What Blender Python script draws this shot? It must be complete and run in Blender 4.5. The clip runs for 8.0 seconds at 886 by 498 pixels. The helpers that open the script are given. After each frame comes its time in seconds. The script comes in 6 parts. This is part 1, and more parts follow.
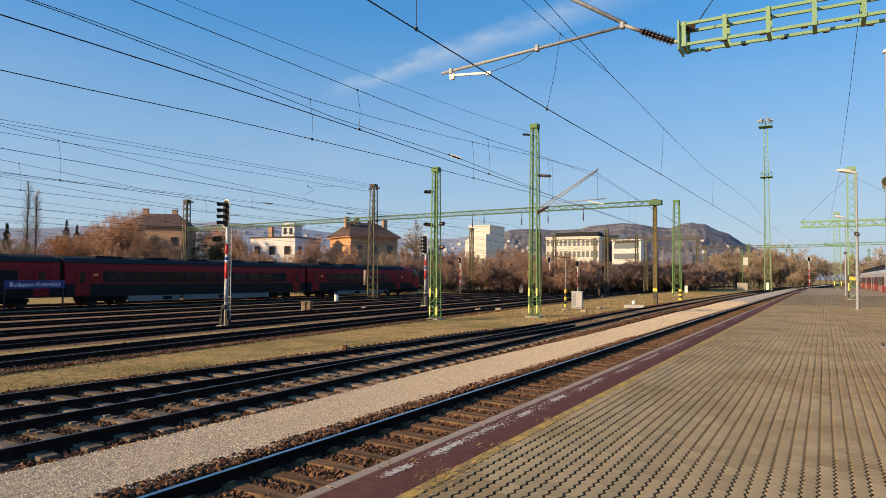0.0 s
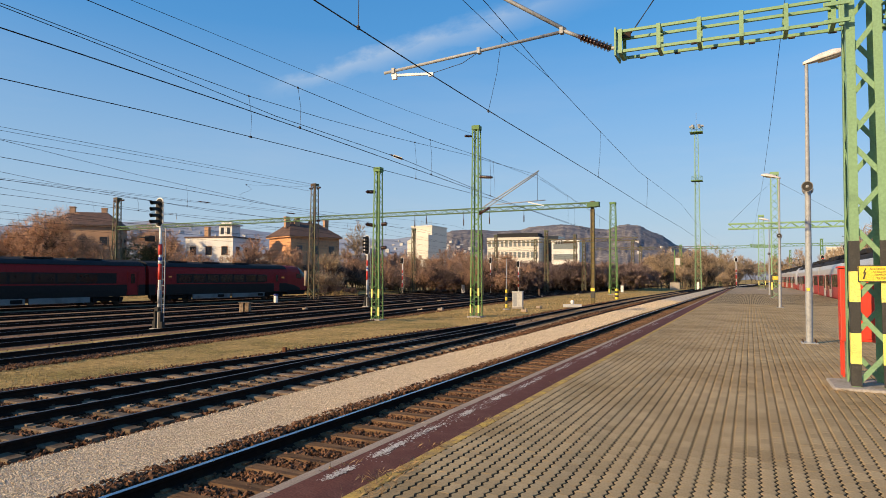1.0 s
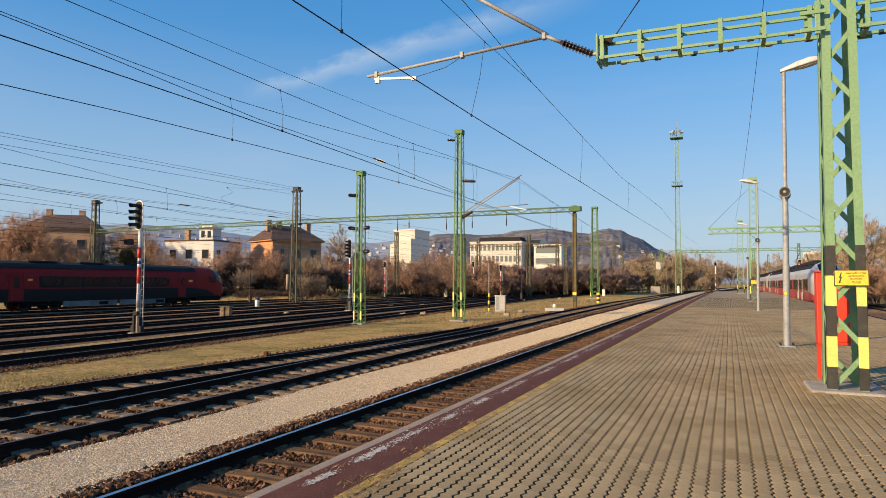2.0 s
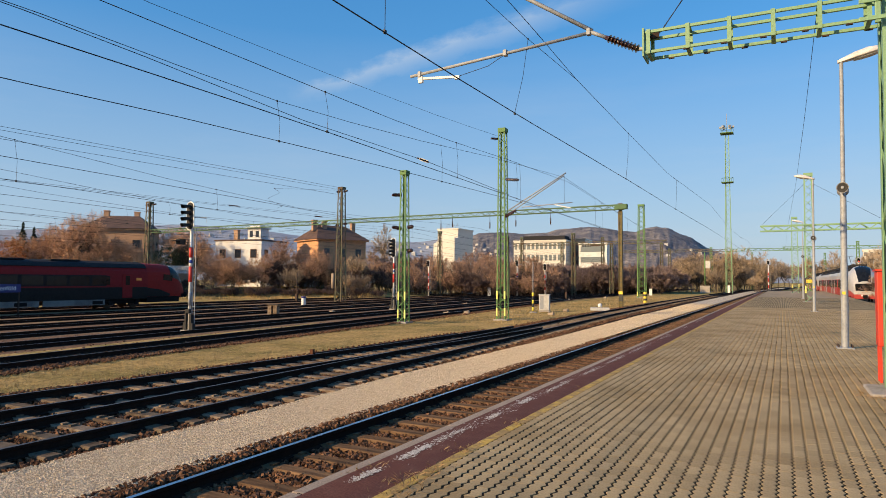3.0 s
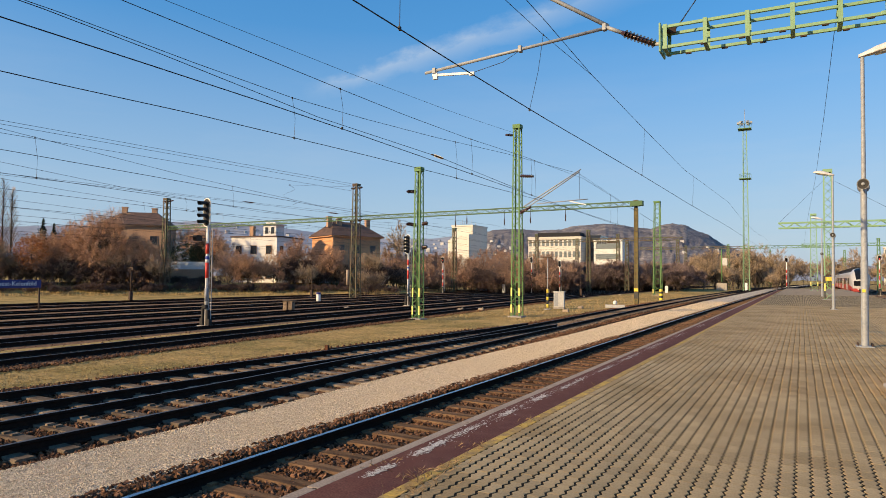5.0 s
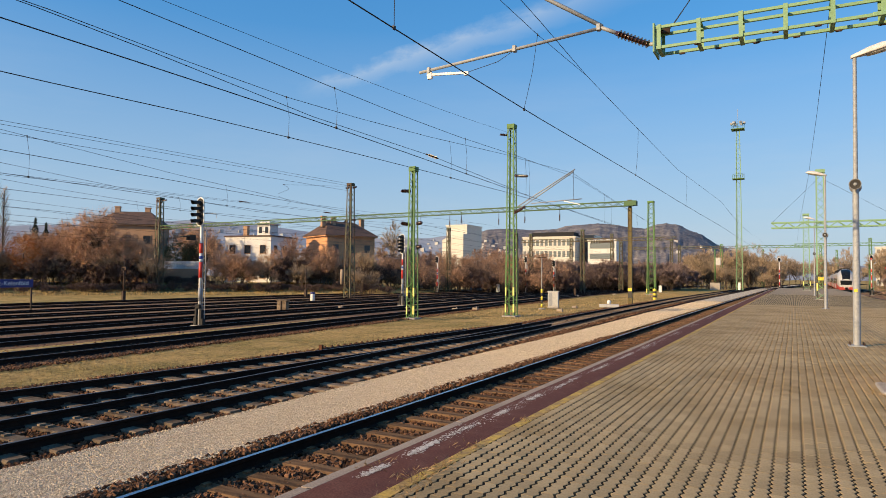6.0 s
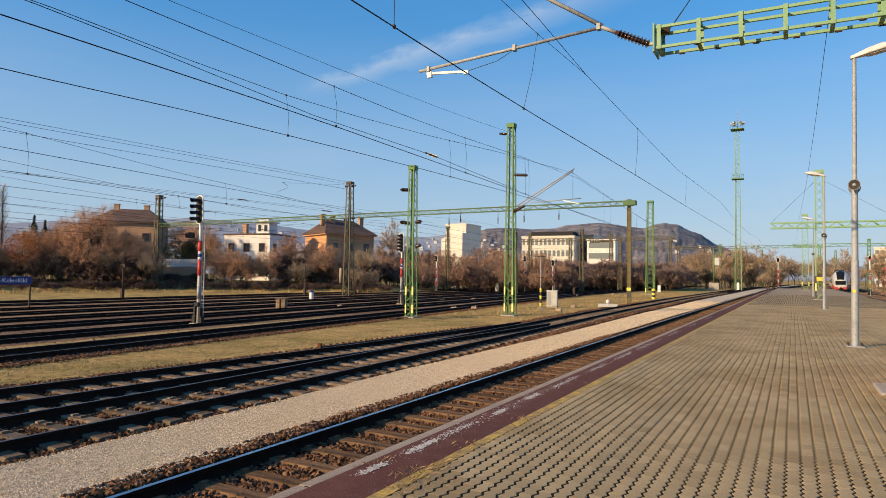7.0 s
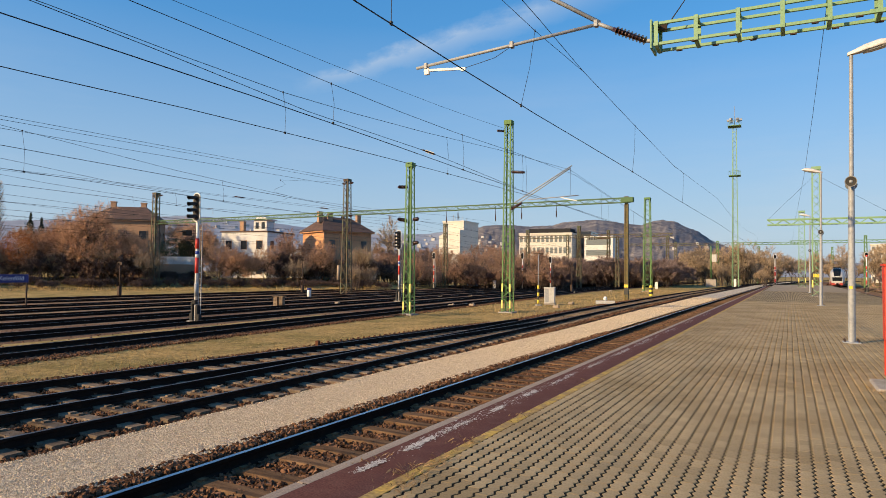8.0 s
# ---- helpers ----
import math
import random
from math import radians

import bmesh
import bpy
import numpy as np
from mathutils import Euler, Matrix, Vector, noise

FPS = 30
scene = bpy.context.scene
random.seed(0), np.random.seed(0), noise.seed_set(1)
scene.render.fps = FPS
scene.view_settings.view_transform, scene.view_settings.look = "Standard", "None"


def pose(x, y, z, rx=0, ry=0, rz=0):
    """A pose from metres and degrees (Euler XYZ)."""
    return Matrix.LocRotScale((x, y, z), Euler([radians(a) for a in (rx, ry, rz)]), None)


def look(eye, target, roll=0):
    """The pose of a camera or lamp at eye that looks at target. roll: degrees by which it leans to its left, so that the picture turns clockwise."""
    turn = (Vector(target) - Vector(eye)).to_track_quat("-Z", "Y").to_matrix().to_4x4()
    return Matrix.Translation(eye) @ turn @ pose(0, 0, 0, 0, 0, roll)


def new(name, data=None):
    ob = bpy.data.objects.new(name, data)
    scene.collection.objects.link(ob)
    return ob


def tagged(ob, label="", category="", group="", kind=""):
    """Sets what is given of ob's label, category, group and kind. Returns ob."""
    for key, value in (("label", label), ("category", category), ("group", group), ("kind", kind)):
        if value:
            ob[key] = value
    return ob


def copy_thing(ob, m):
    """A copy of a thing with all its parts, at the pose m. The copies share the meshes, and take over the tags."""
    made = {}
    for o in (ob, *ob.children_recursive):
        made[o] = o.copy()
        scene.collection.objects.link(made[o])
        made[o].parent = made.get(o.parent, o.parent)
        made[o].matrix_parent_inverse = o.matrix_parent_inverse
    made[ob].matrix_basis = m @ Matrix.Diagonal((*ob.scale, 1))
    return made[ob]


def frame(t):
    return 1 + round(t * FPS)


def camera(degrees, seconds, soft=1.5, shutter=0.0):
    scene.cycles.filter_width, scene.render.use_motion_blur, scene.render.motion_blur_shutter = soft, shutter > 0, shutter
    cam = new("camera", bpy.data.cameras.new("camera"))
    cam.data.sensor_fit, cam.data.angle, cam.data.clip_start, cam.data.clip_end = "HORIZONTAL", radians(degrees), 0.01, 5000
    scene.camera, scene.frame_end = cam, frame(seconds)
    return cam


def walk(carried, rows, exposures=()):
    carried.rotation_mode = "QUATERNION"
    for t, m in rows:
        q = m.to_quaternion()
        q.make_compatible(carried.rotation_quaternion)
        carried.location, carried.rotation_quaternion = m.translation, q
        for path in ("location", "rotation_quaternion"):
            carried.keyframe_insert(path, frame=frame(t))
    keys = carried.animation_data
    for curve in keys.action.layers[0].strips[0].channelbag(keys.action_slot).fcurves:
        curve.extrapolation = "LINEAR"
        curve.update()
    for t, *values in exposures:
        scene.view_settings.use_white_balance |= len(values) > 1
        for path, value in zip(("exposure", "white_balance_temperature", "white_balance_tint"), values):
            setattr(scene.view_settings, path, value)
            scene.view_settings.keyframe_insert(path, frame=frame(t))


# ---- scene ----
cam = camera(69.25, 8.0, 0.55)
EYE = 1.57
# seconds, yaw, pitch, roll of a camera that turns on the spot
ROWS = [
    (0.0, 30.74, 2.48, -0.38),
    (0.5, 28.41, 2.49, -0.22),
    (1.0, 25.58, 2.55, -0.24),
    (1.2, 24.77, 2.58, -0.24),
    (2.3, 24.04, 3.02, -0.30),
    (2.5, 24.89, 3.05, -0.39),
    (3.0, 27.92, 2.79, -0.32),
    (3.5, 29.14, 2.50, -0.46),
    (4.0, 29.32, 2.47, -0.38),
    (4.5, 29.36, 2.48, -0.44),
    (6.0, 28.70, 2.45, -0.48),
    (6.5, 28.63, 2.44, -0.47),
    (7.0, 28.62, 2.35, -0.71),
    (7.5, 28.58, 2.13, -0.59),
    (8.0, 28.40, 2.10, -0.61),
]


def eye_pose(yaw, pitch, roll):
    return pose(0, 0, EYE, 0, 0, yaw) @ pose(0, 0, 0, pitch) @ pose(0, 0, 0, 0, roll) @ pose(0, 0, 0, 90)


walk(cam, [(t, eye_pose(a, b, c)) for t, a, b, c in ROWS])

# ---- world and sun ----
SUN_AZ = math.atan2(-0.53, -0.85)      # the sun stands behind the left shoulder
SUN_EL = radians(21)
scene.view_settings.exposure = 0.45
world = bpy.data.worlds.new("sky")
scene.world = world
world.use_nodes = True
wn, wl = world.node_tree.nodes, world.node_tree.links
bg = wn["Background"]
sky = wn.new("ShaderNodeTexSky")
sky.sky_type = "NISHITA"
sky.sun_disc = False
sky.sun_elevation, sky.sun_rotation = SUN_EL, SUN_AZ
sky.altitude, sky.air_density, sky.dust_density, sky.ozone_density = 120, 1.0, 0.5, 3.5
bg.inputs["Strength"].default_value = 0.115


def wnode(kind, **values):
    n = wn.new(kind)
    for k, v in values.items():
        n.inputs[int(k[1:])].default_value = v
    return n


def wmath(op, a, b=None, clamp=False):
    n = wn.new("ShaderNodeMath")
    n.operation, n.use_clamp = op, clamp
    for i, q in enumerate((a, b)):
        if q is None:
            continue
        if isinstance(q, (int, float)):
            n.inputs[i].default_value = q
        else:
            wl.new(q, n.inputs[i])
    return n.outputs[0]


# thin cirrus streaks: a band about a great circle, frayed by noise
wco = wn.new("ShaderNodeTexCoord")


def wdot(v):
    n = wn.new("ShaderNodeVectorMath")
    n.operation = "DOT_PRODUCT"
    wl.new(wco.outputs["Generated"], n.inputs[0])
    n.inputs[1].default_value = v
    return n.outputs["Value"]


CIRRUS_A, CIRRUS_B = Vector((-0.617, 0.736, 0.278)).normalized(), Vector((-0.345, 0.862, 0.372)).normalized()
axis_n = CIRRUS_A.cross(CIRRUS_B).normalized()
axis_u = (CIRRUS_B - CIRRUS_A).normalized()
mid = ((CIRRUS_A + CIRRUS_B) / 2).normalized()
wnoise = wnode("ShaderNodeTexNoise", i2=9.0, i3=6.0, i4=0.62)
wmap = wn.new("ShaderNodeMapping")
wmap.inputs["Rotation"].default_value = (0.2, 0.5, 0.65)
wmap.inputs["Scale"].default_value = (1.0, 5.0, 5.0)
wl.new(wco.outputs["Generated"], wmap.inputs[0])
wl.new(wmap.outputs[0], wnoise.inputs["Vector"])
across = wmath("ABSOLUTE", wmath("ADD", wdot(axis_n), wmath("MULTIPLY", wmath("SUBTRACT", wnoise.outputs[0], 0.5), 0.03)))
along = wdot(axis_u)
width_here = wmath("MULTIPLY_ADD", along, 0.035)
width_here.node.inputs[2].default_value = 0.021
band = wmath("SUBTRACT", 1.0, wmath("DIVIDE", across, wmath("MAXIMUM", width_here, 0.006)), clamp=True)
reach = wmath("MULTIPLY", wmath("MULTIPLY", wmath("ADD", along, 0.19), 12.0, clamp=True), wmath("MULTIPLY", wmath("SUBTRACT", 0.36, along), 5.0, clamp=True))
front = wmath("GREATER_THAN", wdot(mid), 0.0)
veil = wmath("MULTIPLY", wmath("MULTIPLY", band, reach), wmath("MULTIPLY", front, wmath("MULTIPLY", wnoise.outputs[0], 0.62)))
wmix = wn.new("ShaderNodeMix")
wmix.data_type = "RGBA"
wl.new(veil, wmix.inputs[0])
# winter haze evens the sky: a softer, bluer fall towards the horizon
soft_sky = wn.new("ShaderNodeGamma")
soft_sky.inputs["Gamma"].default_value = 0.52
tint = wn.new("ShaderNodeHueSaturation")
tint.inputs["Saturation"].default_value, tint.inputs["Value"].default_value = 1.85, 2.28
tint.inputs["Hue"].default_value = 0.507
wl.new(sky.outputs[0], soft_sky.inputs[0])
wl.new(soft_sky.outputs[0], tint.inputs["Color"])
# pale haze low over the horizon, with faint wisps in it
low = wmath("DIVIDE", wmath("SUBTRACT", 0.36, wdot((0, 0, 1))), 0.36, clamp=True)
haze = wn.new("ShaderNodeMix")
haze.data_type = "RGBA"
wl.new(wmath("MULTIPLY", low, 0.85), haze.inputs[0])
wl.new(tint.outputs[0], haze.inputs[6])
haze.inputs[7].default_value = (2.4, 3.12, 4.15, 1)
wisp = wnode("ShaderNodeTexNoise", i2=2.4, i3=5.0, i4=0.6)
wispmap = wn.new("ShaderNodeMapping")
wispmap.inputs["Rotation"].default_value = (0.1, 0.15, 0.3)
wispmap.inputs["Scale"].default_value = (1.0, 1.0, 6.0)
wl.new(wco.outputs["Generated"], wispmap.inputs[0])
wl.new(wispmap.outputs[0], wisp.inputs["Vector"])
thin = wmath("MULTIPLY", wmath("MULTIPLY", wmath("SUBTRACT", wisp.outputs[0], 0.48), 3.0, clamp=True), wmath("MULTIPLY", low, 0.32))
wisps = wn.new("ShaderNodeMix")
wisps.data_type = "RGBA"
wl.new(thin, wisps.inputs[0])
wl.new(haze.outputs[2], wisps.inputs[6])
wisps.inputs[7].default_value = (4.2, 4.4, 4.7, 1)
wl.new(wisps.outputs[2], wmix.inputs[6])
wmix.inputs[7].default_value = (4.6, 4.9, 5.2, 1)
wl.new(wmix.outputs[2], bg.inputs["Color"])

sun = new("sun", bpy.data.lights.new("sun", "SUN"))
sun.data.energy, sun.data.angle, sun.data.color = 4.75, radians(0.6), (1.0, 0.70, 0.375)
sun.matrix_world = look((-0.53 * 60, -0.85 * 60, 1.0 * 60 * math.tan(SUN_EL)), (0, 0, 0))


# ---- materials ----
def material(name, base, rough=0.7, metal=0.0, spots=None, scale=6.0, amount=0.5, grain=60.0, bump=0.15, dist=0.01,
             spread=0.25, per_object=0.0, coat=0.0, spec=0.5, streak=(1, 1, 1)):
    """A painted or raw surface: base colour varied at two scales, spots of a second colour, fine relief."""
    m = bpy.data.materials.new(name)
    m.use_nodes = True
    n, l = m.node_tree.nodes, m.node_tree.links
    b = n["Principled BSDF"]
    co = n.new("ShaderNodeTexCoord")
    mp = n.new("ShaderNodeMapping")
    mp.inputs["Scale"].default_value = streak
    l.new(co.outputs["Object"], mp.inputs[0])
    big, small = n.new("ShaderNodeTexNoise"), n.new("ShaderNodeTexNoise")
    for q, sc, de in ((big, scale, 5), (small, grain, 4)):
        q.inputs["Scale"].default_value, q.inputs["Detail"].default_value = sc, de
        l.new(mp.outputs[0], q.inputs["Vector"])
    ramp = n.new("ShaderNodeMapRange")
    ramp.inputs[1].default_value, ramp.inputs[2].default_value = 0.3, 0.7
    ramp.inputs[3].default_value, ramp.inputs[4].default_value = 1 - spread, 1 + spread
    l.new(small.outputs[0], ramp.inputs[0])
    mix = n.new("ShaderNodeMix")
    mix.data_type = "RGBA"
    mr = n.new("ShaderNodeMapRange")
    mr.inputs[1].default_value, mr.inputs[2].default_value, mr.inputs[4].default_value = 0.62 - 0.25 * amount, 0.78 - 0.2 * amount, amount
    l.new(big.outputs[0], mr.inputs[0])
    l.new(mr.outputs[0], mix.inputs[0])
    mix.inputs[6].default_value = (*base, 1)
    mix.inputs[7].default_value = (*(spots or [c * 0.6 for c in base]), 1)
    hsv = n.new("ShaderNodeHueSaturation")
    l.new(mix.outputs[2], hsv.inputs["Color"])
    if per_object:
        info = n.new("ShaderNodeObjectInfo")
        geo = n.new("ShaderNodeNewGeometry")
        add = n.new("ShaderNodeMath")
        add.operation = "ADD"
        l.new(info.outputs["Random"], add.inputs[0])
        l.new(geo.outputs["Random Per Island"], add.inputs[1])
        frac = n.new("ShaderNodeMath")
        frac.operation = "FRACT"
        l.new(add.outputs[0], frac.inputs[0])
        vary = n.new("ShaderNodeMapRange")
        vary.inputs[3].default_value, vary.inputs[4].default_value = 1 - per_object, 1 + per_object
        l.new(frac.outputs[0], vary.inputs[0])
        mul = n.new("ShaderNodeMath")
        mul.operation = "MULTIPLY"
        l.new(vary.outputs[0], mul.inputs[0])
        l.new(ramp.outputs[0], mul.inputs[1])
        l.new(mul.outputs[0], hsv.inputs["Value"])
    else:
        l.new(ramp.outputs[0], hsv.inputs["Value"])
    l.new(hsv.outputs[0], b.inputs["Base Color"])
    b.inputs["Metallic"].default_value = metal
    b.inputs["Specular IOR Level"].default_value = spec
    rr = n.new("ShaderNodeMapRange")
    rr.inputs[3].default_value, rr.inputs[4].default_value = max(0.03, rough - 0.1), min(1, rough + 0.1)
    l.new(big.outputs[0], rr.inputs[0])
    l.new(rr.outputs[0], b.inputs["Roughness"])
    if coat:
        b.inputs["Coat Weight"].default_value, b.inputs["Coat Roughness"].default_value = coat, 0.08
    if bump:
        bp = n.new("ShaderNodeBump")
        bp.inputs["Strength"].default_value, bp.inputs["Distance"].default_value = bump, dist
        l.new(small.outputs[0], bp.inputs["Height"])
        l.new(bp.outputs[0], b.inputs["Normal"])
    return m


GREEN = material("green_mast_paint", (0.115, 0.225, 0.075), 0.6, spots=(0.07, 0.12, 0.045), scale=2, amount=0.45, grain=25, bump=0.1, spec=0.25)
PALEGREEN = material("pale_green_mast_paint", (0.205, 0.355, 0.19), 0.5, spots=(0.15, 0.25, 0.12), scale=2.5, amount=0.3, grain=30, bump=0.08, spread=0.12)
BEAMGREEN = material("weathered_beam_green", (0.085, 0.16, 0.075), 0.65, spots=(0.06, 0.08, 0.045), scale=1.0, amount=0.6, grain=20, bump=0.1, spec=0.25)
RUSTY = material("weathered_green_brown_steel", (0.085, 0.10, 0.055), 0.75, spots=(0.09, 0.05, 0.03), scale=1.2, amount=0.9, grain=30)
OLIVE = material("ochre_post_paint", (0.135, 0.105, 0.033), 0.75, spots=(0.08, 0.055, 0.025), scale=2, amount=0.6)
YELLOW = material("yellow_paint", (0.80, 0.62, 0.06), 0.5, spots=(0.5, 0.36, 0.08), scale=8, amount=0.35)
PALEYELLOW = material("pale_yellow_paint", (0.78, 0.72, 0.18), 0.55, spots=(0.5, 0.45, 0.2), scale=9, amount=0.3)
BLACK = material("black_paint", (0.035, 0.035, 0.032), 0.6, spots=(0.09, 0.085, 0.07), scale=10, amount=0.4)
WHITE = material("white_paint", (0.78, 0.77, 0.73), 0.55, spots=(0.5, 0.47, 0.42), scale=5, amount=0.4)
REDP = material("red_paint", (0.62, 0.045, 0.02), 0.5, spots=(0.40, 0.05, 0.03), scale=4, amount=0.4)
SIGRED = material("signal_red", (0.60, 0.05, 0.035), 0.55)
BLUE = material("blue_sign_enamel", (0.012, 0.022, 0.16), 0.4)
LETTER = material("white_lettering", (0.8, 0.8, 0.8), 0.5, bump=0)
GALV = material("galvanised_steel", (0.33, 0.35, 0.37), 0.6, 0.1, spots=(0.24, 0.255, 0.27), scale=12, amount=0.7, grain=80)
DARKSTEEL = material("dark_rusted_steel", (0.045, 0.028, 0.02), 0.7, 0.3, spots=(0.10, 0.05, 0.025), scale=4, amount=0.6)
RAILTOP = material("polished_rail_head", (0.42, 0.44, 0.48), 0.28, 1.0, spots=(0.3, 0.3, 0.32), scale=2, amount=0.4, bump=0.03)
RAILDULL = material("dull_rail_head", (0.16, 0.13, 0.11), 0.5, 0.8, spots=(0.1, 0.06, 0.04), scale=1, amount=0.6, bump=0.05)
RAILSIDE = material("rusted_rail_web", (0.022, 0.013, 0.010), 0.9, 0.0, spots=(0.04, 0.02, 0.012), scale=6, amount=0.6, spec=0.1)
INSUL = material("brown_glazed_insulator", (0.05, 0.022, 0.016), 0.25, coat=0.4)
WIRE = material("dark_copper_wire", (0.025, 0.024, 0.024), 0.6, 0.4, bump=0)
CONCRETE = material("concrete", (0.36, 0.33, 0.29), 0.85, spots=(0.22, 0.20, 0.17), scale=3, amount=0.6, grain=40, bump=0.25, spec=0.08)
COPING = material("platform_coping_concrete", (0.36, 0.29, 0.22), 0.85, spots=(0.28, 0.22, 0.17), scale=2, amount=0.6, grain=60, bump=0.3, spec=0.08)
SLEEPER_W = material("brown_timber_sleeper", (0.175, 0.105, 0.055), 0.9, spots=(0.075, 0.046, 0.028), scale=3, amount=0.8, grain=40, bump=0.4, per_object=0.3, streak=(0.4, 3, 1), spec=0.05)
SLEEPER_C = material("dusty_concrete_sleeper", (0.215, 0.165, 0.115), 0.9, spots=(0.085, 0.06, 0.042), scale=4, amount=0.8, grain=50, bump=0.3, per_object=0.3, spec=0.05)
STONE = material("brown_ballast_stone", (0.165, 0.088, 0.05), 0.9, spots=(0.07, 0.042, 0.03), scale=8, amount=0.7, grain=90, bump=0.3, per_object=0.6, spec=0.05)
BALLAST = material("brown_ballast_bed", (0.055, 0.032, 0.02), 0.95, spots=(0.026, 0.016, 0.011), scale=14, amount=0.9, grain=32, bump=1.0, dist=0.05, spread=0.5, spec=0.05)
PEBBLE = material("pale_pebble", (0.58, 0.485, 0.35), 0.9, spots=(0.45, 0.34, 0.22), scale=9, amount=0.6, grain=70, per_object=0.3, spec=0.05)
PEBBLEBED = material("pale_gravel_bed", (0.60, 0.51, 0.375), 0.95, spots=(0.44, 0.33, 0.21), scale=3, amount=0.6, grain=60, bump=0.4, dist=0.02, spread=0.35, spec=0.05)
GRASS = material("dry_winter_grass", (0.44, 0.30, 0.115), 0.95, spots=(0.20, 0.165, 0.055), scale=0.55, amount=0.8, grain=7, bump=0.8, dist=0.05, spread=0.42, spec=0.05)
BLADE = material("dry_grass_blades", (0.40, 0.29, 0.14), 0.9, spots=(0.28, 0.21, 0.09), scale=0.8, amount=0.7, grain=6, bump=0, per_object=0.22, spec=0.08)
YARD = material("dusty_yard_ballast", (0.17, 0.10, 0.06), 0.95, spots=(0.30, 0.19, 0.105), scale=0.22, amount=0.85, grain=11, bump=0.8, dist=0.05, spread=0.5, spec=0.05)
PAVER = material("grey_tan_paver", (0.383, 0.291, 0.162), 0.88, spots=(0.285, 0.207, 0.107), scale=0.6, amount=0.8, grain=55, bump=0.25, per_object=0.13, spread=0.15, spec=0.08)
JOINT = material("dark_mossy_joint", (0.022, 0.018, 0.013), 0.95, spots=(0.045, 0.038, 0.024), scale=1.5, amount=0.7, grain=40, spec=0.08)
REDASPH = material("red_brown_platform_strip", (0.13, 0.055, 0.042), 0.9, spots=(0.17, 0.085, 0.065), scale=5, amount=0.6, grain=60, bump=0.3, spread=0.3, spec=0.08)
YLINE = material("worn_yellow_line", (0.52, 0.35, 0.09), 0.85, spots=(0.30, 0.21, 0.10), scale=6, amount=0.9, grain=30, spec=0.08)
TRAINRED = material("dark_red_train_paint", (0.25, 0.014, 0.015), 0.6, coat=0.0, grain=8, spread=0.08, bump=0.02, spec=0.18)
TRAINORANGE = material("bright_red_cab_paint", (0.30, 0.014, 0.010), 0.55, coat=0.0, grain=8, spread=0.08, bump=0.02, spec=0.2)
TRAINGREY = material("anthracite_train_paint", (0.020, 0.017, 0.016), 0.65, coat=0.0, grain=8, spread=0.12, bump=0.02, spec=0.15)
SKIRT = material("pale_grey_skirt", (0.19, 0.185, 0.18), 0.55, spots=(0.10, 0.09, 0.085), scale=0.7, amount=0.7, spec=0.25)
ROOFGREY = material("train_roof_grey", (0.03, 0.03, 0.033), 0.85, spec=0.12)
GLASS = material("dark_train_glass", (0.010, 0.011, 0.012), 0.16, grain=3, bump=0.01, coat=0.0, spec=0.3)
BOGIE = material("black_bogie", (0.010, 0.009, 0.009), 0.9, spec=0.2)
SILVER = material("silver_white_train_paint", (0.46, 0.455, 0.45), 0.4, coat=0.2, spread=0.06, bump=0.02)
LOCALRED = material("red_local_train_paint", (0.40, 0.045, 0.035), 0.45, coat=0.15, spread=0.06, bump=0.02)
CABINET = material("light_grey_cabinet", (0.50, 0.50, 0.48), 0.6, spots=(0.38, 0.37, 0.34), scale=4, amount=0.5)
WHITEWALL = material("white_render_wall", (0.66, 0.66, 0.65), 0.85, spots=(0.5, 0.49, 0.46), scale=0.6, amount=0.55, grain=12)
ORANGEWALL = material("ochre_render_wall", (0.58, 0.30, 0.15), 0.9, spots=(0.40, 0.21, 0.11), scale=0.5, amount=0.6, grain=12)
BRICKWALL = material("brown_render_wall", (0.42, 0.26, 0.16), 0.85, spots=(0.3, 0.19, 0.12), scale=0.5, amount=0.6, grain=12)
CREAM = material("cream_office_wall", (0.62, 0.60, 0.545), 0.85, scale=0.2, amount=0.3, grain=3, spread=0.12)
ROOFTILE = material("brown_roof_tile", (0.105, 0.062, 0.045), 0.9, spots=(0.06, 0.04, 0.034), scale=0.8, amount=0.7, grain=8, spread=0.35)
WINDOW = material("dark_window", (0.03, 0.035, 0.045), 0.12, bump=0.0)
OFFICEGLASS = material("blue_grey_office_glass", (0.16, 0.19, 0.20), 0.3, bump=0.0)
BARK = material("bare_bark", (0.10, 0.072, 0.052), 0.9, spots=(0.06, 0.045, 0.035), scale=3, amount=0.6, per_object=0.25)
TWIG = material("brown_bare_twigs", (0.40, 0.255, 0.175), 0.95, spots=(0.28, 0.185, 0.13), scale=0.25, amount=0.8, grain=1.5, bump=0, per_object=0.45, spec=0.05)
TWIGPALE = material("pale_bare_twigs", (0.40, 0.31, 0.215), 0.95, spots=(0.29, 0.22, 0.15), scale=0.25, amount=0.8, grain=1.5, bump=0, per_object=0.4, spec=0.05)
TWIGTAN = material("tan_bare_twigs", (0.56, 0.35, 0.22), 0.95, spots=(0.42, 0.26, 0.16), scale=0.25, amount=0.8, grain=1.5, bump=0, per_object=0.45, spec=0.05)
# darker copy of the twig colour, painting the shade on hedge and undergrowth
TWIGDARK = material("shade_darkened_twigs", (0.145, 0.10, 0.085), 0.95, spots=(0.085, 0.066, 0.058), scale=0.25, amount=0.8, grain=1.5, bump=0, per_object=0.4, spec=0.05)
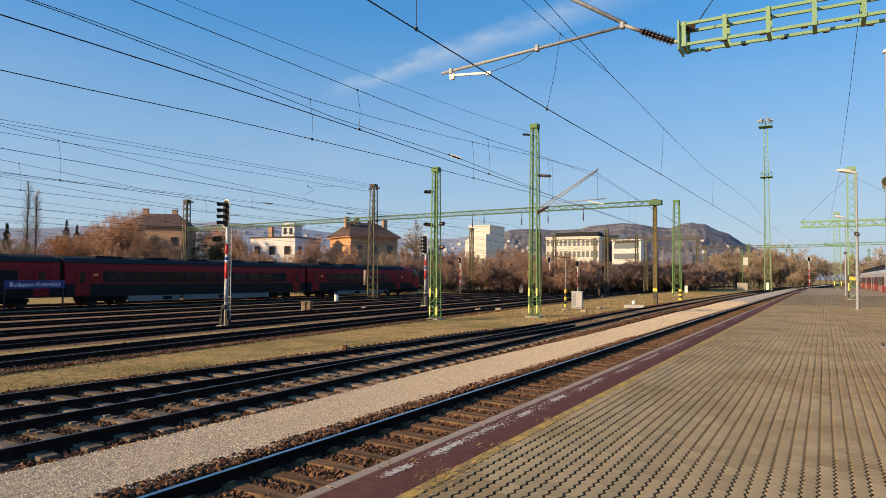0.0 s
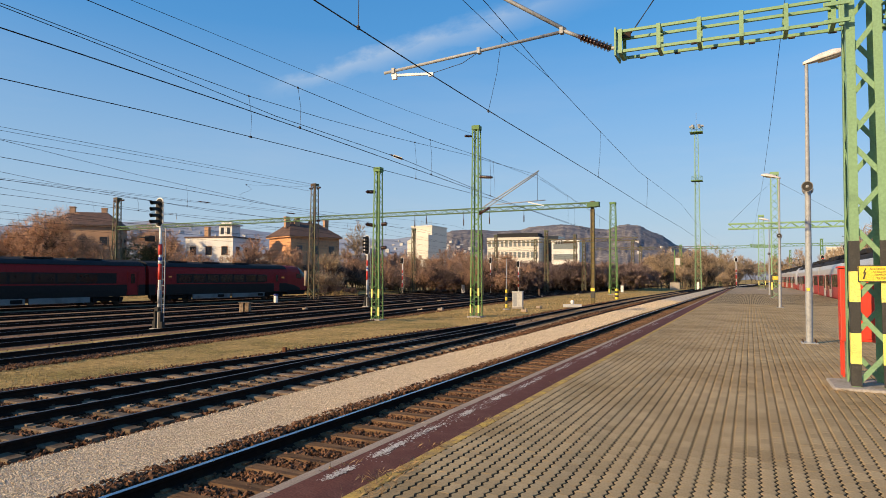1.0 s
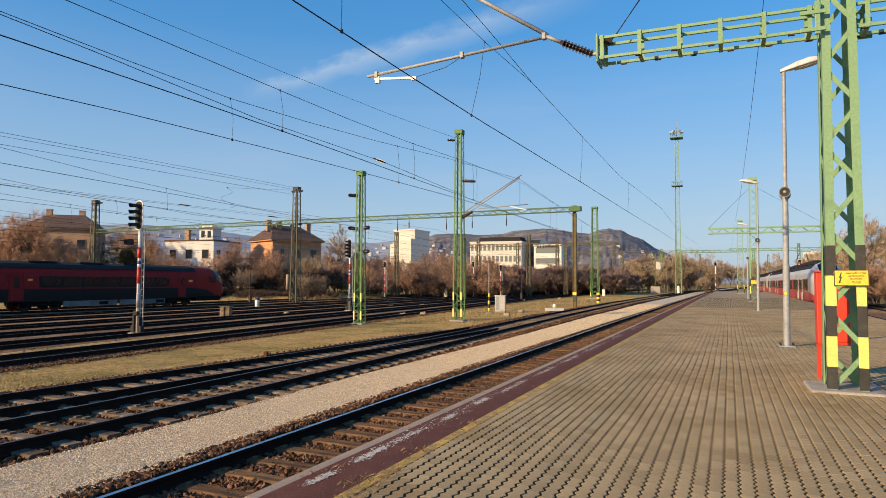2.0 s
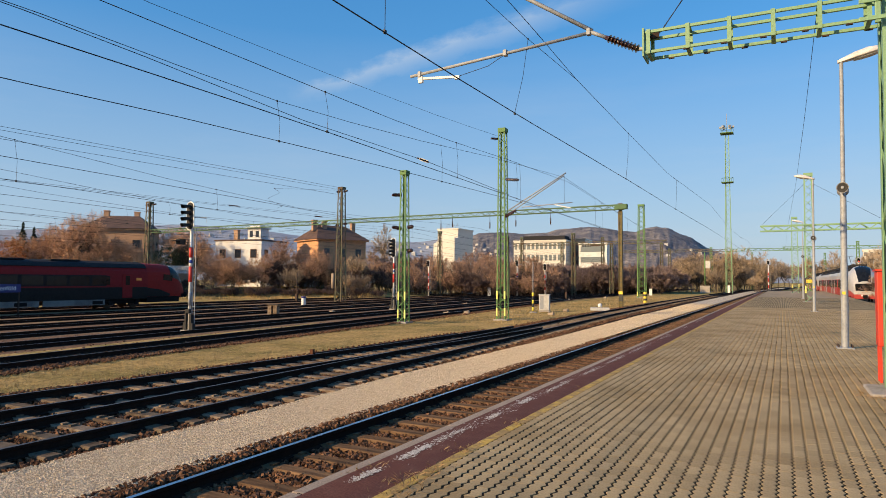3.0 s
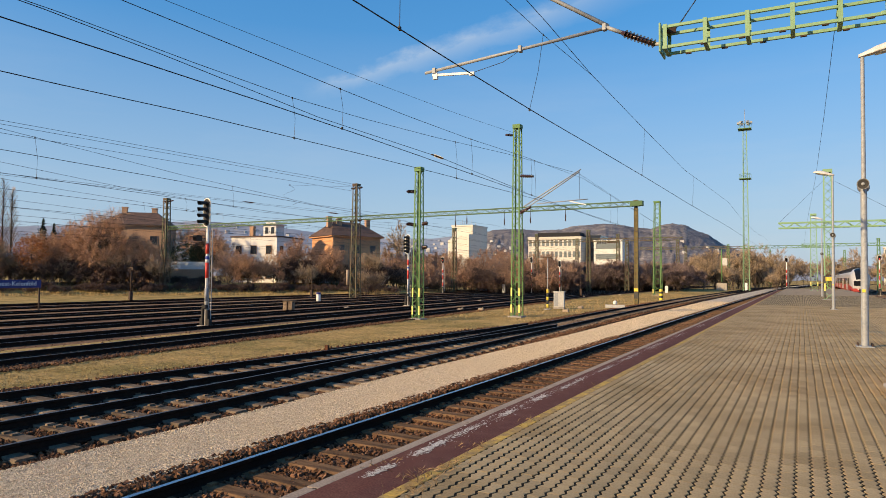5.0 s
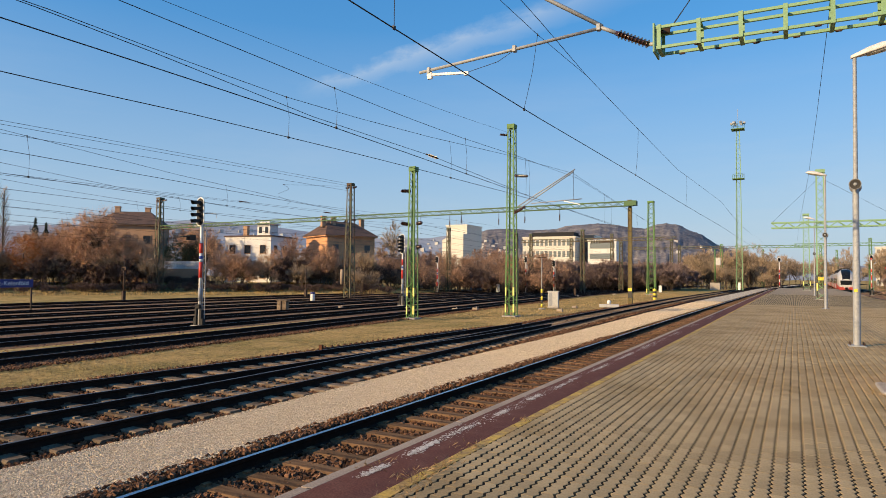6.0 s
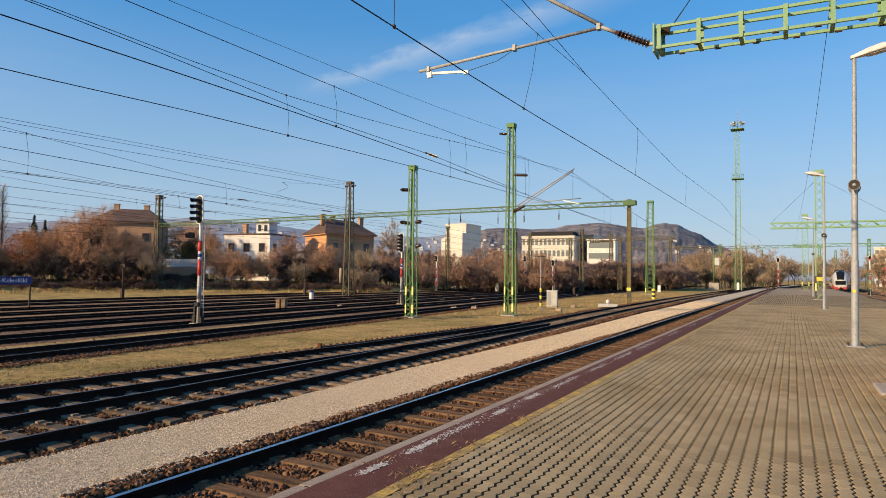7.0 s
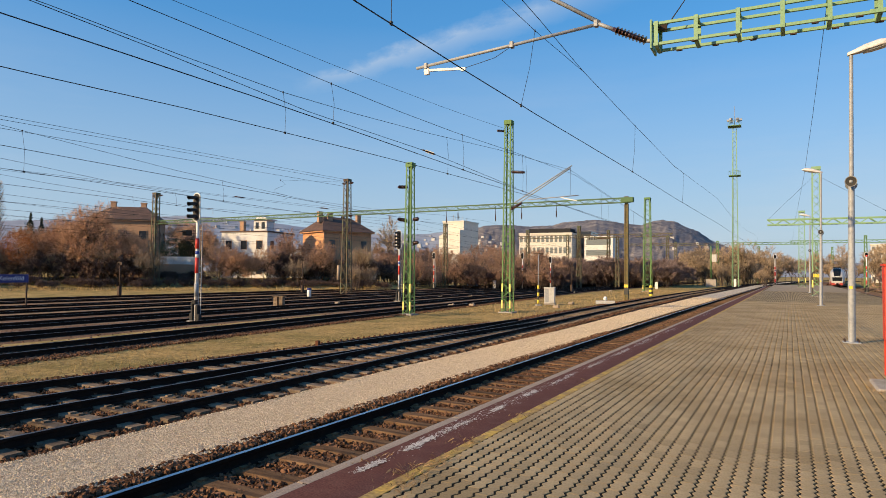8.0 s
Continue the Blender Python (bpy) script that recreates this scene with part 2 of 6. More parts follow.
RUSTLEAF = material("rust_coloured_leaves", (0.36, 0.13, 0.035), 0.9, spots=(0.22, 0.09, 0.03), scale=0.6, amount=0.7, bump=0, per_object=0.35)
NEEDLE = material("dark_conifer_needles", (0.025, 0.04, 0.02), 0.95, spots=(0.015, 0.022, 0.012), scale=0.6, amount=0.7, bump=0, per_object=0.35)
# distance haze is mixed into both hill colours: slightly here, strongly in FARHILL
HILL = material("wooded_hill", (0.155, 0.15, 0.16), 1.0, spots=(0.34, 0.30, 0.265), scale=0.022, amount=0.62, grain=0.16, bump=0.6, dist=6.0, spread=0.4, spec=0.05)
FARHILL = material("haze_tinted_far_ridge", (0.27, 0.31, 0.37), 1.0, spots=(0.31, 0.33, 0.37), scale=0.008, amount=0.8, grain=0.03, bump=0.4, dist=8.0, spread=0.12, spec=0.05)
BEYOND = material("winter_fields", (0.20, 0.155, 0.085), 1.0, spots=(0.13, 0.11, 0.06), scale=0.02, amount=0.8, grain=0.4)
LAMPGLASS = material("clear_lamp_cover", (0.55, 0.55, 0.52), 0.2, coat=0.4)
HOOD = material("matt_black_hood", (0.012, 0.012, 0.012), 0.7)


def lens_glow(name, colour, power):
    m = bpy.data.materials.new(name)
    m.use_nodes = True
    b = m.node_tree.nodes["Principled BSDF"]
    b.inputs["Base Color"].default_value = (*colour, 1)
    b.inputs["Emission Color"].default_value = (*colour, 1)
    b.inputs["Emission Strength"].default_value = power
    return m


REDLENS = lens_glow("lit_red_lens", (0.9, 0.05, 0.03), 2.5)
AMBER = lens_glow("lit_amber_display", (0.55, 0.2, 0.04), 0.12)
STRAW = material("flat_dead_straw", (0.33, 0.22, 0.11), 0.95, spots=(0.2, 0.13, 0.06), scale=3, amount=0.6, bump=0, per_object=0.35, spec=0.05)
FLAKE = material("dirty_white_paint_flakes", (0.64, 0.58, 0.50), 0.8, spots=(0.45, 0.39, 0.33), scale=9, amount=0.6, spec=0.1)


# ---- building helpers ----
class Geo:
    """Vertices and faces of one mesh."""

    def __init__(self):
        self.v, self.f, self.s = [], [], []

    def add(self, verts, faces, smooth=False):
        o = len(self.v)
        self.v += [tuple(p) for p in verts]
        self.f += [tuple(i + o for i in q) for q in faces]
        self.s += [smooth] * len(faces)
        return self

    def box(self, x, y, z, sx, sy, sz, rz=0.0):
        """Centre and sizes."""
        c, s = math.cos(rz), math.sin(rz)
        pts = [(dx * sx / 2, dy * sy / 2, dz * sz / 2) for dz in (-1, 1) for dx, dy in ((-1, -1), (1, -1), (1, 1), (-1, 1))]
        return self.add([(x + c * a - s * b, y + s * a + c * b, z + d) for a, b, d in pts],
                        [(3, 2, 1, 0), (4, 5, 6, 7), (0, 1, 5, 4), (1, 2, 6, 5), (2, 3, 7, 6), (3, 0, 4, 7)])

    def bar(self, p, q, w, t, up=(0, 0, 1)):
        """A straight bar w wide and t thick from p to q."""
        p, q = Vector(p), Vector(q)
        d = (q - p).normalized()
        side = d.cross(Vector(up))
        side = side.normalized() if side.length > 1e-4 else Vector((1, 0, 0))
        upv = side.cross(d)
        pts = [e + side * (a * w / 2) + upv * (b * t / 2) for e in (p, q) for a, b in ((-1, -1), (1, -1), (1, 1), (-1, 1))]
        return self.add(pts, [(0, 1, 2, 3), (7, 6, 5, 4), (0, 4, 5, 1), (1, 5, 6, 2), (2, 6, 7, 3), (3, 7, 4, 0)])

    def tube(self, p, q, r0, r1=None, n=8, caps=True):
        p, q = Vector(p), Vector(q)
        r1 = r0 if r1 is None else r1
        d = (q - p).normalized()
        a = d.orthogonal().normalized()
        b = d.cross(a)
        pts = [e + (a * math.cos(k * math.tau / n) + b * math.sin(k * math.tau / n)) * r for e, r in ((p, r0), (q, r1)) for k in range(n)]
        fs = [(k, (k + 1) % n, n + (k + 1) % n, n + k) for k in range(n)]
        self.add(pts, fs, True)
        if caps:
            o = len(self.v) - 2 * n
            self.f += [tuple(o + k for k in reversed(range(n))), tuple(o + n + k for k in range(n))]
            self.s += [False, False]
        return self

    def path(self, pts, r, n=5):
        """A thin round rod along points."""
        pts = [Vector(p) for p in pts]
        rings = []
        for i, p in enumerate(pts):
            d = (pts[min(i + 1, len(pts) - 1)] - pts[max(i - 1, 0)]).normalized()
            side = d.cross(Vector((0, 0, 1)))
            side = side.normalized() if side.length > 1e-3 else Vector((1, 0, 0))
            upv = side.cross(d)
            rings += [p + (side * math.cos(k * math.tau / n) + upv * math.sin(k * math.tau / n)) * r for k in range(n)]
        fs = [(i * n + k, i * n + (k + 1) % n, (i + 1) * n + (k + 1) % n, (i + 1) * n + k) for i in range(len(pts) - 1) for k in range(n)]
        return self.add(rings, fs, True)

    def lathe(self, prof, n=16, at=(0, 0, 0), axis="z"):
        pts = []
        for r, z in prof:
            for k in range(n):
                a, b = r * math.cos(k * math.tau / n), r * math.sin(k * math.tau / n)
                p = (a, b, z) if axis == "z" else ((a, z, b) if axis == "y" else (z, a, b))
                pts.append((p[0] + at[0], p[1] + at[1], p[2] + at[2]))
        fs = [(i * n + k, i * n + (k + 1) % n, (i + 1) * n + (k + 1) % n, (i + 1) * n + k) for i in range(len(prof) - 1) for k in range(n)]
        return self.add(pts, fs, True)

    def loft(self, rings, closed=True, caps=True, smooth=False):
        n = len(rings[0])
        fs = [(i * n + k, i * n + (k + 1) % n, (i + 1) * n + (k + 1) % n, (i + 1) * n + k) for i in range(len(rings) - 1) for k in range(n if closed else n - 1)]
        o = len(self.v)
        self.add([p for r in rings for p in r], fs, smooth)
        if caps and closed:
            self.f += [tuple(o + k for k in reversed(range(n))), tuple(o + (len(rings) - 1) * n + k for k in range(n))]
            self.s += [False, False]
        return self

    def quad(self, a, b, c, d):
        return self.add([a, b, c, d], [(0, 1, 2, 3)])

    def mesh(self, name, mat):
        me = bpy.data.meshes.new(name)
        me.from_pydata([tuple(p) for p in self.v], [], self.f)
        me.polygons.foreach_set("use_smooth", self.s)
        me.materials.append(mat)
        me.update()
        return me


def thing(name, label, category, at=None, group="", kind=""):
    ob = new(name)
    ob.empty_display_size = 0.2
    if at is not None:
        ob.matrix_basis = at
    return tagged(ob, label, category, group, kind)


def part(name, geo, mat, parent, label="", bevel=0.0):
    ob = new(name, geo.mesh(name, mat) if isinstance(geo, Geo) else geo)
    ob.parent = parent
    if label:
        ob["label"] = label
    if bevel:
        b = ob.modifiers.new("bevel", "BEVEL")
        b.width, b.segments, b.limit_method = bevel, 2, "ANGLE"
    return ob


def solid(name, geo, mat, label, category, kind="", group="", bevel=0.0):
    ob = new(name, geo.mesh(name, mat))
    if bevel:
        b = ob.modifiers.new("bevel", "BEVEL")
        b.width, b.segments, b.limit_method = bevel, 2, "ANGLE"
    return tagged(ob, label, category, group, kind)


def lettering(text, size, mat, parent, m, name="lettering", align="CENTER"):
    cu = bpy.data.curves.new(name, "FONT")
    cu.body, cu.size, cu.align_x, cu.align_y, cu.extrude = text, size, align, "CENTER", 0.001
    tmp = bpy.data.objects.new("tmp", cu)
    scene.collection.objects.link(tmp)
    bpy.context.view_layer.update()
    me = bpy.data.meshes.new_from_object(tmp.evaluated_get(bpy.context.evaluated_depsgraph_get()))
    bpy.data.objects.remove(tmp)
    me.materials.clear()
    me.materials.append(mat)
    ob = new(name, me)
    ob.parent, ob.matrix_basis = parent, m
    return ob


def rail_z(x):
    """Height of the rail heads over the yard: it falls gently away from the platform."""
    return -0.68 - 0.32 * min(1.0, max(0.0, (-x - 12) / 38))


def ground_z(x):
    return rail_z(x) - 0.17


def lerp(table, t):
    for (a, p), (b, q) in zip(table, table[1:]):
        if t <= b:
            return p + (q - p) * max(0.0, (t - a) / (b - a))
    return table[-1][1]


# ---- the lie of the tracks ----
T1_C = [(-60, -5.2), (40, -5.25), (80, -4.95), (180, -3.9), (300, 3.0), (500, 30.0)]
PATH_W = [(-60, 1.62), (14, 1.62), (26, 2.15), (60, 2.6), (330, 2.6)]
T2_C = [(-60, -9.85), (9, -9.9), (18, -10.2), (30, -10.65), (46, -11.2), (79, -11.6), (180, -10.2), (300, -3.2), (500, 24.0)]
BRANCH_C = [(-60, -17.0), (-20, -14.3), (0, -12.95), (6, -12.5), (12, -12.05), (17, -11.7), (30, -11.15), (46, -11.2)]
EAST_C = [(-60, 8.0), (120, 8.0), (180, 8.3), (300, 15.0), (500, 42.0)]
EAST2_C = [(-60, 12.6), (120, 12.6), (180, 12.0), (300, 18.0), (500, 46.0)]
YARD_TRACKS = [(-20.3, -0.09), (-24.9, -0.075), (-29.6, -0.06), (-34.6, -0.045), (-39.8, -0.03), (-45.2, -0.015), (-51.75, 0.0), (-57.2, 0.0)]


def steps(y0, y1):
    ys, y = [], y0
    while y < y1:
        ys.append(y)
        y += 2.0 if abs(y) < 60 else (8.0 if y < 200 else 20.0)
    return ys + [y1]


def strip(name, left, right, y0, y1, z, mat, label, category, thick=0.0):
    """A band of ground between two lines over y; z and the lines are numbers or functions of y (z of x)."""
    g = Geo()
    ys = steps(y0, y1)
    val = lambda q, y: q(y) if callable(q) else q
    for y, w in zip(ys, ys[1:]):
        pts = [(val(left, y), y), (val(right, y), y), (val(right, w), w), (val(left, w), w)]
        g.quad(*[(a, b, z(a) if callable(z) else z) for a, b in pts])
    return solid(name, g, mat, label, category, kind="structure")


g = Geo()
xs = [-3500, -120, -50, -40, -30, -20, -12, -9, 4, 30, 3500]
ys = [-400, -40, 0, 60, 140, 400, 1200, 4500]
zf = lambda x: ground_z(x) - 0.05 if x < 20 else -0.9
g.add([(x, y, zf(x)) for y in ys for x in xs], [(j * len(xs) + i, j * len(xs) + i + 1, (j + 1) * len(xs) + i + 1, (j + 1) * len(xs) + i) for j in range(len(ys) - 1) for i in range(len(xs) - 1)])
solid("ground", g, GRASS, "dry winter grass and earth of the railway land", "ground", kind="structure")

def bank_z(d, a):
    """Height of the bank at a distance and bearing: it runs out into the yard's level."""
    k = min(1.0, max(0.0, (a - 28.0) / 10.0))
    return -1.25 + k * (lerp([(97, -1.2), (101, -0.8), (105, 0.0), (109, 0.3), (170, 0.4)], d) + 1.25)


g = Geo()
ARC = [74 - 3 * k for k in range(17)]
RINGS = [97.0, 101.0, 105.0, 109.0, 170.0]
g.add([(-d * math.sin(radians(a)), d * math.cos(radians(a)), bank_z(d, a) + (0.12 * noise.noise(Vector((a * 0.4, d * 0.3, 0))) if a > 30 else 0)) for a in ARC for d in RINGS],
      [(i * 5 + k, i * 5 + k + 1, (i + 1) * 5 + k + 1, (i + 1) * 5 + k) for i in range(len(ARC) - 1) for k in range(4)], True)
solid("embankment", g, GRASS, "low bank of dry grass behind the yard", "embankment", kind="structure")
strip("yard_ballast", lambda y: -60.5, lambda y: -18.85 - 0.09 * (min(y, 90) - 20) + 0.12 * math.sin(y * 0.9) + 0.08 * math.sin(y * 2.3), -60, 240, lambda x: ground_z(x) + 0.0, YARD, "dusty brown ballast between the yard tracks", "ballast")
strip("grass_strip", lambda y: -23.1 - 0.075 * (y - 20) + 0.15 * math.sin(y), lambda y: -22.0 - 0.09 * (y - 20) + 0.15 * math.sin(1.3 * y + 1), -20, 29, lambda x: ground_z(x) + 0.012, GRASS, "thin strip of dry grass between two yard tracks", "grass")
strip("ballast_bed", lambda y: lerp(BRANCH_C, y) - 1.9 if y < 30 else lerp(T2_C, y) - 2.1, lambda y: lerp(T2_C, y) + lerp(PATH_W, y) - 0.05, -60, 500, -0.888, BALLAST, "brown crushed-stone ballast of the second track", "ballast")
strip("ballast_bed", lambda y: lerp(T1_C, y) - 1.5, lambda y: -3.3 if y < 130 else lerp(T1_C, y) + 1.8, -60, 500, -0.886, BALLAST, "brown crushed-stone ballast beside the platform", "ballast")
strip("gravel_path", lambda y: lerp(T2_C, y) + lerp(PATH_W, y), lambda y: lerp(T1_C, y) - 1.42, -60, 330, -0.79, PEBBLEBED, "pale pebble path between two tracks", "path")
strip("ballast_bed", 6.5, 16.0, -60, 330, -0.78, YARD, "brown ballast beyond the platform", "ballast")

# ---- the platform ----
g = Geo()
g.box(1.52, 24.0, -0.4435, 9.42, 172.0, 0.881)
platform = solid("platform", g, JOINT, "long low station platform with a dark bedding layer", "platform", kind="structure")
g = Geo()
for k in range(52):
    g.box(-3.195, -20 + k * 2.5, -0.055, 0.12, 2.494, 0.11)
solid("platform_coping", g, COPING, "worn pale concrete coping along the platform edge", "kerb", kind="structure", bevel=0.012)
g = Geo()
g.box(-2.895, 38, -0.01, 0.49, 144, 0.02)
solid("platform_strip", g, REDASPH, "worn red-brown painted asphalt strip at the platform edge", "platform", kind="structure")
g = Geo()
for k in range(480):
    g.box(-2.595, -10.0 + 0.2504 * k, -0.012, 0.104, 0.246, 0.03)
solid("yellow_line", g, YLINE, "row of faded yellow edge blocks along the platform", "line", kind="structure")
random.seed(7)
# worn white paint flakes on the strip, bunched along its middle
g = Geo()
CLUSTERS = [(4.35, 0.25, 420), (5.15, 0.34, 900), (5.9, 0.5, 380), (6.93, 0.22, 420), (8.0, 0.30, 460), (9.4, 0.8, 420), (11.2, 0.7, 420), (13.2, 0.9, 480), (15.5, 1.1, 480), (19.2, 1.2, 420), (23.0, 1.2, 360), (28.0, 2.0, 420), (7.0, 2.6, 900), (14.0, 5.0, 700)]
for cy, ln, count in CLUSTERS:
    for k in range(count):
        y = cy + random.uniform(-1, 1) * ln * random.uniform(0.5, 1.0)
        x = -3.0 + random.gauss(0, 0.022 if ln < 1 else 0.05) + 0.01 * math.sin(y * 3)
        if x < -3.125:
            continue
        r = random.uniform(0.002, 0.007) if random.random() < 0.85 else random.uniform(0.008, 0.018)
        n = random.choice((4, 5, 6))
        a0, zf_ = random.random() * 6, random.uniform(0.0035, 0.0065)
        pts = [(x + r * random.uniform(0.4, 0.9) * math.cos(a0 + i * math.tau / n), y + r * random.uniform(0.8, 2.2) * math.sin(a0 + i * math.tau / n), zf_) for i in range(n)]
        g.add(pts, [tuple(range(n))])
solid("paint_flakes", g, FLAKE, "flaking white paint left on the red-brown strip", "paint", kind="stuff")
g = Geo()
g.box(1.9, 103, -0.02, 8.7, 56, 0.05)
solid("platform_end", g, material("trodden_sand", (0.33, 0.25, 0.15), 0.95, scale=0.6, amount=0.7, grain=9, bump=0.6), "sandy unpaved end of the platform", "platform", kind="structure")

# ---- tracks ----
RAIL_PROFILE = [(-0.036, 0.0), (0.036, 0.0), (0.036, -0.035), (0.009, -0.05), (0.009, -0.135), (0.07, -0.152), (0.07, -0.17), (-0.07, -0.17), (-0.07, -0.152), (-0.009, -0.135), (-0.009, -0.05), (-0.036, -0.035)]


def rail(line, off, y0, y1, parent, top, label="", z=None):
    rings = []
    for y in steps(y0, y1):
        x = line(y) + off
        rings.append([(x + a, y, (z if z is not None else rail_z(line(y))) + b - 0.003) for a, b in RAIL_PROFILE])
    web = part("rail", Geo().loft(rings), RAILSIDE, parent, label)
    g = Geo()
    for p, q in zip(rings, rings[1:]):
        g.quad((p[0][0] + 0.004, p[0][1], p[0][2] + 0.003), (p[1][0] - 0.004, p[1][1], p[1][2] + 0.003), (q[1][0] - 0.004, q[1][1], q[1][2] + 0.003), (q[0][0] + 0.004, q[0][1], q[0][2] + 0.003))
    part("running_surface", g, top, web)
    return web


def sleeper_mesh(length, mat, fat=0.25):
    g = Geo()
    prof = [(-fat / 2, -0.14), (fat / 2, -0.14), (fat / 2, -0.02), (fat / 2 - 0.025, 0.0), (-fat / 2 + 0.025, 0.0), (-fat / 2, -0.02)]
    g.loft([[(x, a, b) for a, b in prof] for x in (-length / 2, length / 2)])
    for s in (-0.75, 0.75):
        for e in (-1, 1):
            g.box(s + e * 0.11, 0, 0.012, 0.07, 0.11, 0.035)
    return g.mesh("sleeper", mat)


def sleepers(line, y0, y1, gap, parent, me, z, jitter=0.02):
    y = y0
    while y < y1:
        ob = new("sleeper", me)
        ob.parent = parent
        ob.matrix_basis = pose(line(y) + random.uniform(-0.05, 0.05), y + random.uniform(-jitter, jitter), z + random.uniform(-0.008, 0.008), 0, 0, random.uniform(-1, 1))
        y += gap


def far_sleepers(line, y0, y1, gap, parent, mat, z, length=2.5, label=""):
    g = Geo()
    y = y0
    while y < y1:
        x = line(y)
        g.box(x, y, (z if z is not None else rail_z(x)) - 0.155 - 0.06, length, 0.24, 0.12)
        y += gap
    ob = part("sleeper_row", g, mat, parent, label)
    ob["kind"] = "stuff"


def track(name, label, line, y0, y1, tops, z=None):
    t = thing(name, label, "railway track", kind="structure")
    rail(line, -0.7525, y0, y1, t, tops[0], z=z)
    rail(line, 0.7525, y0, y1, t, tops[1], z=z)
    return t


l1, l2, lb = (lambda y: lerp(T1_C, y)), (lambda y: lerp(T2_C, y)), (lambda y: lerp(BRANCH_C, y))
track_1 = track("platform_track", "rusted rails with polished heads on brown timber sleepers beside the platform", l1, -60, 420, (RAILTOP, RAILTOP), -0.68)
track_2 = track("second_track", "dark rusted rails on dusty concrete sleepers", l2, -60, 420, (RAILDULL, RAILDULL), -0.68)
track_b = track("turnout_track", "dark rusted turnout rails converging with the second track", lb, -60, 30, (RAILDULL, RAILDULL), -0.68)
YARDSLEEPER = material("dirty_yard_sleeper", (0.13, 0.088, 0.06), 0.95, spots=(0.06, 0.042, 0.03), scale=1.5, amount=0.8, grain=30, per_object=0.4, spec=0.05)
RACK_X = lambda y: lerp(BRANCH_C, y) - 0.98
WOODM, CONCM = sleeper_mesh(2.6, SLEEPER_W, 0.25), sleeper_mesh(2.5, SLEEPER_C, 0.27)
LONGM = sleeper_mesh(4.6, SLEEPER_C, 0.27)
random.seed(3)
sleepers(l1, 0.4, 48, 0.6, track_1, WOODM, -0.822)
far_sleepers(l1, 48.2, 140, 0.6, track_1, SLEEPER_W, -0.635, 2.6)
sleepers(lambda y: (l2(y) + lb(y)) / 2 + 0.15, 0.5, 12, 0.6, track_2, LONGM, -0.814)
sleepers(l2, 12.1, 36, 0.6, track_2, CONCM, -0.814)
far_sleepers(l2, 36.2, 120, 0.6, track_2, SLEEPER_C, -0.64)
sleepers(lambda y: lb(y) - 0.5, 12.4, 24, 0.6, track_b, sleeper_mesh(1.7, SLEEPER_C, 0.27), -0.812)
# a rusty stop and the row of bolted chairs along the outer turnout rail
RUSTRED = material("red_rust_casting", (0.115, 0.05, 0.028), 0.85, spots=(0.05, 0.026, 0.018), scale=6, amount=0.7, spec=0.1)
stop = thing("rail_stop", "rust-red steel stop at the start of a bolted check rail", "rail stop", pose(RACK_X(15.6), 15.6, -0.86, 0, 0, 5))
part("stop_plate", Geo().box(0, 0, 0.15, 0.12, 0.10, 0.30).box(0.05, 0.12, 0.10, 0.10, 0.22, 0.20), RUSTRED, stop, bevel=0.012)
rack = thing("check_rail", "low rusty bolted check rail beside the turnout", "rail")
rack_g = Geo()
for k in range(9):
    rack_g.bar((RACK_X(15.7 + k), 15.7 + k, -0.74), (RACK_X(16.7 + k), 16.7 + k, -0.74), 0.06, 0.14)
part("check_bar", rack_g, DARKSTEEL, rack)
for k in range(30):
    y_ = 15.9 + k * 0.3
    part("bolted_chair", Geo().box(RACK_X(y_) - 0.05, y_, -0.76, 0.16, 0.10, 0.18).box(RACK_X(y_) - 0.11, y_, -0.66, 0.05, 0.05, 0.06), RUSTRED, rack)
for i, (x0, sl) in enumerate(YARD_TRACKS):
    line = lambda y, x0=x0, sl=sl: x0 + sl * (min(y, 90) - 20)
    t = track("yard_track", "dark rusted yard track on half-buried sleepers", line, -60, 240, (RAILDULL, RAILDULL))
    far_sleepers(line, -20, 110, 0.65, t, YARDSLEEPER, None)
for c in (EAST_C, EAST2_C):
    line = lambda y, c=c: lerp(c, y)
    t = track("yard_track", "dark rusted track beyond the platform", line, -60, 420, (RAILDULL, RAILDULL), -0.6)
    far_sleepers(line, 20, 160, 0.65, t, SLEEPER_C, -0.58)


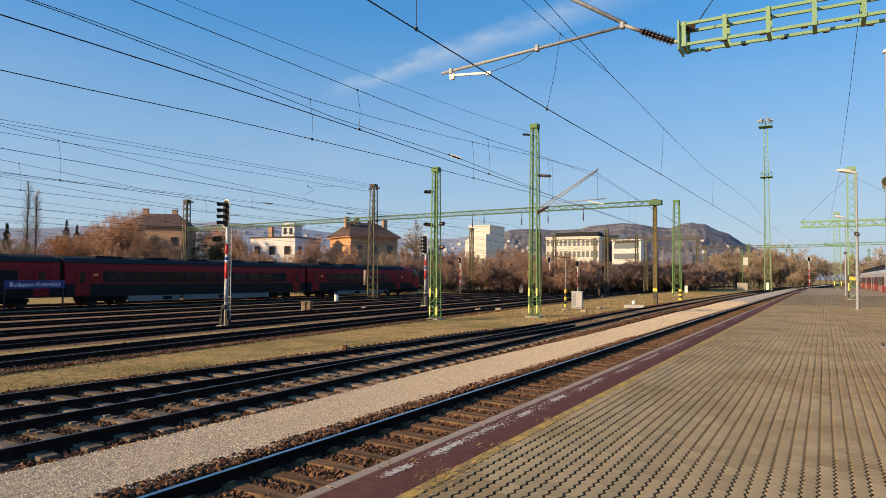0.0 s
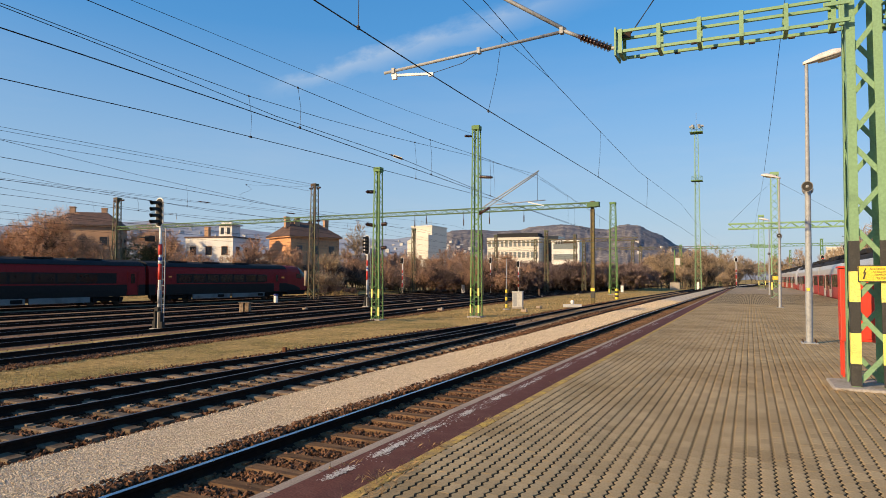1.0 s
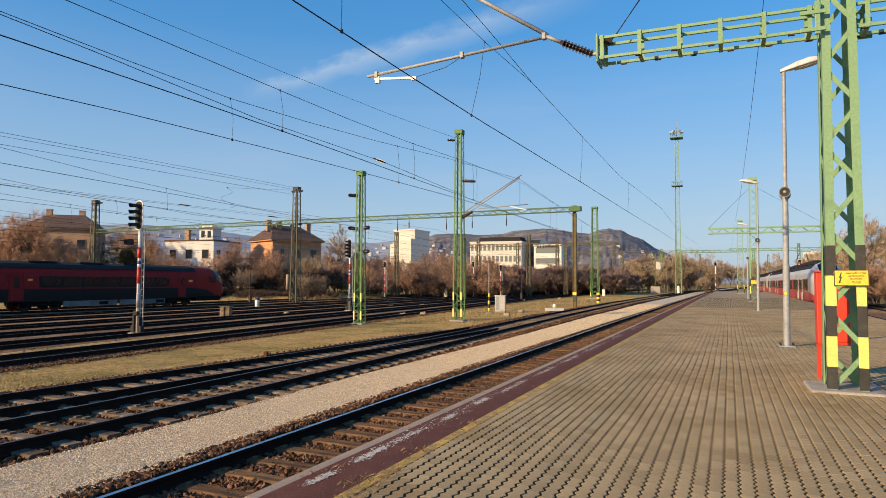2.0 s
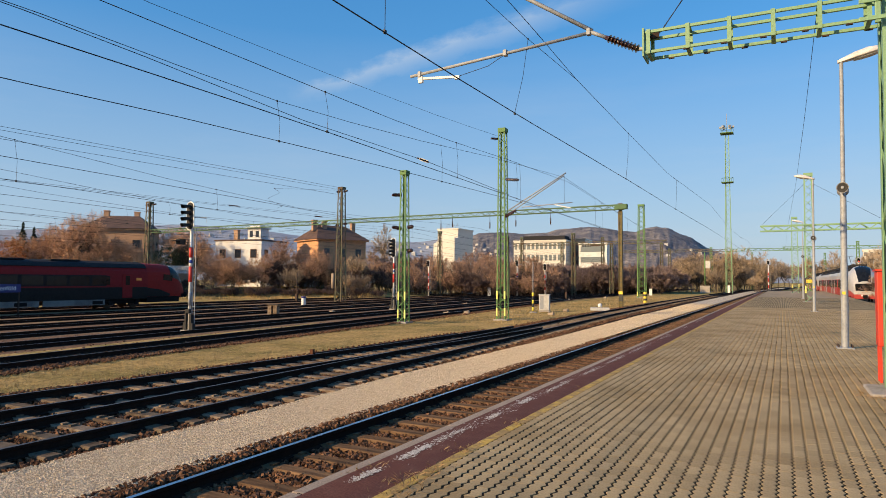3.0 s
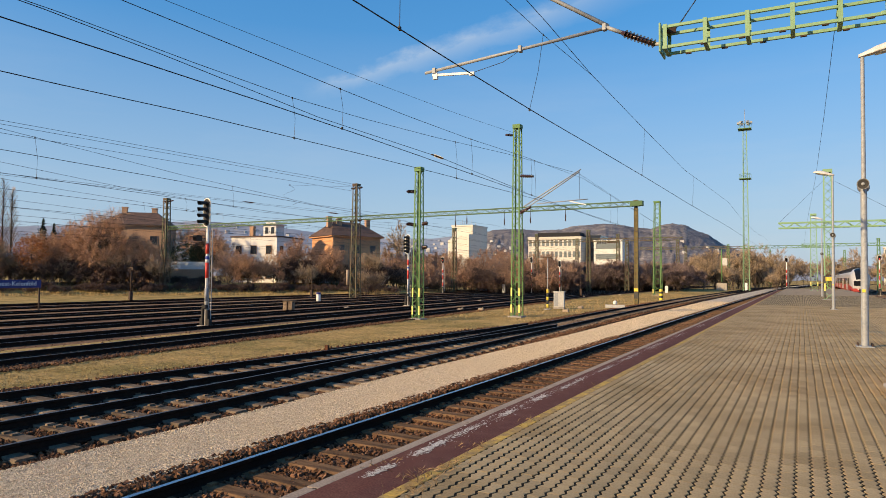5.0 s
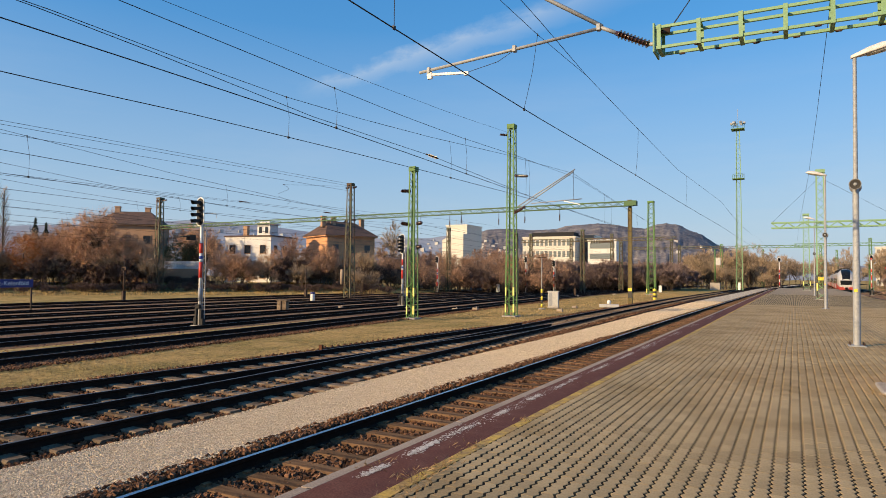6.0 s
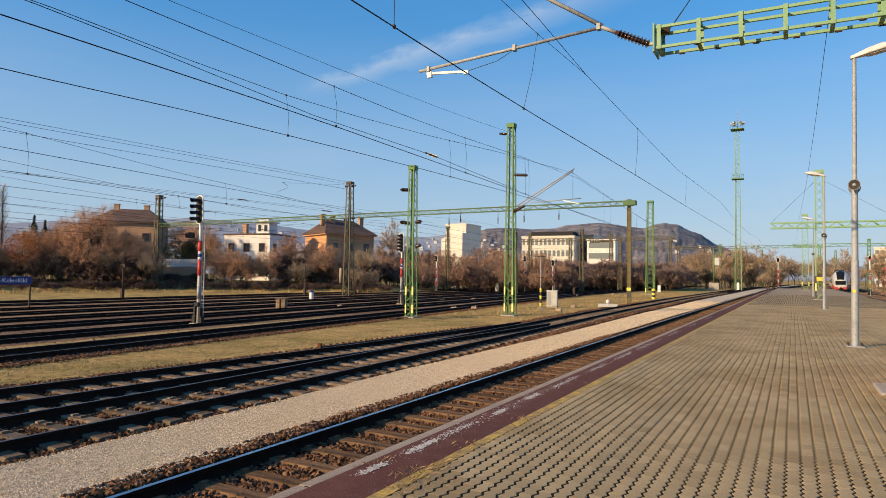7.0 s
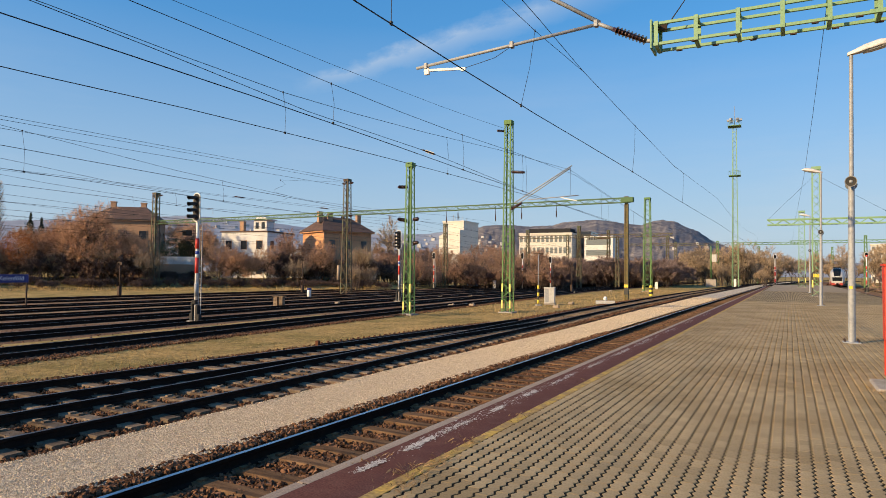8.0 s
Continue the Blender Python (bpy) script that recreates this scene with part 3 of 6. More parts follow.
# ---- masts ----
def lattice(parent, base, top, z0, z1, mat, bays, leg=0.09, lace=0.05, leg_names="corner_leg", thick=0.012, single=False):
    """Four angle-iron legs and zigzag lacing on four faces, between sizes base and top (x, y)."""
    def corner(sx, sy, z):
        k = (z - z0) / (z1 - z0)
        return Vector((sx * (base[0] + (top[0] - base[0]) * k) / 2, sy * (base[1] + (top[1] - base[1]) * k) / 2, z))
    for sx, sy in ((-1, -1), (1, -1), (1, 1), (-1, 1)):
        p, q = corner(sx, sy, z0), corner(sx, sy, z1)
        g = Geo()
        g.bar(p - Vector((sx * leg / 2, 0, 0)), q - Vector((sx * leg / 2, 0, 0)), leg, thick, up=(0, 1, 0))
        g.bar(p - Vector((sx * thick / 2, sy * leg / 2, 0)), q - Vector((sx * thick / 2, sy * leg / 2, 0)), leg, thick, up=(1, 0, 0))
        part(leg_names, g, mat, parent)
    for (ax, ay), (bx, by) in (((-1, -1), (1, -1)), ((1, -1), (1, 1)), ((1, 1), (-1, 1)), ((-1, 1), (-1, -1))):
        g = Geo()
        n = Vector(((ax + bx) / 2, (ay + by) / 2, 0))
        for k in range(bays):
            za, zb = z0 + (z1 - z0) * k / bays, z0 + (z1 - z0) * (k + 1) / bays
            flip = k % 2 == 0
            p, q = (corner(ax, ay, za), corner(bx, by, zb)) if flip else (corner(bx, by, za), corner(ax, ay, zb))
            ins = (q - p).normalized() * leg * 0.35
            g.bar(p + ins - n * 0.02, q - ins - n * 0.02, lace, 0.01, up=n)
            if single:
                part("lacing_bar", g, mat, parent)
                g = Geo()
        if not single:
            part("lacing", g, mat, parent)["kind"] = "stuff"


def insulator(g, p, q, r=0.06, sheds=7):
    """Ribbed insulator between two points, added to g."""
    p, q = Vector(p), Vector(q)
    g.tube(p, q, r * 0.55, n=8)
    for k in range(sheds):
        a = p.lerp(q, (k + 0.7) / (sheds + 0.6))
        d = (q - p).normalized()
        g.tube(a - d * 0.018, a + d * 0.012, r, r * 0.55, 10)


def mast(name, label, x, y, height, base, top, mat, bays, z=None, leg=0.085, lace=0.042, cap=True, bands=(), turn=0.0, arms=(), single=False):
    z = ground_z(x) if z is None else z
    m = thing(name, label, "catenary mast", pose(x, y, z, 0, 0, turn))
    lattice(m, base, top, 0.0, height, mat, bays, leg, lace, single=single)
    if cap:
        part("cap", Geo().box(0, 0, height + 0.02, top[0] + 0.06, top[1] + 0.06, 0.26), mat, m)
    part("footing", Geo().box(0, 0, -0.045, base[0] + 0.3, base[1] + 0.3, 0.16), CONCRETE, m, "weathered concrete footing", bevel=0.03)
    for z0, z1, bm in bands:
        for sx, sy in ((-1, -1), (1, -1)):
            k = (z0 + z1) / 2 / height
            px, py = sx * (base[0] + (top[0] - base[0]) * k) / 2, sy * (base[1] + (top[1] - base[1]) * k) / 2
            g = Geo()
            g.box(px - sx * leg / 2, py + sy * 0.009, (z0 + z1) / 2, leg + 0.012, 0.008, z1 - z0)
            g.box(px + sx * 0.006, py - sy * leg / 2, (z0 + z1) / 2, 0.008, leg + 0.012, z1 - z0)
            part("warning_band", g, bm, m, "painted warning band")
    for (a, b) in arms:
        g = Geo()
        insulator(g, a, b, 0.12, 6)
        part("insulator", g, INSUL, m, "dark ribbed insulator")
    return m


YB = ((0.25, 0.75, PALEYELLOW), (1.3, 1.8, PALEYELLOW))
mast("catenary_mast", "tall green lattice mast with yellow bands on the grass strip", -15.65, 37.6, 12.0, (0.62, 0.62), (0.44, 0.44), GREEN, 26, leg=0.08, lace=0.04, single=True, bands=YB,
     arms=(((-0.25, 0, 11.5), (-0.75, -0.2, 11.55)), ((0.25, -0.1, 8.85), (1.15, -0.15, 8.75)), ((0.25, -0.1, 6.55), (0.75, -0.1, 6.75)), ((0.25, -0.2, 6.45), (1.0, -0.2, 6.85))))
mast("catenary_mast", "green lattice mast with yellow bands and side insulators on grass", -19.83, 32.5, 8.85, (0.54, 0.54), (0.38, 0.38), GREEN, 20, leg=0.075, lace=0.038, single=True, bands=YB,
     arms=(((-0.2, 0, 7.55), (-0.85, 0, 7.6)), ((-0.2, 0, 5.55), (-0.85, 0, 5.65)), ((0.25, 0, 5.6), (0.62, 0, 5.65)), ((0.25, 0, 4.2), (0.6, 0, 4.25))))
mast("catenary_mast", "green lattice mast beyond the portal on the grass", -18.9, 100.0, 14.0, (1.25, 1.25), (0.85, 0.85), GREEN, 20, leg=0.12, lace=0.06, bands=((0.3, 0.9, PALEYELLOW),))
mast("catenary_mast", "weathered rust-brown lattice mast carrying the portal beam", -45.6, 60.6, 13.4, (0.98, 0.98), (0.64, 0.64), RUSTY, 18, leg=0.13, lace=0.07,
     arms=(((-0.3, 0, 13.0), (-0.75, 0, 13.05)), ((0.3, 0, 13.0), (0.85, 0, 13.1)), ((0.3, 0, 9.2), (0.8, 0, 9.25)), ((-0.35, 0, 9.1), (-0.85, 0, 9.1))))
weight = thing("counterweight", "pale concrete tensioning weight hanging beside the rusty mast", "weight", pose(-46.4, 60.2, 0))
part("weight_stack", Geo().tube((0, 0, 0.55), (0, 0, 2.3), 0.19, n=14), COPING, weight)
part("wire_rope", Geo().tube((0, 0, 2.3), (0.1, 0, 6.2), 0.015, n=5), WIRE, weight)
part("guide_rod", Geo().tube((0.05, 0.22, -1.0), (0.05, 0.22, 3.4), 0.025, n=6), DARKSTEEL, weight)
mast("catenary_mast", "weathered green-brown lattice mast at the far end of the portal", -80.0, 61.2, 13.6, (1.1, 1.0), (0.72, 0.72), RUSTY, 16, leg=0.16, lace=0.09,
     arms=(((0.3, 0, 13.3), (1.4, 0, 13.35)), ((-0.3, 0, 13.3), (-0.9, 0, 13.3))))

# the portal beam over the yard and its slender end post
portal = thing("portal_beam", "long green lattice beam spanning the yard tracks", "portal beam", pose(0, 61.4, 0))


def truss(parent, x0, x1, z, w, h, mat, bay, name="beam", chord=0.09, lace=0.05, sag=0.0):
    zz = lambda x: z + sag * (x - x0) / (x1 - x0)
    for sy in (-1, 1):
        for sz in (-1, 1):
            part("chord", Geo().bar((x0, sy * w / 2, zz(x0) + sz * h / 2), (x1, sy * w / 2, zz(x1) + sz * h / 2), chord, chord), mat, parent)
    n = max(1, round((x1 - x0) / bay))
    for side in range(3):
        g = Geo()
        for k in range(n):
            a, b = x0 + (x1 - x0) * k / n, x0 + (x1 - x0) * (k + 1) / n
            s = 1 if k % 2 else -1
            if side < 2:
                sy = (-1, 1)[side] * w / 2
                g.bar((a, sy, zz(a) - s * h / 2), (b, sy, zz(b) + s * h / 2), lace, 0.02, up=(0, 1, 0))
            else:
                g.bar((a, -s * w / 2, zz(a) - h / 2), (b, s * w / 2, zz(b) - h / 2), lace, 0.02)
        part("lacing", g, mat, parent)["kind"] = "stuff"


truss(portal, -80.0, -13.2, 8.30, 0.5, 0.42, BEAMGREEN, 0.62, sag=0.30, chord=0.075, lace=0.05)
part("end_box", Geo().box(-13.45, 0, 8.62, 1.15, 0.6, 0.46), BEAMGREEN, portal, bevel=0.03)
post = thing("portal_post", "slender ochre post under the portal end with a yellow foot", "post", pose(-13.57, 61.6, ground_z(-13.57)))
g = Geo().box(-0.14, 0, 4.55, 0.07, 0.34, 9.1).box(0.14, 0, 4.55, 0.07, 0.34, 9.1)
g.box(0, 0, 4.55, 0.22, 0.24, 9.1)
part("post_channel", g, OLIVE, post)
g = Geo()
for k in range(18):
    g.box(0, 0, 0.35 + k * 0.5, 0.24, 0.30, 0.10)
part("batten", g, RUSTY, post)
part("post_cap", Geo().box(0, 0, 9.75, 0.4, 0.4, 0.14).box(0, 0, 9.4, 0.26, 0.26, 0.6), RUSTY, post)
part("yellow_foot", Geo().box(0, -0.185, 1.35, 0.38, 0.012, 0.28), YELLOW, post, "yellow band")
part("black_band", Geo().box(0, -0.185, 0.85, 0.38, 0.012, 0.6), BLACK, post, "black band")

# the mast on the platform with its cantilever
near = thing("platform_mast", "light green lattice mast with black and yellow bands on the platform", "catenary mast", pose(1.54, 11.15, 0.0))
lattice(near, (0.50, 0.62), (0.40, 0.42), 0.0, 9.6, PALEGREEN, 16, leg=0.115, lace=0.07, thick=0.014, single=True)
for k in range(5):
    bm = BLACK if k % 2 == 0 else PALEYELLOW
    z0, z1 = max(0.05, -0.076 + 0.44 * k), -0.076 + 0.44 * (k + 1)
    zc = (z0 + z1) / 2
    wx, wy = 0.50 - 0.10 * zc / 9.6, 0.62 - 0.20 * zc / 9.6
    for sx in (-1, 1):
        g = Geo()
        g.box(sx * wx / 2 - sx * 0.0575, -wy / 2 - 0.0115, zc, 0.122, 0.009, z1 - z0 - 0.002)
        g.box(sx * wx / 2 + sx * 0.0045, -wy / 2 + 0.0575, zc, 0.009, 0.13, z1 - z0 - 0.002)
        part("warning_band", g, bm, near, "yellow band" if k % 2 else "black band")
part("footing", Geo().box(0, 0.02, -0.01, 1.0, 1.05, 0.10), CONCRETE, near, "cracked low concrete footing", bevel=0.03)
cant = thing("cantilever_beam", "light green ladder-like steel cantilever bolted to the platform mast", "beam", pose(0, 11.05, 5.5))
BX0, BX1, BH, BW = -1.96, 1.30, 0.34, 0.36
for sy in (-1, 1):
    for sz in (-1, 1):
        part("chord", Geo().bar((BX0, sy * BW / 2, sz * BH / 2 + 0.05), (BX1, sy * BW / 2, sz * BH / 2 + 0.03), 0.042, 0.05), PALEGREEN, cant, bevel=0.006)
for k in range(6):
    x = BX0 + 0.05 + k * 0.615
    zc = 0.05 - 0.02 * (x - BX0) / (BX1 - BX0)
    for sy in (-1, 1):
        part("upright", Geo().box(x, sy * (BW / 2 + 0.032), zc, 0.062, 0.012, BH + 0.07), PALEGREEN, cant)
    for sz in (-1, 1):
        part("batten", Geo().box(x, 0, zc + sz * (BH / 2 + 0.030), 0.062, BW + 0.06, 0.012), PALEGREEN, cant)
for k in range(11):
    x = BX0 + 0.36 + k * 0.28
    zc = 0.05 - 0.02 * (x - BX0) / (BX1 - BX0) - BH / 2 - 0.033
    part("clip", Geo().box(x, BW / 2 * (-1) ** k, zc, 0.09, 0.05, 0.02), DARKSTEEL, cant)
part("end_plate", Geo().box(BX0 - 0.03, 0, 0.05, 0.03, BW + 0.1, BH + 0.14), PALEGREEN, cant, bevel=0.004)
part("bracket", Geo().box(1.26, -0.24, 0.02, 0.07, 0.06, 0.50).box(1.2, -0.27, 0.1, 0.34, 0.03, 0.06).box(1.2, -0.27, -0.16, 0.34, 0.03, 0.06), PALEGREEN, cant, bevel=0.006)
copy_thing(cant, pose(3.08, 11.15, 5.5, 0, 0, 180))
reg = thing("registration_arm", "grey tubular cantilever with a ribbed brown insulator over the platform track", "catenary arm", pose(0, 11.05, 0))
g = Geo()
insulator(g, (-2.10, 0, 5.52), (-2.66, 0, 5.82), 0.075, 9)
part("insulator", g, INSUL, reg, "ribbed brown insulator")
part("stub", Geo().tube((-1.95, 0, 5.50), (-2.12, 0, 5.53), 0.035), GALV, reg)
part("stub", Geo().tube((-2.64, 0, 5.81), (-2.99, 0, 6.0), 0.035), GALV, reg)
part("top_tube", Geo().tube((-2.90, 0, 5.98), (-5.3, 0, 7.62), 0.038), GALV, reg, "weathered brown-grey tube")
part("lower_tube", Geo().tube((-3.0, 0, 5.95), (-6.62, 0, 5.70), 0.032), GALV, reg)
part("steady_arm", Geo().bar((-6.45, 0, 5.63), (-5.55, 0, 5.545), 0.035, 0.05).box(-6.38, 0, 5.60, 0.10, 0.06, 0.13).box(-5.56, 0, 5.53, 0.10, 0.05, 0.07), WHITE, reg, "white steady arm", bevel=0.006)
for x, z in ((-2.96, 5.97), (-6.4, 5.71), (-4.55, 5.85)):
    part("clamp", Geo().box(x, 0, z, 0.07, 0.10, 0.12), GALV, reg, bevel=0.01)
part("tie", Geo().path([(-4.55, 0, 5.83), (-4.9, 0, 5.66), (-5.5, 0, 5.56)], 0.006), WIRE, reg)
part("stay", Geo().path([(-1.82, 0.1, 5.72), (-1.0, 0.25, 6.9), (0.9, 0.1, 9.3)], 0.008).path([(-1.72, -0.1, 5.72), (-0.9, -0.05, 6.9), (1.0, 0.0, 9.3)], 0.008), WIRE, reg)
part("stay_shackle", Geo().box(-1.86, 0.08, 5.76, 0.16, 0.05, 0.13, 0.4), DARKSTEEL, reg, "rusty shackle", bevel=0.01)


# the cantilever of the tall mast on the grass
arm2 = thing("registration_arm", "slanting twin-tube cantilever on the tall green mast", "catenary arm", pose(0, 37.5, 0))
part("top_tube", Geo().tube((-15.2, 0, 6.0), (-11.5, 0, 8.1), 0.035, n=6), GALV, arm2)
part("top_tube", Geo().tube((-15.2, 0, 5.78), (-11.6, 0, 7.95), 0.035, n=6), GALV, arm2)
part("lower_tube", Geo().tube((-14.3, 0, 6.15), (-11.1, 0, 6.28), 0.03, n=6), GALV, arm2)
part("steady_arm", Geo().bar((-12.2, 0, 6.2), (-11.2, 0, 5.95), 0.04, 0.05), WHITE, arm2)
part("dropper", Geo().path([(-11.6, 0, 8.0), (-11.6, 0, 6.3)], 0.01, 4), WIRE, arm2)
# ---- wires ----
def wire(name, label, pts, r, droppers=()):
    """One wire as a thing, with its droppers as parts."""
    g = Geo()
    fine = []
    for p, q in zip(pts, pts[1:]):
        fine += [tuple(Vector(p).lerp(Vector(q), k / 4)) for k in range(4)]
    g.path(fine + [pts[-1]], r, 5)
    w = thing(name, label, "overhead wire")
    part("strand", g, WIRE, w)
    for p, q in droppers:
        d = Geo().path([p, tuple(Vector(p).lerp(Vector(q), 0.5) + Vector((0.02, 0.05, 0))), q], 0.006, 4)
        d.box(*q, 0.03, 0.06, 0.06).box(*p, 0.02, 0.04, 0.05)
        part("dropper", d, WIRE, w, "thin dropper wire with a clamp")
    return w


def spline(table, ys):
    """Smooth values through (y, v)."""
    ks = [k for k, _ in table]
    vs = [v for _, v in table]
    out = []
    for y in ys:
        i = max(0, min(len(ks) - 2, sum(1 for k in ks if k <= y) - 1))
        t = (y - ks[i]) / (ks[i + 1] - ks[i])
        m0 = (vs[i + 1] - vs[max(0, i - 1)]) / max(1e-6, ks[i + 1] - ks[max(0, i - 1)])
        m1 = (vs[min(len(vs) - 1, i + 2)] - vs[i]) / max(1e-6, ks[min(len(ks) - 1, i + 2)] - ks[i])
        h = ks[i + 1] - ks[i]
        out.append((2 * t ** 3 - 3 * t * t + 1) * vs[i] + (t ** 3 - 2 * t * t + t) * h * m0 + (-2 * t ** 3 + 3 * t * t) * vs[i + 1] + (t ** 3 - t * t) * h * m1)
    return out


span = [-30, -15, 0, 6, 11, 15, 19, 26.5, 36.7, 46, 59, 75, 95, 112, 140, 180]
X1 = lambda y: l1(y) - 0.25
Z1C = [(-30, 5.47), (13, 5.47), (24, 5.65), (59, 6.0), (180, 6.2)]
Z1M = [(-30, 7.8), (0, 7.7), (11, 8.1), (19.1, 7.74), (26.5, 7.62), (36.7, 7.5), (59, 8.1), (85, 7.4), (112, 8.1), (145, 7.4), (180, 8.0)]
wire("contact_wire", "grooved dark contact wire over the platform track", [(X1(y), y, lerp(Z1C, y)) for y in span], 0.011)
mess = list(zip(span, spline(Z1M, span)))
wire("messenger_wire", "dark messenger wire over the platform track with droppers", [(X1(y), y, z) for y, z in mess], 0.009,
     [((X1(y), y, lerp(mess, y)), (X1(y + 0.4), y - 0.5, lerp(Z1C, y))) for y in (26.5, 40.0)])
wire("stitch_wire", "short stitch wire below the messenger by the cantilever", [(X1(y), y, z) for y, z in ((0.0, 7.62), (5, 7.5), (11, 7.52), (14.8, 7.56), (19.1, 7.74))], 0.007,
     [((X1(8), 8.2, 7.5), (X1(8), 8.35, 5.48)), ((X1(14.8), 14.8, 7.56), (X1(14), 13.9, 5.48))])
ys2 = [-30, -10, 4, 7, 10, 13, 16, 20, 26, 36, 48, 62, 80, 100, 130, 180]
X2 = lambda y: l2(y) - 0.05
wire("contact_wire", "dark contact wire over the second track", [(X2(y), y, lerp([(-30, 5.2), (4, 5.225), (13, 5.28), (180, 5.28)], y)) for y in ys2], 0.011)
Z2M = [(-30, 7.0), (-10, 6.2), (6.8, 6.19), (12.6, 6.27), (18.2, 6.42), (37, 7.3), (62, 6.5), (100, 7.3), (180, 7.0)]
zz2 = list(zip(ys2, spline(Z2M, ys2)))
wire("messenger_wire", "dark messenger wire over the second track with droppers", [(X2(y), y, z) for y, z in zz2], 0.008,
     [((X2(y), y, lerp(zz2, y)), (X2(y), y + 0.1, 5.29)) for y in (3.4, 12.65, 20.5, 27, 45, 54, 66, 76)])
XB = lambda y: lb(y) + 0.0 if y < 30 else l2(y) - 0.3
ZBC = [(-30, 5.05), (5.5, 5.17), (10, 5.28), (20, 5.35), (60, 5.5), (180, 5.6)]
wire("contact_wire", "dark contact wire over the turnout track", [(XB(y), y, lerp(ZBC, y)) for y in ys2], 0.01)
ZBM = [(-30, 7.1), (-8, 6.75), (6.4, 6.62), (13, 6.38), (20.3, 6.65), (37, 7.6), (62, 6.6), (100, 7.4), (180, 7.1)]
zzb = list(zip(ys2, spline(ZBM, ys2)))
wire("messenger_wire", "dark messenger wire over the turnout track with droppers", [(XB(y), y, z) for y, z in zzb], 0.008,
     [((XB(y), y, lerp(zzb, y)), (XB(y), y + 0.1, lerp(ZBC, y))) for y in (13, 21.5, 29, 44, 52)])
wire("tail_wire", "second messenger wire above the turnout track", [(-13.2, 4, 6.86), (-12.8, 6.9, 6.71), (-12.35, 9.2, 6.46), (-11.9, 14, 6.06), (-11.2, 19.8, 5.82), (-10.9, 27, 5.45)], 0.009)
ye = [-20, 0, 11.9, 20, 28.8, 33, 37.3]
wire("feeder_wire", "high feeder wire anchored on the tall green mast", list(zip([-15.8 - 0.0 * y for y in ye], ye, spline([(-20, 10.2), (0, 9.35), (11.9, 9.42), (28.8, 10.15), (37.3, 10.72)], ye))), 0.008)
wire("feeder_wire", "high feeder wire running along the platform", [(0.8, -10, 8.6), (0.85, 12, 8.35), (0.88, 30, 8.2), (0.9, 50, 8.4), (0.6, 90, 8.3), (0.5, 140, 8.4)], 0.008)
ins = thing("line_insulator", "long dark section insulator in the tail wire", "insulator")
g = Geo()
insulator(g, (-11.23, 19.4, 5.835), (-11.2, 20.0, 5.815), 0.05, 6)
part("shed_stack", g, INSUL, ins)
part("eye", Geo().box(-11.24, 19.3, 5.84, 0.04, 0.12, 0.04), DARKSTEEL, ins)
random.seed(11)
for i, (x0, sl) in enumerate(YARD_TRACKS):
    line = lambda y, x0=x0, sl=sl: x0 + sl * (min(y, 90) - 20)
    ys3 = [-30, -10, 0, 10, 20, 30, 40, 50, 61.4, 75, 90, 105, 120, 150, 190]
    zc = rail_z(x0) + 5.75 + 0.1 * (i % 3)
    wire("contact_wire", "thin contact wire over a yard track", [(line(y), y, zc) for y in ys3], 0.009)
    if i == 0:
        continue
    top = 7.6 + 0.2 * (i % 2)
    zm = spline([(-30, top - 1.0), (0, top), (30, top - 1.15), (61.4, top), (90, top - 1.1), (120, top), (155, top - 1.1), (190, top)], ys3)
    zm = list(zip(ys3, [z + rail_z(x0) for z in zm]))
    wire("messenger_wire", "thin messenger wire over a yard track with droppers", [(line(y), y, z) for y, z in zm], 0.008,
         [((line(y), y, lerp(zm, y)), (line(y), y + 0.1, zc)) for y in (12 + i, 22 + i, 33 + i, 44 + i, 70 + i, 82 + i)])
for z, dx in ((12.2, 0.6), (12.2, -0.6), (11.4, 0.5)):
    wire("feeder_wire", "feeder wire on top of the rusty masts", [(-45.6 + dx, -30, z), (-45.6 + dx, 15, z - 0.9), (-45.6 + dx, 60.6, z)], 0.014)


loop = thing("wire_loop", "loose curled end of wire hanging over the yard", "overhead wire", pose(-46.2, 50.0, 9.9, 0, 0, 43))
part("strand", Geo().path([(0.9 * math.sin(0.9 * k) * (0.5 + 0.04 * k), 0.1 * math.cos(k), 1.0 - 0.2 * k) for k in range(11)], 0.012, 5), WIRE, loop)
part("clamp", Geo().box(0, 0.1, 1.05, 0.12, 0.08, 0.1), DARKSTEEL, loop)
part("span_wire", Geo().tube((0, 0.1, 1.05), (7.67, 7.34, 2.15), 0.009, n=5, caps=False), WIRE, loop)
for x_, y_, z_ in ((-43.2, 41.6, 8.1), (-38.0, 47.0, 7.4)):
    rod = thing("line_insulator", "dark rod insulator set in a yard wire", "insulator", pose(x_, y_, z_))
    g = Geo()
    insulator(g, (0, -0.55, 0), (0, 0.55, 0.02), 0.06, 9)
    part("shed_stack", g, INSUL, rod)
    part("eye", Geo().box(0, -0.62, 0, 0.05, 0.14, 0.05).box(0, 0.62, 0.02, 0.05, 0.14, 0.05), DARKSTEEL, rod)
    part("span_wire", Geo().tube((0, -30, -0.5), (0, -0.6, 0), 0.009, n=5, caps=False).tube((0, 0.6, 0.02), (0, 20, 0.5), 0.009, n=5, caps=False), WIRE, rod)


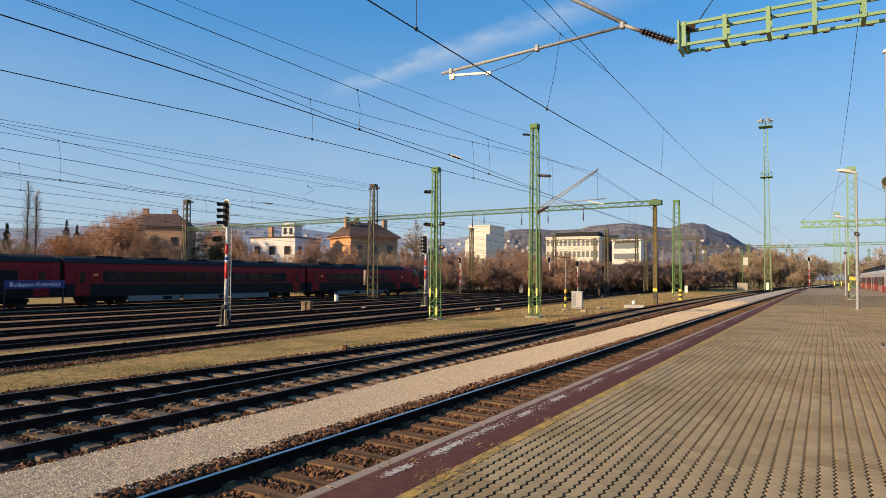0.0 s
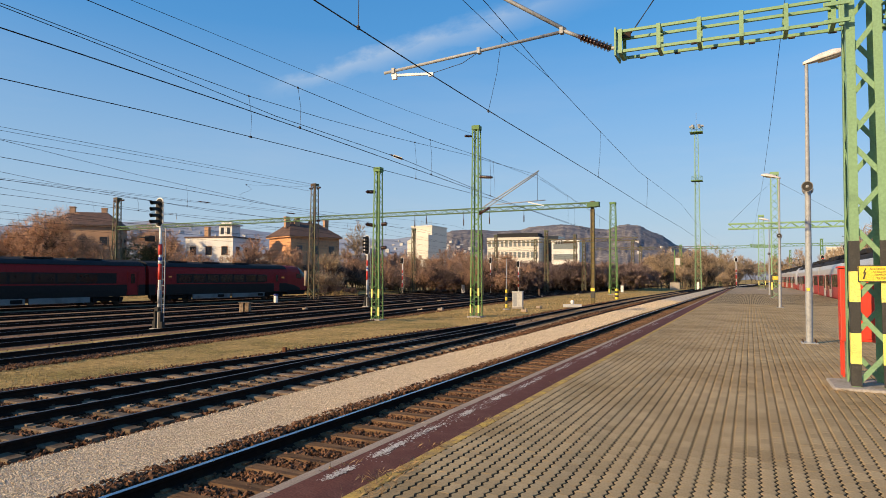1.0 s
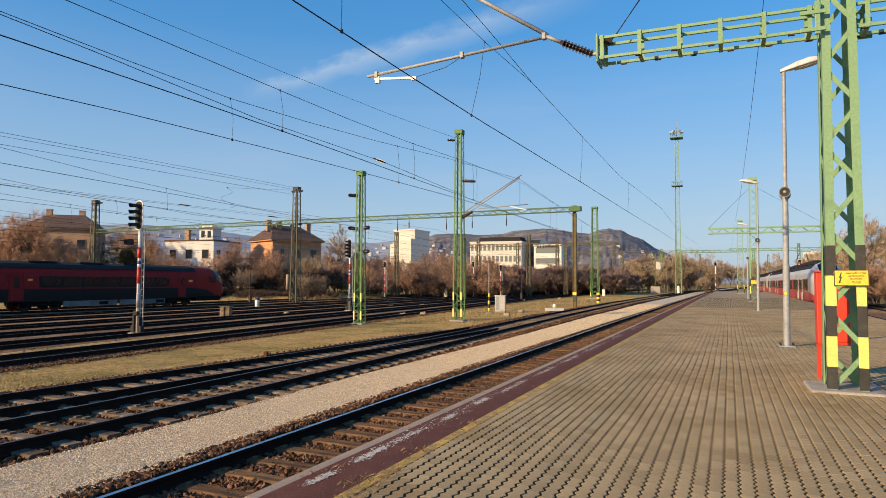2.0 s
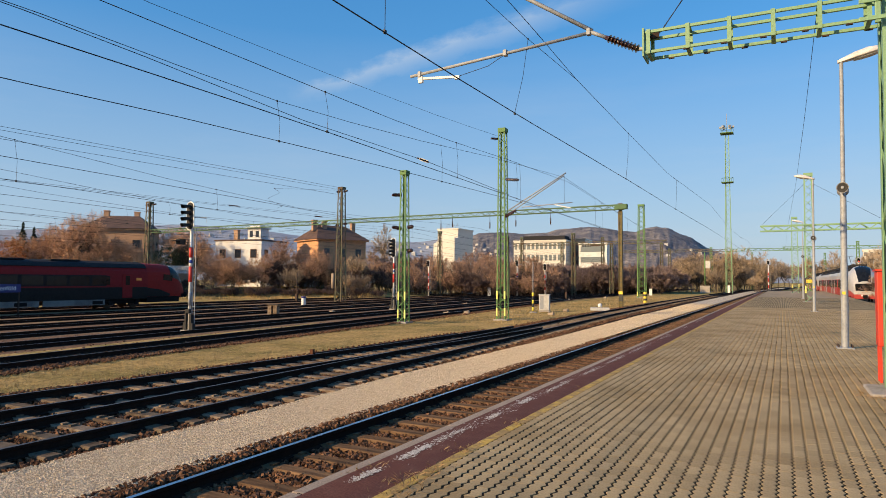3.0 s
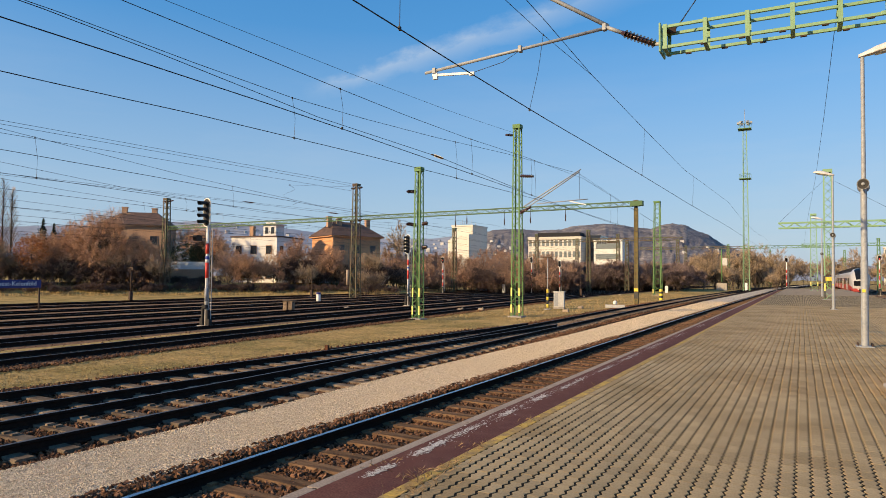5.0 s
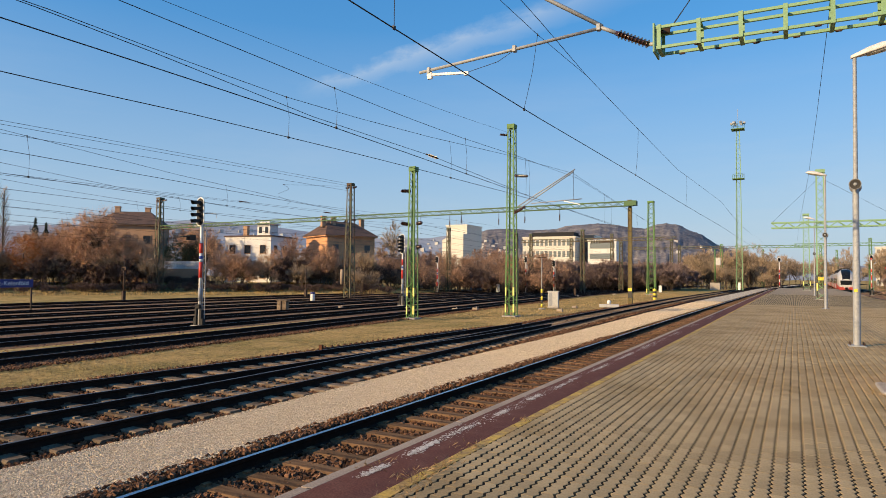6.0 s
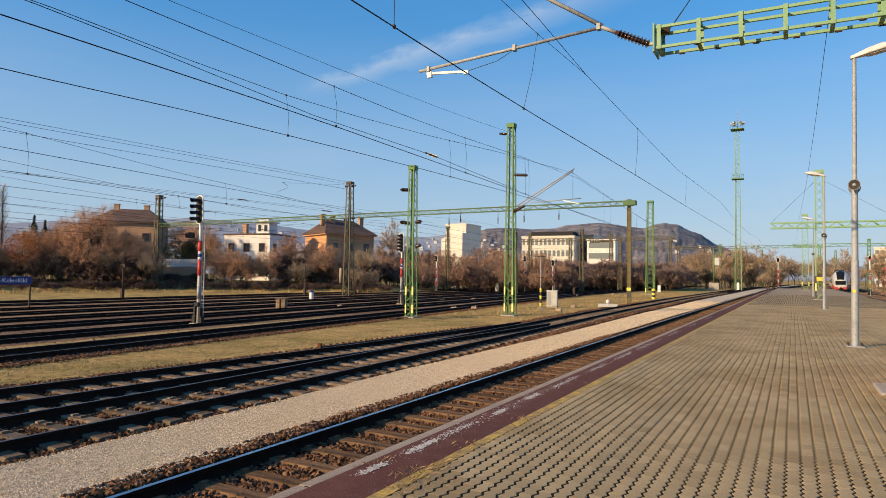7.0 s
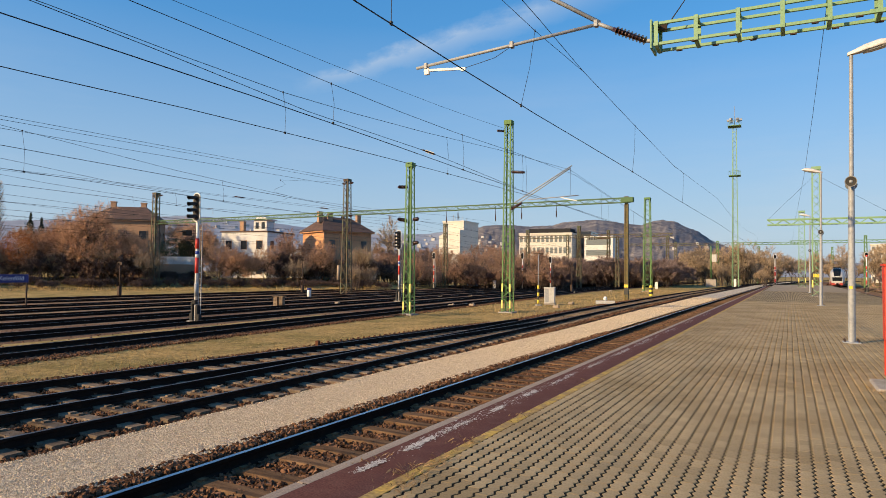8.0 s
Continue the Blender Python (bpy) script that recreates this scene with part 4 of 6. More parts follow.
# ---- trains ----
def bogie(parent, y, w=2.5):
    b = part("bogie", Geo().box(0, y, 0.55, w * 0.86, 2.6, 0.30).box(w * 0.42, y, 0.62, 0.16, 3.3, 0.28).box(-w * 0.42, y, 0.62, 0.16, 3.3, 0.28), BOGIE, parent, "black bogie frame")
    for dy in (-1.25, 1.25):
        for sx in (-1, 1):
            g = Geo().lathe([(0.0, -0.07), (0.46, -0.07), (0.46, 0.05), (0.40, 0.07), (0.0, 0.07)], 20, (sx * 0.76, y + dy, 0.46), "x")
            part("wheel", g, DARKSTEEL, b)
            part("axle_box", Geo().box(sx * w * 0.5, y + dy, 0.5, 0.14, 0.34, 0.34), BOGIE, b)


# body outline of the express coaches: half width at height over the rail
def section(z):
    return lerp([(0.3, 1.30), (0.8, 1.40), (1.3, 1.43), (2.6, 1.42), (3.2, 1.34), (3.6, 1.18), (3.85, 0.85), (4.0, 0.3), (4.05, 0.0)], z)


def shell(parent, name, mat, zs, y0, y1, inset=0.0, label="", nose=None, cuts=1):
    """A band of the body between heights, along y; nose(y, z) narrows and lowers it."""
    g = Geo()
    rings = []
    n = cuts
    for k in range(n + 1):
        y = y0 + (y1 - y0) * k / n
        ring = [(section(z) - inset, y, z) for z in zs] + [(-(section(z) - inset), y, z) for z in reversed(zs)]
        if nose:
            ring = [nose(*p) for p in ring]
        rings.append(ring)
    g.loft(rings, smooth=False)
    return part(name, g, mat, parent, label)


def express_coach(y0, y1, parent, cab=False):
    """One coach from y0 to y1 as parts of the train."""
    car = part("coach", Geo().box(0, (y0 + y1) / 2, 0.95, 2.3, y1 - y0 - 1.2, 0.3), TRAINGREY, parent, "dark red and anthracite coach")
    end = y1 - 4.4 if cab else y1
    shell(car, "lower_body", TRAINGREY, [0.80, 1.3, 1.82], y0, end)
    shell(car, "side_panel", TRAINRED, [1.82, 2.3, 2.82], y0, end, 0.0)
    for sx in (-1, 1):
        part("window_band", Geo().box(sx * 1.412, (y0 + y1) / 2 - (2.6 if cab else 0), 2.38, 0.03, y1 - y0 - (11.5 if cab else 6.0), 0.92), TRAINGREY, car, "dark window band", bevel=0.01)
    shell(car, "upper_body", TRAINRED, [2.82, 3.2, 3.52], y0, end, 0.0, "dark red upper body")
    shell(car, "roof", ROOFGREY, [3.52, 3.7, 3.85, 4.0, 4.05], y0, end, 0.004, "grey ribbed roof")
    for sx in (-1, 1):
        for k in range(2 if cab else 3):
            a = y0 + 5.2 + k * 5.4
            part("skirt", Geo().box(sx * 1.36, a + 2.6, 0.57, 0.10, 5.1, 0.46), SKIRT, car, "pale grey skirt panel", bevel=0.02)
        for k in range(2):
            part("skirt_hatch", Geo().box(sx * 1.415, y0 + 9.0 + k * 6.1, 0.57, 0.02, 0.9, 0.30), BOGIE, car)
        nwin = 10 if not cab else 7
        for k in range(nwin):
            y = y0 + 3.3 + k * 1.86
            part("window", Geo().box(sx * 1.42, y + 0.9, 2.40, 0.03, 1.6, 0.74), GLASS, car, "dark tinted window", bevel=0.02)
        for y in ((y0 + 1.35,) if cab else (y0 + 1.35, y1 - 1.35)):
            d = part("door", Geo().box(sx * 1.42, y, 1.95, 0.04, 1.0, 2.1), TRAINRED, car, "dark red plug door", bevel=0.03)
            part("door_window", Geo().box(sx * 1.435, y, 2.35, 0.03, 0.42, 0.85), GLASS, d)
            part("door_frame", Geo().box(sx * 1.425, y - 0.56, 1.95, 0.03, 0.05, 2.2).box(sx * 1.425, y + 0.56, 1.95, 0.03, 0.05, 2.2), TRAINORANGE, d)
        part("display", Geo().box(sx * 1.425, y0 + 2.4, 2.55, 0.02, 0.38, 0.14), AMBER, car, "lit amber display")
        part("cantrail", Geo().box(sx * 1.30, (y0 + end) / 2, 3.50, 0.05, end - y0 - 0.3, 0.05), TRAINGREY, car)
    for k in range(3 if cab else 5):
        part("roof_unit", Geo().box(0, y0 + 4 + k * 4.4, 4.03, 1.2, 2.4, 0.12), ROOFGREY, car, bevel=0.03)
    bogie(car, y0 + 3.7)
    bogie(car, y1 - (6.6 if cab else 3.7))
    if not cab:
        part("gangway", Geo().box(0, y1 + 0.2, 2.2, 1.9, 0.42, 2.7), HOOD, car, "black gangway bellows")
        return
    # the cab: rounded, falling nose
    def nose(x, y, z):
        k = max(0.0, (y - end) / 4.4)
        low = 3.95 - 0.25 * k ** 2 - 2.1 * k ** 7
        zz = 0.75 + (z - 0.75) * (low - 0.75) / 3.2 if z > 0.75 else z
        return (x * (1 - 0.10 * k ** 2 - 0.30 * k ** 6), y, zz)
    shell(car, "nose_skirt", BOGIE, [0.45, 0.80, 0.97], end, y1 - 0.7, 0.03, "black nose skirt", nose, 8)
    shell(car, "nose_lower", TRAINORANGE, [0.97, 1.1, 1.25], end, y1 - 0.05, 0.002, "red nose apron", nose, 8)
    for sx in (-1, 1):
        part("swoosh", Geo().loft([[(sx * 1.432, end - 0.5, 0.98), (sx * 1.432, end - 0.5, 1.80)], [(sx * 1.43, end + 1.2, 0.98), (sx * 1.43, end + 1.2, 1.62)], [(sx * 1.405, end + 2.4, 0.99), (sx * 1.405, end + 2.4, 1.2)]], closed=False, caps=False), TRAINGREY, car, "anthracite wedge")
    shell(car, "nose_shell", TRAINORANGE, [1.25, 1.6, 2.0, 2.4, 2.82, 3.2, 3.52, 3.7, 3.85, 3.95], end, y1, 0.0, "rounded bright red cab nose", nose, 14)
    g = Geo()
    rings = []
    for k in range(7):
        y = y1 - 1.95 + k * 0.28
        ring = [nose(section(z) + 0.012 if z < 3.8 else section(z) * 1.0, y, z + 0.03) for z in (2.75, 3.2, 3.52, 3.7, 3.85, 3.95)]
        rings.append(ring + [(-a, b, c) for a, b, c in reversed(ring)])
    g.loft(rings, closed=False, caps=False)
    part("windscreen", g, GLASS, car, "black wraparound windscreen")
    for sx in (-1, 1):
        part("cab_window", Geo().bar((sx * 1.405, y1 - 2.75, 2.72), (sx * 1.375, y1 - 1.75, 2.62), 0.03, 0.55), GLASS, car)
        d = part("door", Geo().box(sx * 1.425, end - 2.0, 1.95, 0.04, 0.95, 2.1), TRAINRED, car, "dark red cab-end door", bevel=0.03)
        part("door_window", Geo().box(sx * 1.44, end - 2.0, 2.4, 0.03, 0.4, 0.8), GLASS, d)
        part("display", Geo().box(sx * 1.435, end - 0.9, 2.5, 0.02, 0.5, 0.2), AMBER, car, "lit amber display")
        part("buffer", Geo().lathe([(0.0, 0.0), (0.09, 0.0), (0.09, 0.45), (0.24, 0.46), (0.24, 0.52), (0, 0.53)], 14, (sx * 0.88, y1 - 0.35, 1.05), "y"), BOGIE, car, "black buffer")
        part("headlight", Geo().lathe([(0.0, 0.0), (0.12, 0.0), (0.10, 0.05), (0, 0.06)], 12, (sx * 0.75, y1 - 0.12, 1.42), "y"), LAMPGLASS, car)
    part("coupler", Geo().box(0, y1 - 0.1, 0.95, 0.3, 0.7, 0.3).box(0, y1 - 0.35, 1.0, 2.3, 0.2, 0.36), BOGIE, car)


express = thing("express_train", "dark red and anthracite express train with a rounded cab nose", "train", pose(-51.75, 78.9, rail_z(-51.75)))
CAR, CAB = 26.6, 24.2
express_coach(-CAB, 0.0, express, True)
for k in range(1, 5):
    express_coach(-CAB - CAR * k - 0.4 * k, -CAB - CAR * (k - 1) - 0.4 * k, express)


def local_section(z):
    return lerp([(0.3, 1.30), (0.6, 1.40), (2.6, 1.42), (3.1, 1.34), (3.5, 1.15), (3.9, 0.8), (4.1, 0.3), (4.15, 0.0)], z)


def local_shell(parent, name, mat, zs, y0, y1, label="", nose=None, cuts=1, inset=0.0):
    g = Geo()
    rings = []
    for k in range(cuts + 1):
        y = y0 + (y1 - y0) * k / cuts
        ring = [(local_section(z) - inset, y, z) for z in zs] + [(-(local_section(z) - inset), y, z) for z in reversed(zs)]
        rings.append([nose(*p) for p in ring] if nose else ring)
    g.loft(rings)
    return part(name, g, mat, parent, label)


def local_unit(parent, y0):
    """A four-car red and silver multiple unit, its tail at y0, its cabs at both ends."""
    length, cars = 74.0, 4
    for c in range(cars):
        a, b = y0 + c * length / cars, y0 + (c + 1) * length / cars
        lo, hi = a + (3.2 if c == 0 else 0.25), b - (3.2 if c == cars - 1 else 0.25)
        car = part("car", Geo().box(0, (a + b) / 2, 0.7, 2.2, hi - lo, 0.3), BOGIE, parent, "red and silver car")
        local_shell(car, "lower_body", LOCALRED, [0.35, 0.6, 1.45], lo, hi)
        local_shell(car, "window_band", LOCALRED, [1.45, 2.0, 2.6], lo, hi, inset=0.003)
        local_shell(car, "upper_body", SILVER, [2.6, 3.1, 3.5], lo, hi, "silver upper body")
        local_shell(car, "roof", ROOFGREY, [3.5, 3.9, 4.1, 4.15], lo, hi, "grey roof", inset=0.003)
        for sx in (-1, 1):
            for k in range(7):
                y = lo + 1.6 + k * (hi - lo - 3.2) / 6
                if k in (2, 4):
                    d = part("door", Geo().box(sx * 1.425, y, 1.6, 0.04, 1.35, 2.1), SILVER, car, "pale double door", bevel=0.02)
                    part("door_window", Geo().box(sx * 1.44, y - 0.33, 1.9, 0.03, 0.45, 1.2).box(sx * 1.44, y + 0.33, 1.9, 0.03, 0.45, 1.2), GLASS, d)
                else:
                    part("window", Geo().box(sx * 1.42, y, 2.02, 0.03, 2.15, 1.05), GLASS, car, "dark window", bevel=0.02)
        for k in range(3):
            part("roof_unit", Geo().box(0, lo + 3 + k * 5, 4.15, 1.5, 3.0, 0.35), ROOFGREY, car, bevel=0.05)
        if c < cars - 1:
            part("gangway", Geo().box(0, b, 2.0, 2.2, 0.55, 2.9), HOOD, car, "black gangway bellows")
        bogie(car, a + (2.6 if c == 0 else 0.0))
        for end, s, on in ((lo, -1, c == 0), (hi, 1, c == cars - 1)):
            if not on:
                continue
            def nose(x, y, z, end=end, s=s):
                k = abs(y - end) / 3.2
                top = 4.12 - 1.9 * k ** 2.6
                return (x * (1 - 0.28 * k ** 2.4), y, 0.35 + (z - 0.35) * (top - 0.35) / 3.77)
            tip = end + s * 3.2
            n = part("cab", Geo().box(0, end, 0.55, 2.2, 0.4, 0.4), BOGIE, car, "rounded silver cab with a black windscreen")
            local_shell(n, "nose_lower", LOCALRED, [0.35, 0.6, 1.0, 1.35], end, tip, "red bumper", nose, 8)
            local_shell(n, "nose_shell", SILVER, [1.35, 1.7, 2.0, 2.6, 3.1, 3.5, 3.9, 4.1], end, tip, "silver nose", nose, 10)
            g = Geo()
            rings = []
            for k in range(6):
                y = end + s * (1.0 + k * 0.43)
                ring = [nose(local_section(z) * 0.93, y, z + 0.06) for z in (2.55, 3.0, 3.5, 3.9, 4.1)]
                rings.append(ring + [(-p, q, r) for p, q, r in reversed(ring)])
            g.loft(rings, closed=False, caps=False)
            g.loft([[(-0.86, tip + s * 0.02, 1.25), (0.86, tip + s * 0.02, 1.25)], [(-0.92, tip + s * 0.012, 2.05), (0.92, tip + s * 0.012, 2.05)]], closed=False, caps=False)
            part("windscreen", g, GLASS, n, "large black windscreen")
            for sx in (-1, 1):
                part("headlight", Geo().lathe([(0, 0), (0.13, 0.0), (0.11, s * 0.05), (0, s * 0.06)], 12, (sx * 0.72, tip + s * 0.01, 0.98), "y"), LAMPGLASS, n)
            part("number_bar", Geo().box(0, tip + s * 0.03, 0.72, 0.75, 0.02, 0.16), WHITE, n)
            part("coupler", Geo().box(0, tip + s * 0.15, 0.62, 0.42, 0.6, 0.34), BOGIE, n)
    pan = part("pantograph", Geo().bar((-0.6, y0 + 22, 4.3), (-0.6, y0 + 23.2, 5.0), 0.05, 0.05).bar((0.6, y0 + 22, 4.3), (0.6, y0 + 23.2, 5.0), 0.05, 0.05)
               .bar((-0.6, y0 + 23.2, 5.0), (-0.3, y0 + 22.0, 5.85), 0.05, 0.05).bar((0.6, y0 + 23.2, 5.0), (0.3, y0 + 22.0, 5.85), 0.05, 0.05)
               .bar((-0.8, y0 + 22.0, 5.88), (0.8, y0 + 22.0, 5.88), 0.12, 0.05), DARKSTEEL, parent, "raised pantograph")
    return pan


local = thing("local_train", "red and silver multiple unit train with a black windscreen", "train", pose(8.0, 22.5, -0.6))
local_unit(local, 0.0)
local_unit(local, 74.6)


# ---- signals, lamps, signs ----
def signal(x, y, height, lamps=4, turn=0.0, lit=None, label="colour-light signal with black hoods on a red and white banded post", ladder=True, z=None, bands=True, box=True):
    z = ground_z(x) if z is None else z
    s = thing("railway_signal", label, "signal", pose(x, y, z, 0, 0, turn), group="signals of the yard")
    part("post", Geo().tube((0, 0, 0), (0, 0, height - 0.2), 0.075, 0.06, 10), GALV if not bands else WHITE, s)
    if bands:
        h = height
        for a, b, m, nm in ((0.57, 0.65, SIGRED, "red band"), (0.50, 0.525, WHITE, "white band"), (0.525, 0.55, material("blue_band", (0.03, 0.07, 0.35), 0.5), "blue band"), (0.38, 0.50, SIGRED, "red band"), (0.20, 0.30, SIGRED if lamps < 4 else GALV, "band")):
            part("band", Geo().tube((0, 0, a * h), (0, 0, b * h), 0.085, n=12), m, s, nm)
    hh = lamps * 0.30 + 0.16
    top = height
    # white-rimmed shield with rounded ends
    def oval(w, hgt, y, zc):
        pts = []
        for k in range(16):
            a = k * math.tau / 16
            pts.append((w / 2 * math.cos(a), y, zc + (hgt / 2 - w / 2) * (1 if math.sin(a) > 0 else -1) + w / 2 * math.sin(a)))
        return pts
    zc = top - hh / 2
    part("shield_rim", Geo().loft([oval(0.52, hh + 0.06, -0.10, zc), oval(0.52, hh + 0.06, -0.07, zc)]), WHITE, s, "white shield rim")
    head = part("shield", Geo().loft([oval(0.42, hh - 0.04, -0.125, zc), oval(0.42, hh - 0.04, -0.02, zc)]), HOOD, s, "black signal shield")
    for k in range(lamps):
        zl = top - 0.25 - k * 0.30
        g = Geo()
        n = 12
        rim = [[(0.115 * math.cos(a), -0.125, zl + 0.115 * math.sin(a)) for a in [math.pi * (-0.1 + 1.2 * i / n) for i in range(n + 1)]],
               [(0.13 * math.cos(a), -0.125 - 0.40 - 0.1 * math.sin(a), zl + 0.13 * math.sin(a) - 0.05) for a in [math.pi * (-0.1 + 1.2 * i / n) for i in range(n + 1)]]]
        g.loft(rim, closed=False, caps=False)
        part("hood", g, HOOD, head)
        part("lens", Geo().lathe([(0.0, -0.145), (0.09, -0.135), (0.10, -0.12)], 12, (0, 0, zl), "y"), REDLENS if lit == k else GLASS, head)
    if ladder:
        g = Geo()
        for sx in (0.10, 0.27):
            g.bar((sx, 0.06, 0.1), (sx, 0.06, height - 1.3), 0.025, 0.035)
        for k in range(int((height - 1.5) / 0.3)):
            g.bar((0.10, 0.06, 0.3 + k * 0.3), (0.27, 0.06, 0.3 + k * 0.3), 0.02, 0.02, up=(0, 1, 0))
        part("ladder", g, GALV, s, "grey steel ladder")
        part("ladder_bracket", Geo().path([(0.0, 0.1, height - 0.75), (0.8, 0.2, height - 0.75), (0.8, 0.2, height - 1.0)], 0.015, 5), GALV, s)
    if box:
        g = Geo().box(-0.11, -0.05, 0.46, 0.12, 0.22, 0.92).box(-0.24, -0.02, 0.22, 0.16, 0.2, 0.44).box(0.15, 0.0, 0.42, 0.14, 0.2, 0.84).box(0.27, 0.0, 0.2, 0.12, 0.2, 0.4).box(0.0, -0.08, 0.98, 0.22, 0.2, 0.2, 0.3)
        part("relay_box", g, HOOD, s, "dark rusty relay boxes", bevel=0.03)
    part("footing", Geo().box(0, 0, 0.02, 0.6, 0.6, 0.14), CONCRETE, s, bevel=0.02)
    return s


main_sig = signal(-25.3, 21.7, 6.25, 4)
side = part("side_lamp", Geo().box(-0.25, -0.1, 4.3, 0.5, 0.03, 0.03).box(-0.42, -0.25, 4.32, 0.26, 0.35, 0.26).bar((-0.42, -0.4, 4.38), (-0.5, -0.75, 4.34), 0.3, 0.05), HOOD, main_sig, "small hooded side lamp")
signal(-29.9, 47.3, 6.2, 5)
signal(-51.4, 92.0, 6.0, 3, lit=1)
signal(-40.4, 103.5, 6.2, 3)
signal(-41.3, 121.0, 5.6, 3, box=False)
signal(-34.3, 100.3, 5.4, 3, box=False)
signal(-2.3, 128.0, 6.2, 2, lit=None, z=-0.8, label="two-lamp signal on a red and white post beyond the platform end")
signal(10.4, 118.0, 6.2, 2, lit=1, z=-0.8, label="signal showing red on a red and white post beside the track")


def street_lamp(x, y, height, label, side=1):
    s = thing("platform_lamp", label, "street lamp", pose(x, y, 0.0, 0, 0.5), group="platform lamps")
    part("pole", Geo().lathe([(0.078, 0), (0.078, 2.0), (0.07, 2.06), (0.066, height * 0.57), (0.05, height * 0.58), (0.042, height - 0.1), (0.042, height)], 16), GALV, s)
    part("base_plate", Geo().box(0, 0, 0.015, 0.36, 0.36, 0.03), GALV, s, bevel=0.005)
    for sx in (-1, 1):
        for sy in (-1, 1):
            part("bolt", Geo().lathe([(0.018, 0.0), (0.018, 0.075), (0.0, 0.08)], 6, (sx * 0.14, sy * 0.14, 0.02)), DARKSTEEL, s)
    g = Geo()
    rings = []
    for k, (dx, w, h) in enumerate(((-0.08, 0.10, 0.07), (0.06, 0.15, 0.10), (0.28, 0.26, 0.15), (0.55, 0.32, 0.17), (0.75, 0.28, 0.13), (0.90, 0.12, 0.05))):
        zc = height + 0.02 + dx * 0.22
        rings.append([(side * dx, w / 2 * math.cos(a), zc + h * max(-0.12, math.sin(a))) for a in [i * math.tau / 14 for i in range(14)]])
    head = part("lamp_head", g.loft(rings, smooth=True), material("lamp_head_white", (0.66, 0.63, 0.60), 0.5), s, "pale shell lamp head")
    part("lens", Geo().loft([[(side * dx, w / 2 * math.cos(a), height + 0.02 + dx * 0.22 - 0.045 - 0.03 * b * math.sin(math.pi * i / 8)) for i in range(9) for a in [math.pi * i / 8]] for dx, w, b in ((0.25, 0.20, 0.2), (0.42, 0.25, 1.0), (0.62, 0.25, 1.0), (0.78, 0.18, 0.2))], closed=False, caps=False), LAMPGLASS, head)
    sp = part("loudspeaker", Geo().lathe([(0.04, 0.14), (0.055, 0.02), (0.08, -0.05), (0.122, -0.14), (0.13, -0.14), (0.118, -0.125), (0.03, 0.0), (0.0, 0.0)], 20, (0, 0, 0), "y"), material("grey_horn", (0.26, 0.26, 0.26), 0.5, 0.2), s, "grey horn loudspeaker")
    sp.matrix_basis = pose(0.0, -0.18, height * 0.55 + 0.02, 0, 0, -14)
    # added black disc across the mouth paints the shade inside the horn
    mouth = part("horn_mouth_shade", Geo().lathe([(0.0, -0.118), (0.112, -0.128)], 16, (0, 0, 0), "y"), HOOD, sp)
    part("driver", Geo().lathe([(0.0, -0.15), (0.035, -0.145), (0.04, -0.12)], 12, (0, 0, 0), "y"), GALV, sp)
    sp2 = part("loudspeaker", sp.data, GALV, s, "grey horn loudspeaker")
    sp2.matrix_basis = pose(0.0, 0.24, height * 0.55 + 0.02, 0, 0, 170)
    part("clamp", Geo().box(0, 0.02, height * 0.55 + 0.02, 0.16, 0.26, 0.06), DARKSTEEL, s)
    part("sticker", Geo().box(-0.02, -0.079, 1.32, 0.07, 0.006, 0.07), YELLOW, s, "small yellow sticker")
    return s


street_lamp(1.28, 18.08, 6.9, "galvanised platform lamp post with a horn loudspeaker")
street_lamp(1.46, 40.0, 7.15, "galvanised platform lamp post with a horn loudspeaker", -1)
street_lamp(1.68, 70.7, 7.3, "galvanised platform lamp post with a horn loudspeaker", -1)

# high-voltage warning plate on the platform mast
plate = thing("warning_sign", "yellow high-voltage warning plate with black border on the mast", "sign", pose(1.60, 10.805, 1.65))
part("panel", Geo().box(0, 0, 0, 0.56, 0.012, 0.30), YELLOW, plate)
g = Geo().box(0, -0.004, 0.143, 0.56, 0.008, 0.016).box(0, -0.004, -0.143, 0.56, 0.008, 0.016).box(-0.272, -0.004, 0, 0.016, 0.008, 0.27).box(0.272, -0.004, 0, 0.016, 0.008, 0.27)
part("border", g, BLACK, plate)
FACE = lambda x, z: pose(x, -0.009, z, 90, 0, 0)
for k, (txt, size) in enumerate((("NAGYFESZÜLTSÉG!", 0.038), ("AZ OSZLOPRA", 0.038), ("FELMÁSZNI", 0.038), ("TILOS!", 0.05))):
    lettering(txt, size, BLACK, plate, FACE(0.075, 0.085 - 0.052 * k - (0.012 if k == 3 else 0)))
g = Geo().add([(-0.165, -0.009, 0.10), (-0.20, -0.009, 0.0), (-0.175, -0.009, 0.005), (-0.20, -0.009, -0.075), (-0.21, -0.009, -0.07), (-0.195, -0.009, -0.105), (-0.165, -0.009, -0.08), (-0.178, -0.009, -0.078), (-0.145, -0.009, 0.025), (-0.17, -0.009, 0.02), (-0.15, -0.009, 0.10)], [tuple(range(11))])
part("lightning_bolt", g, BLACK, plate)

far_plate = copy_thing(plate, pose(1.9, 58.78, 1.65))
plate.scale = (0.78, 1, 0.78)

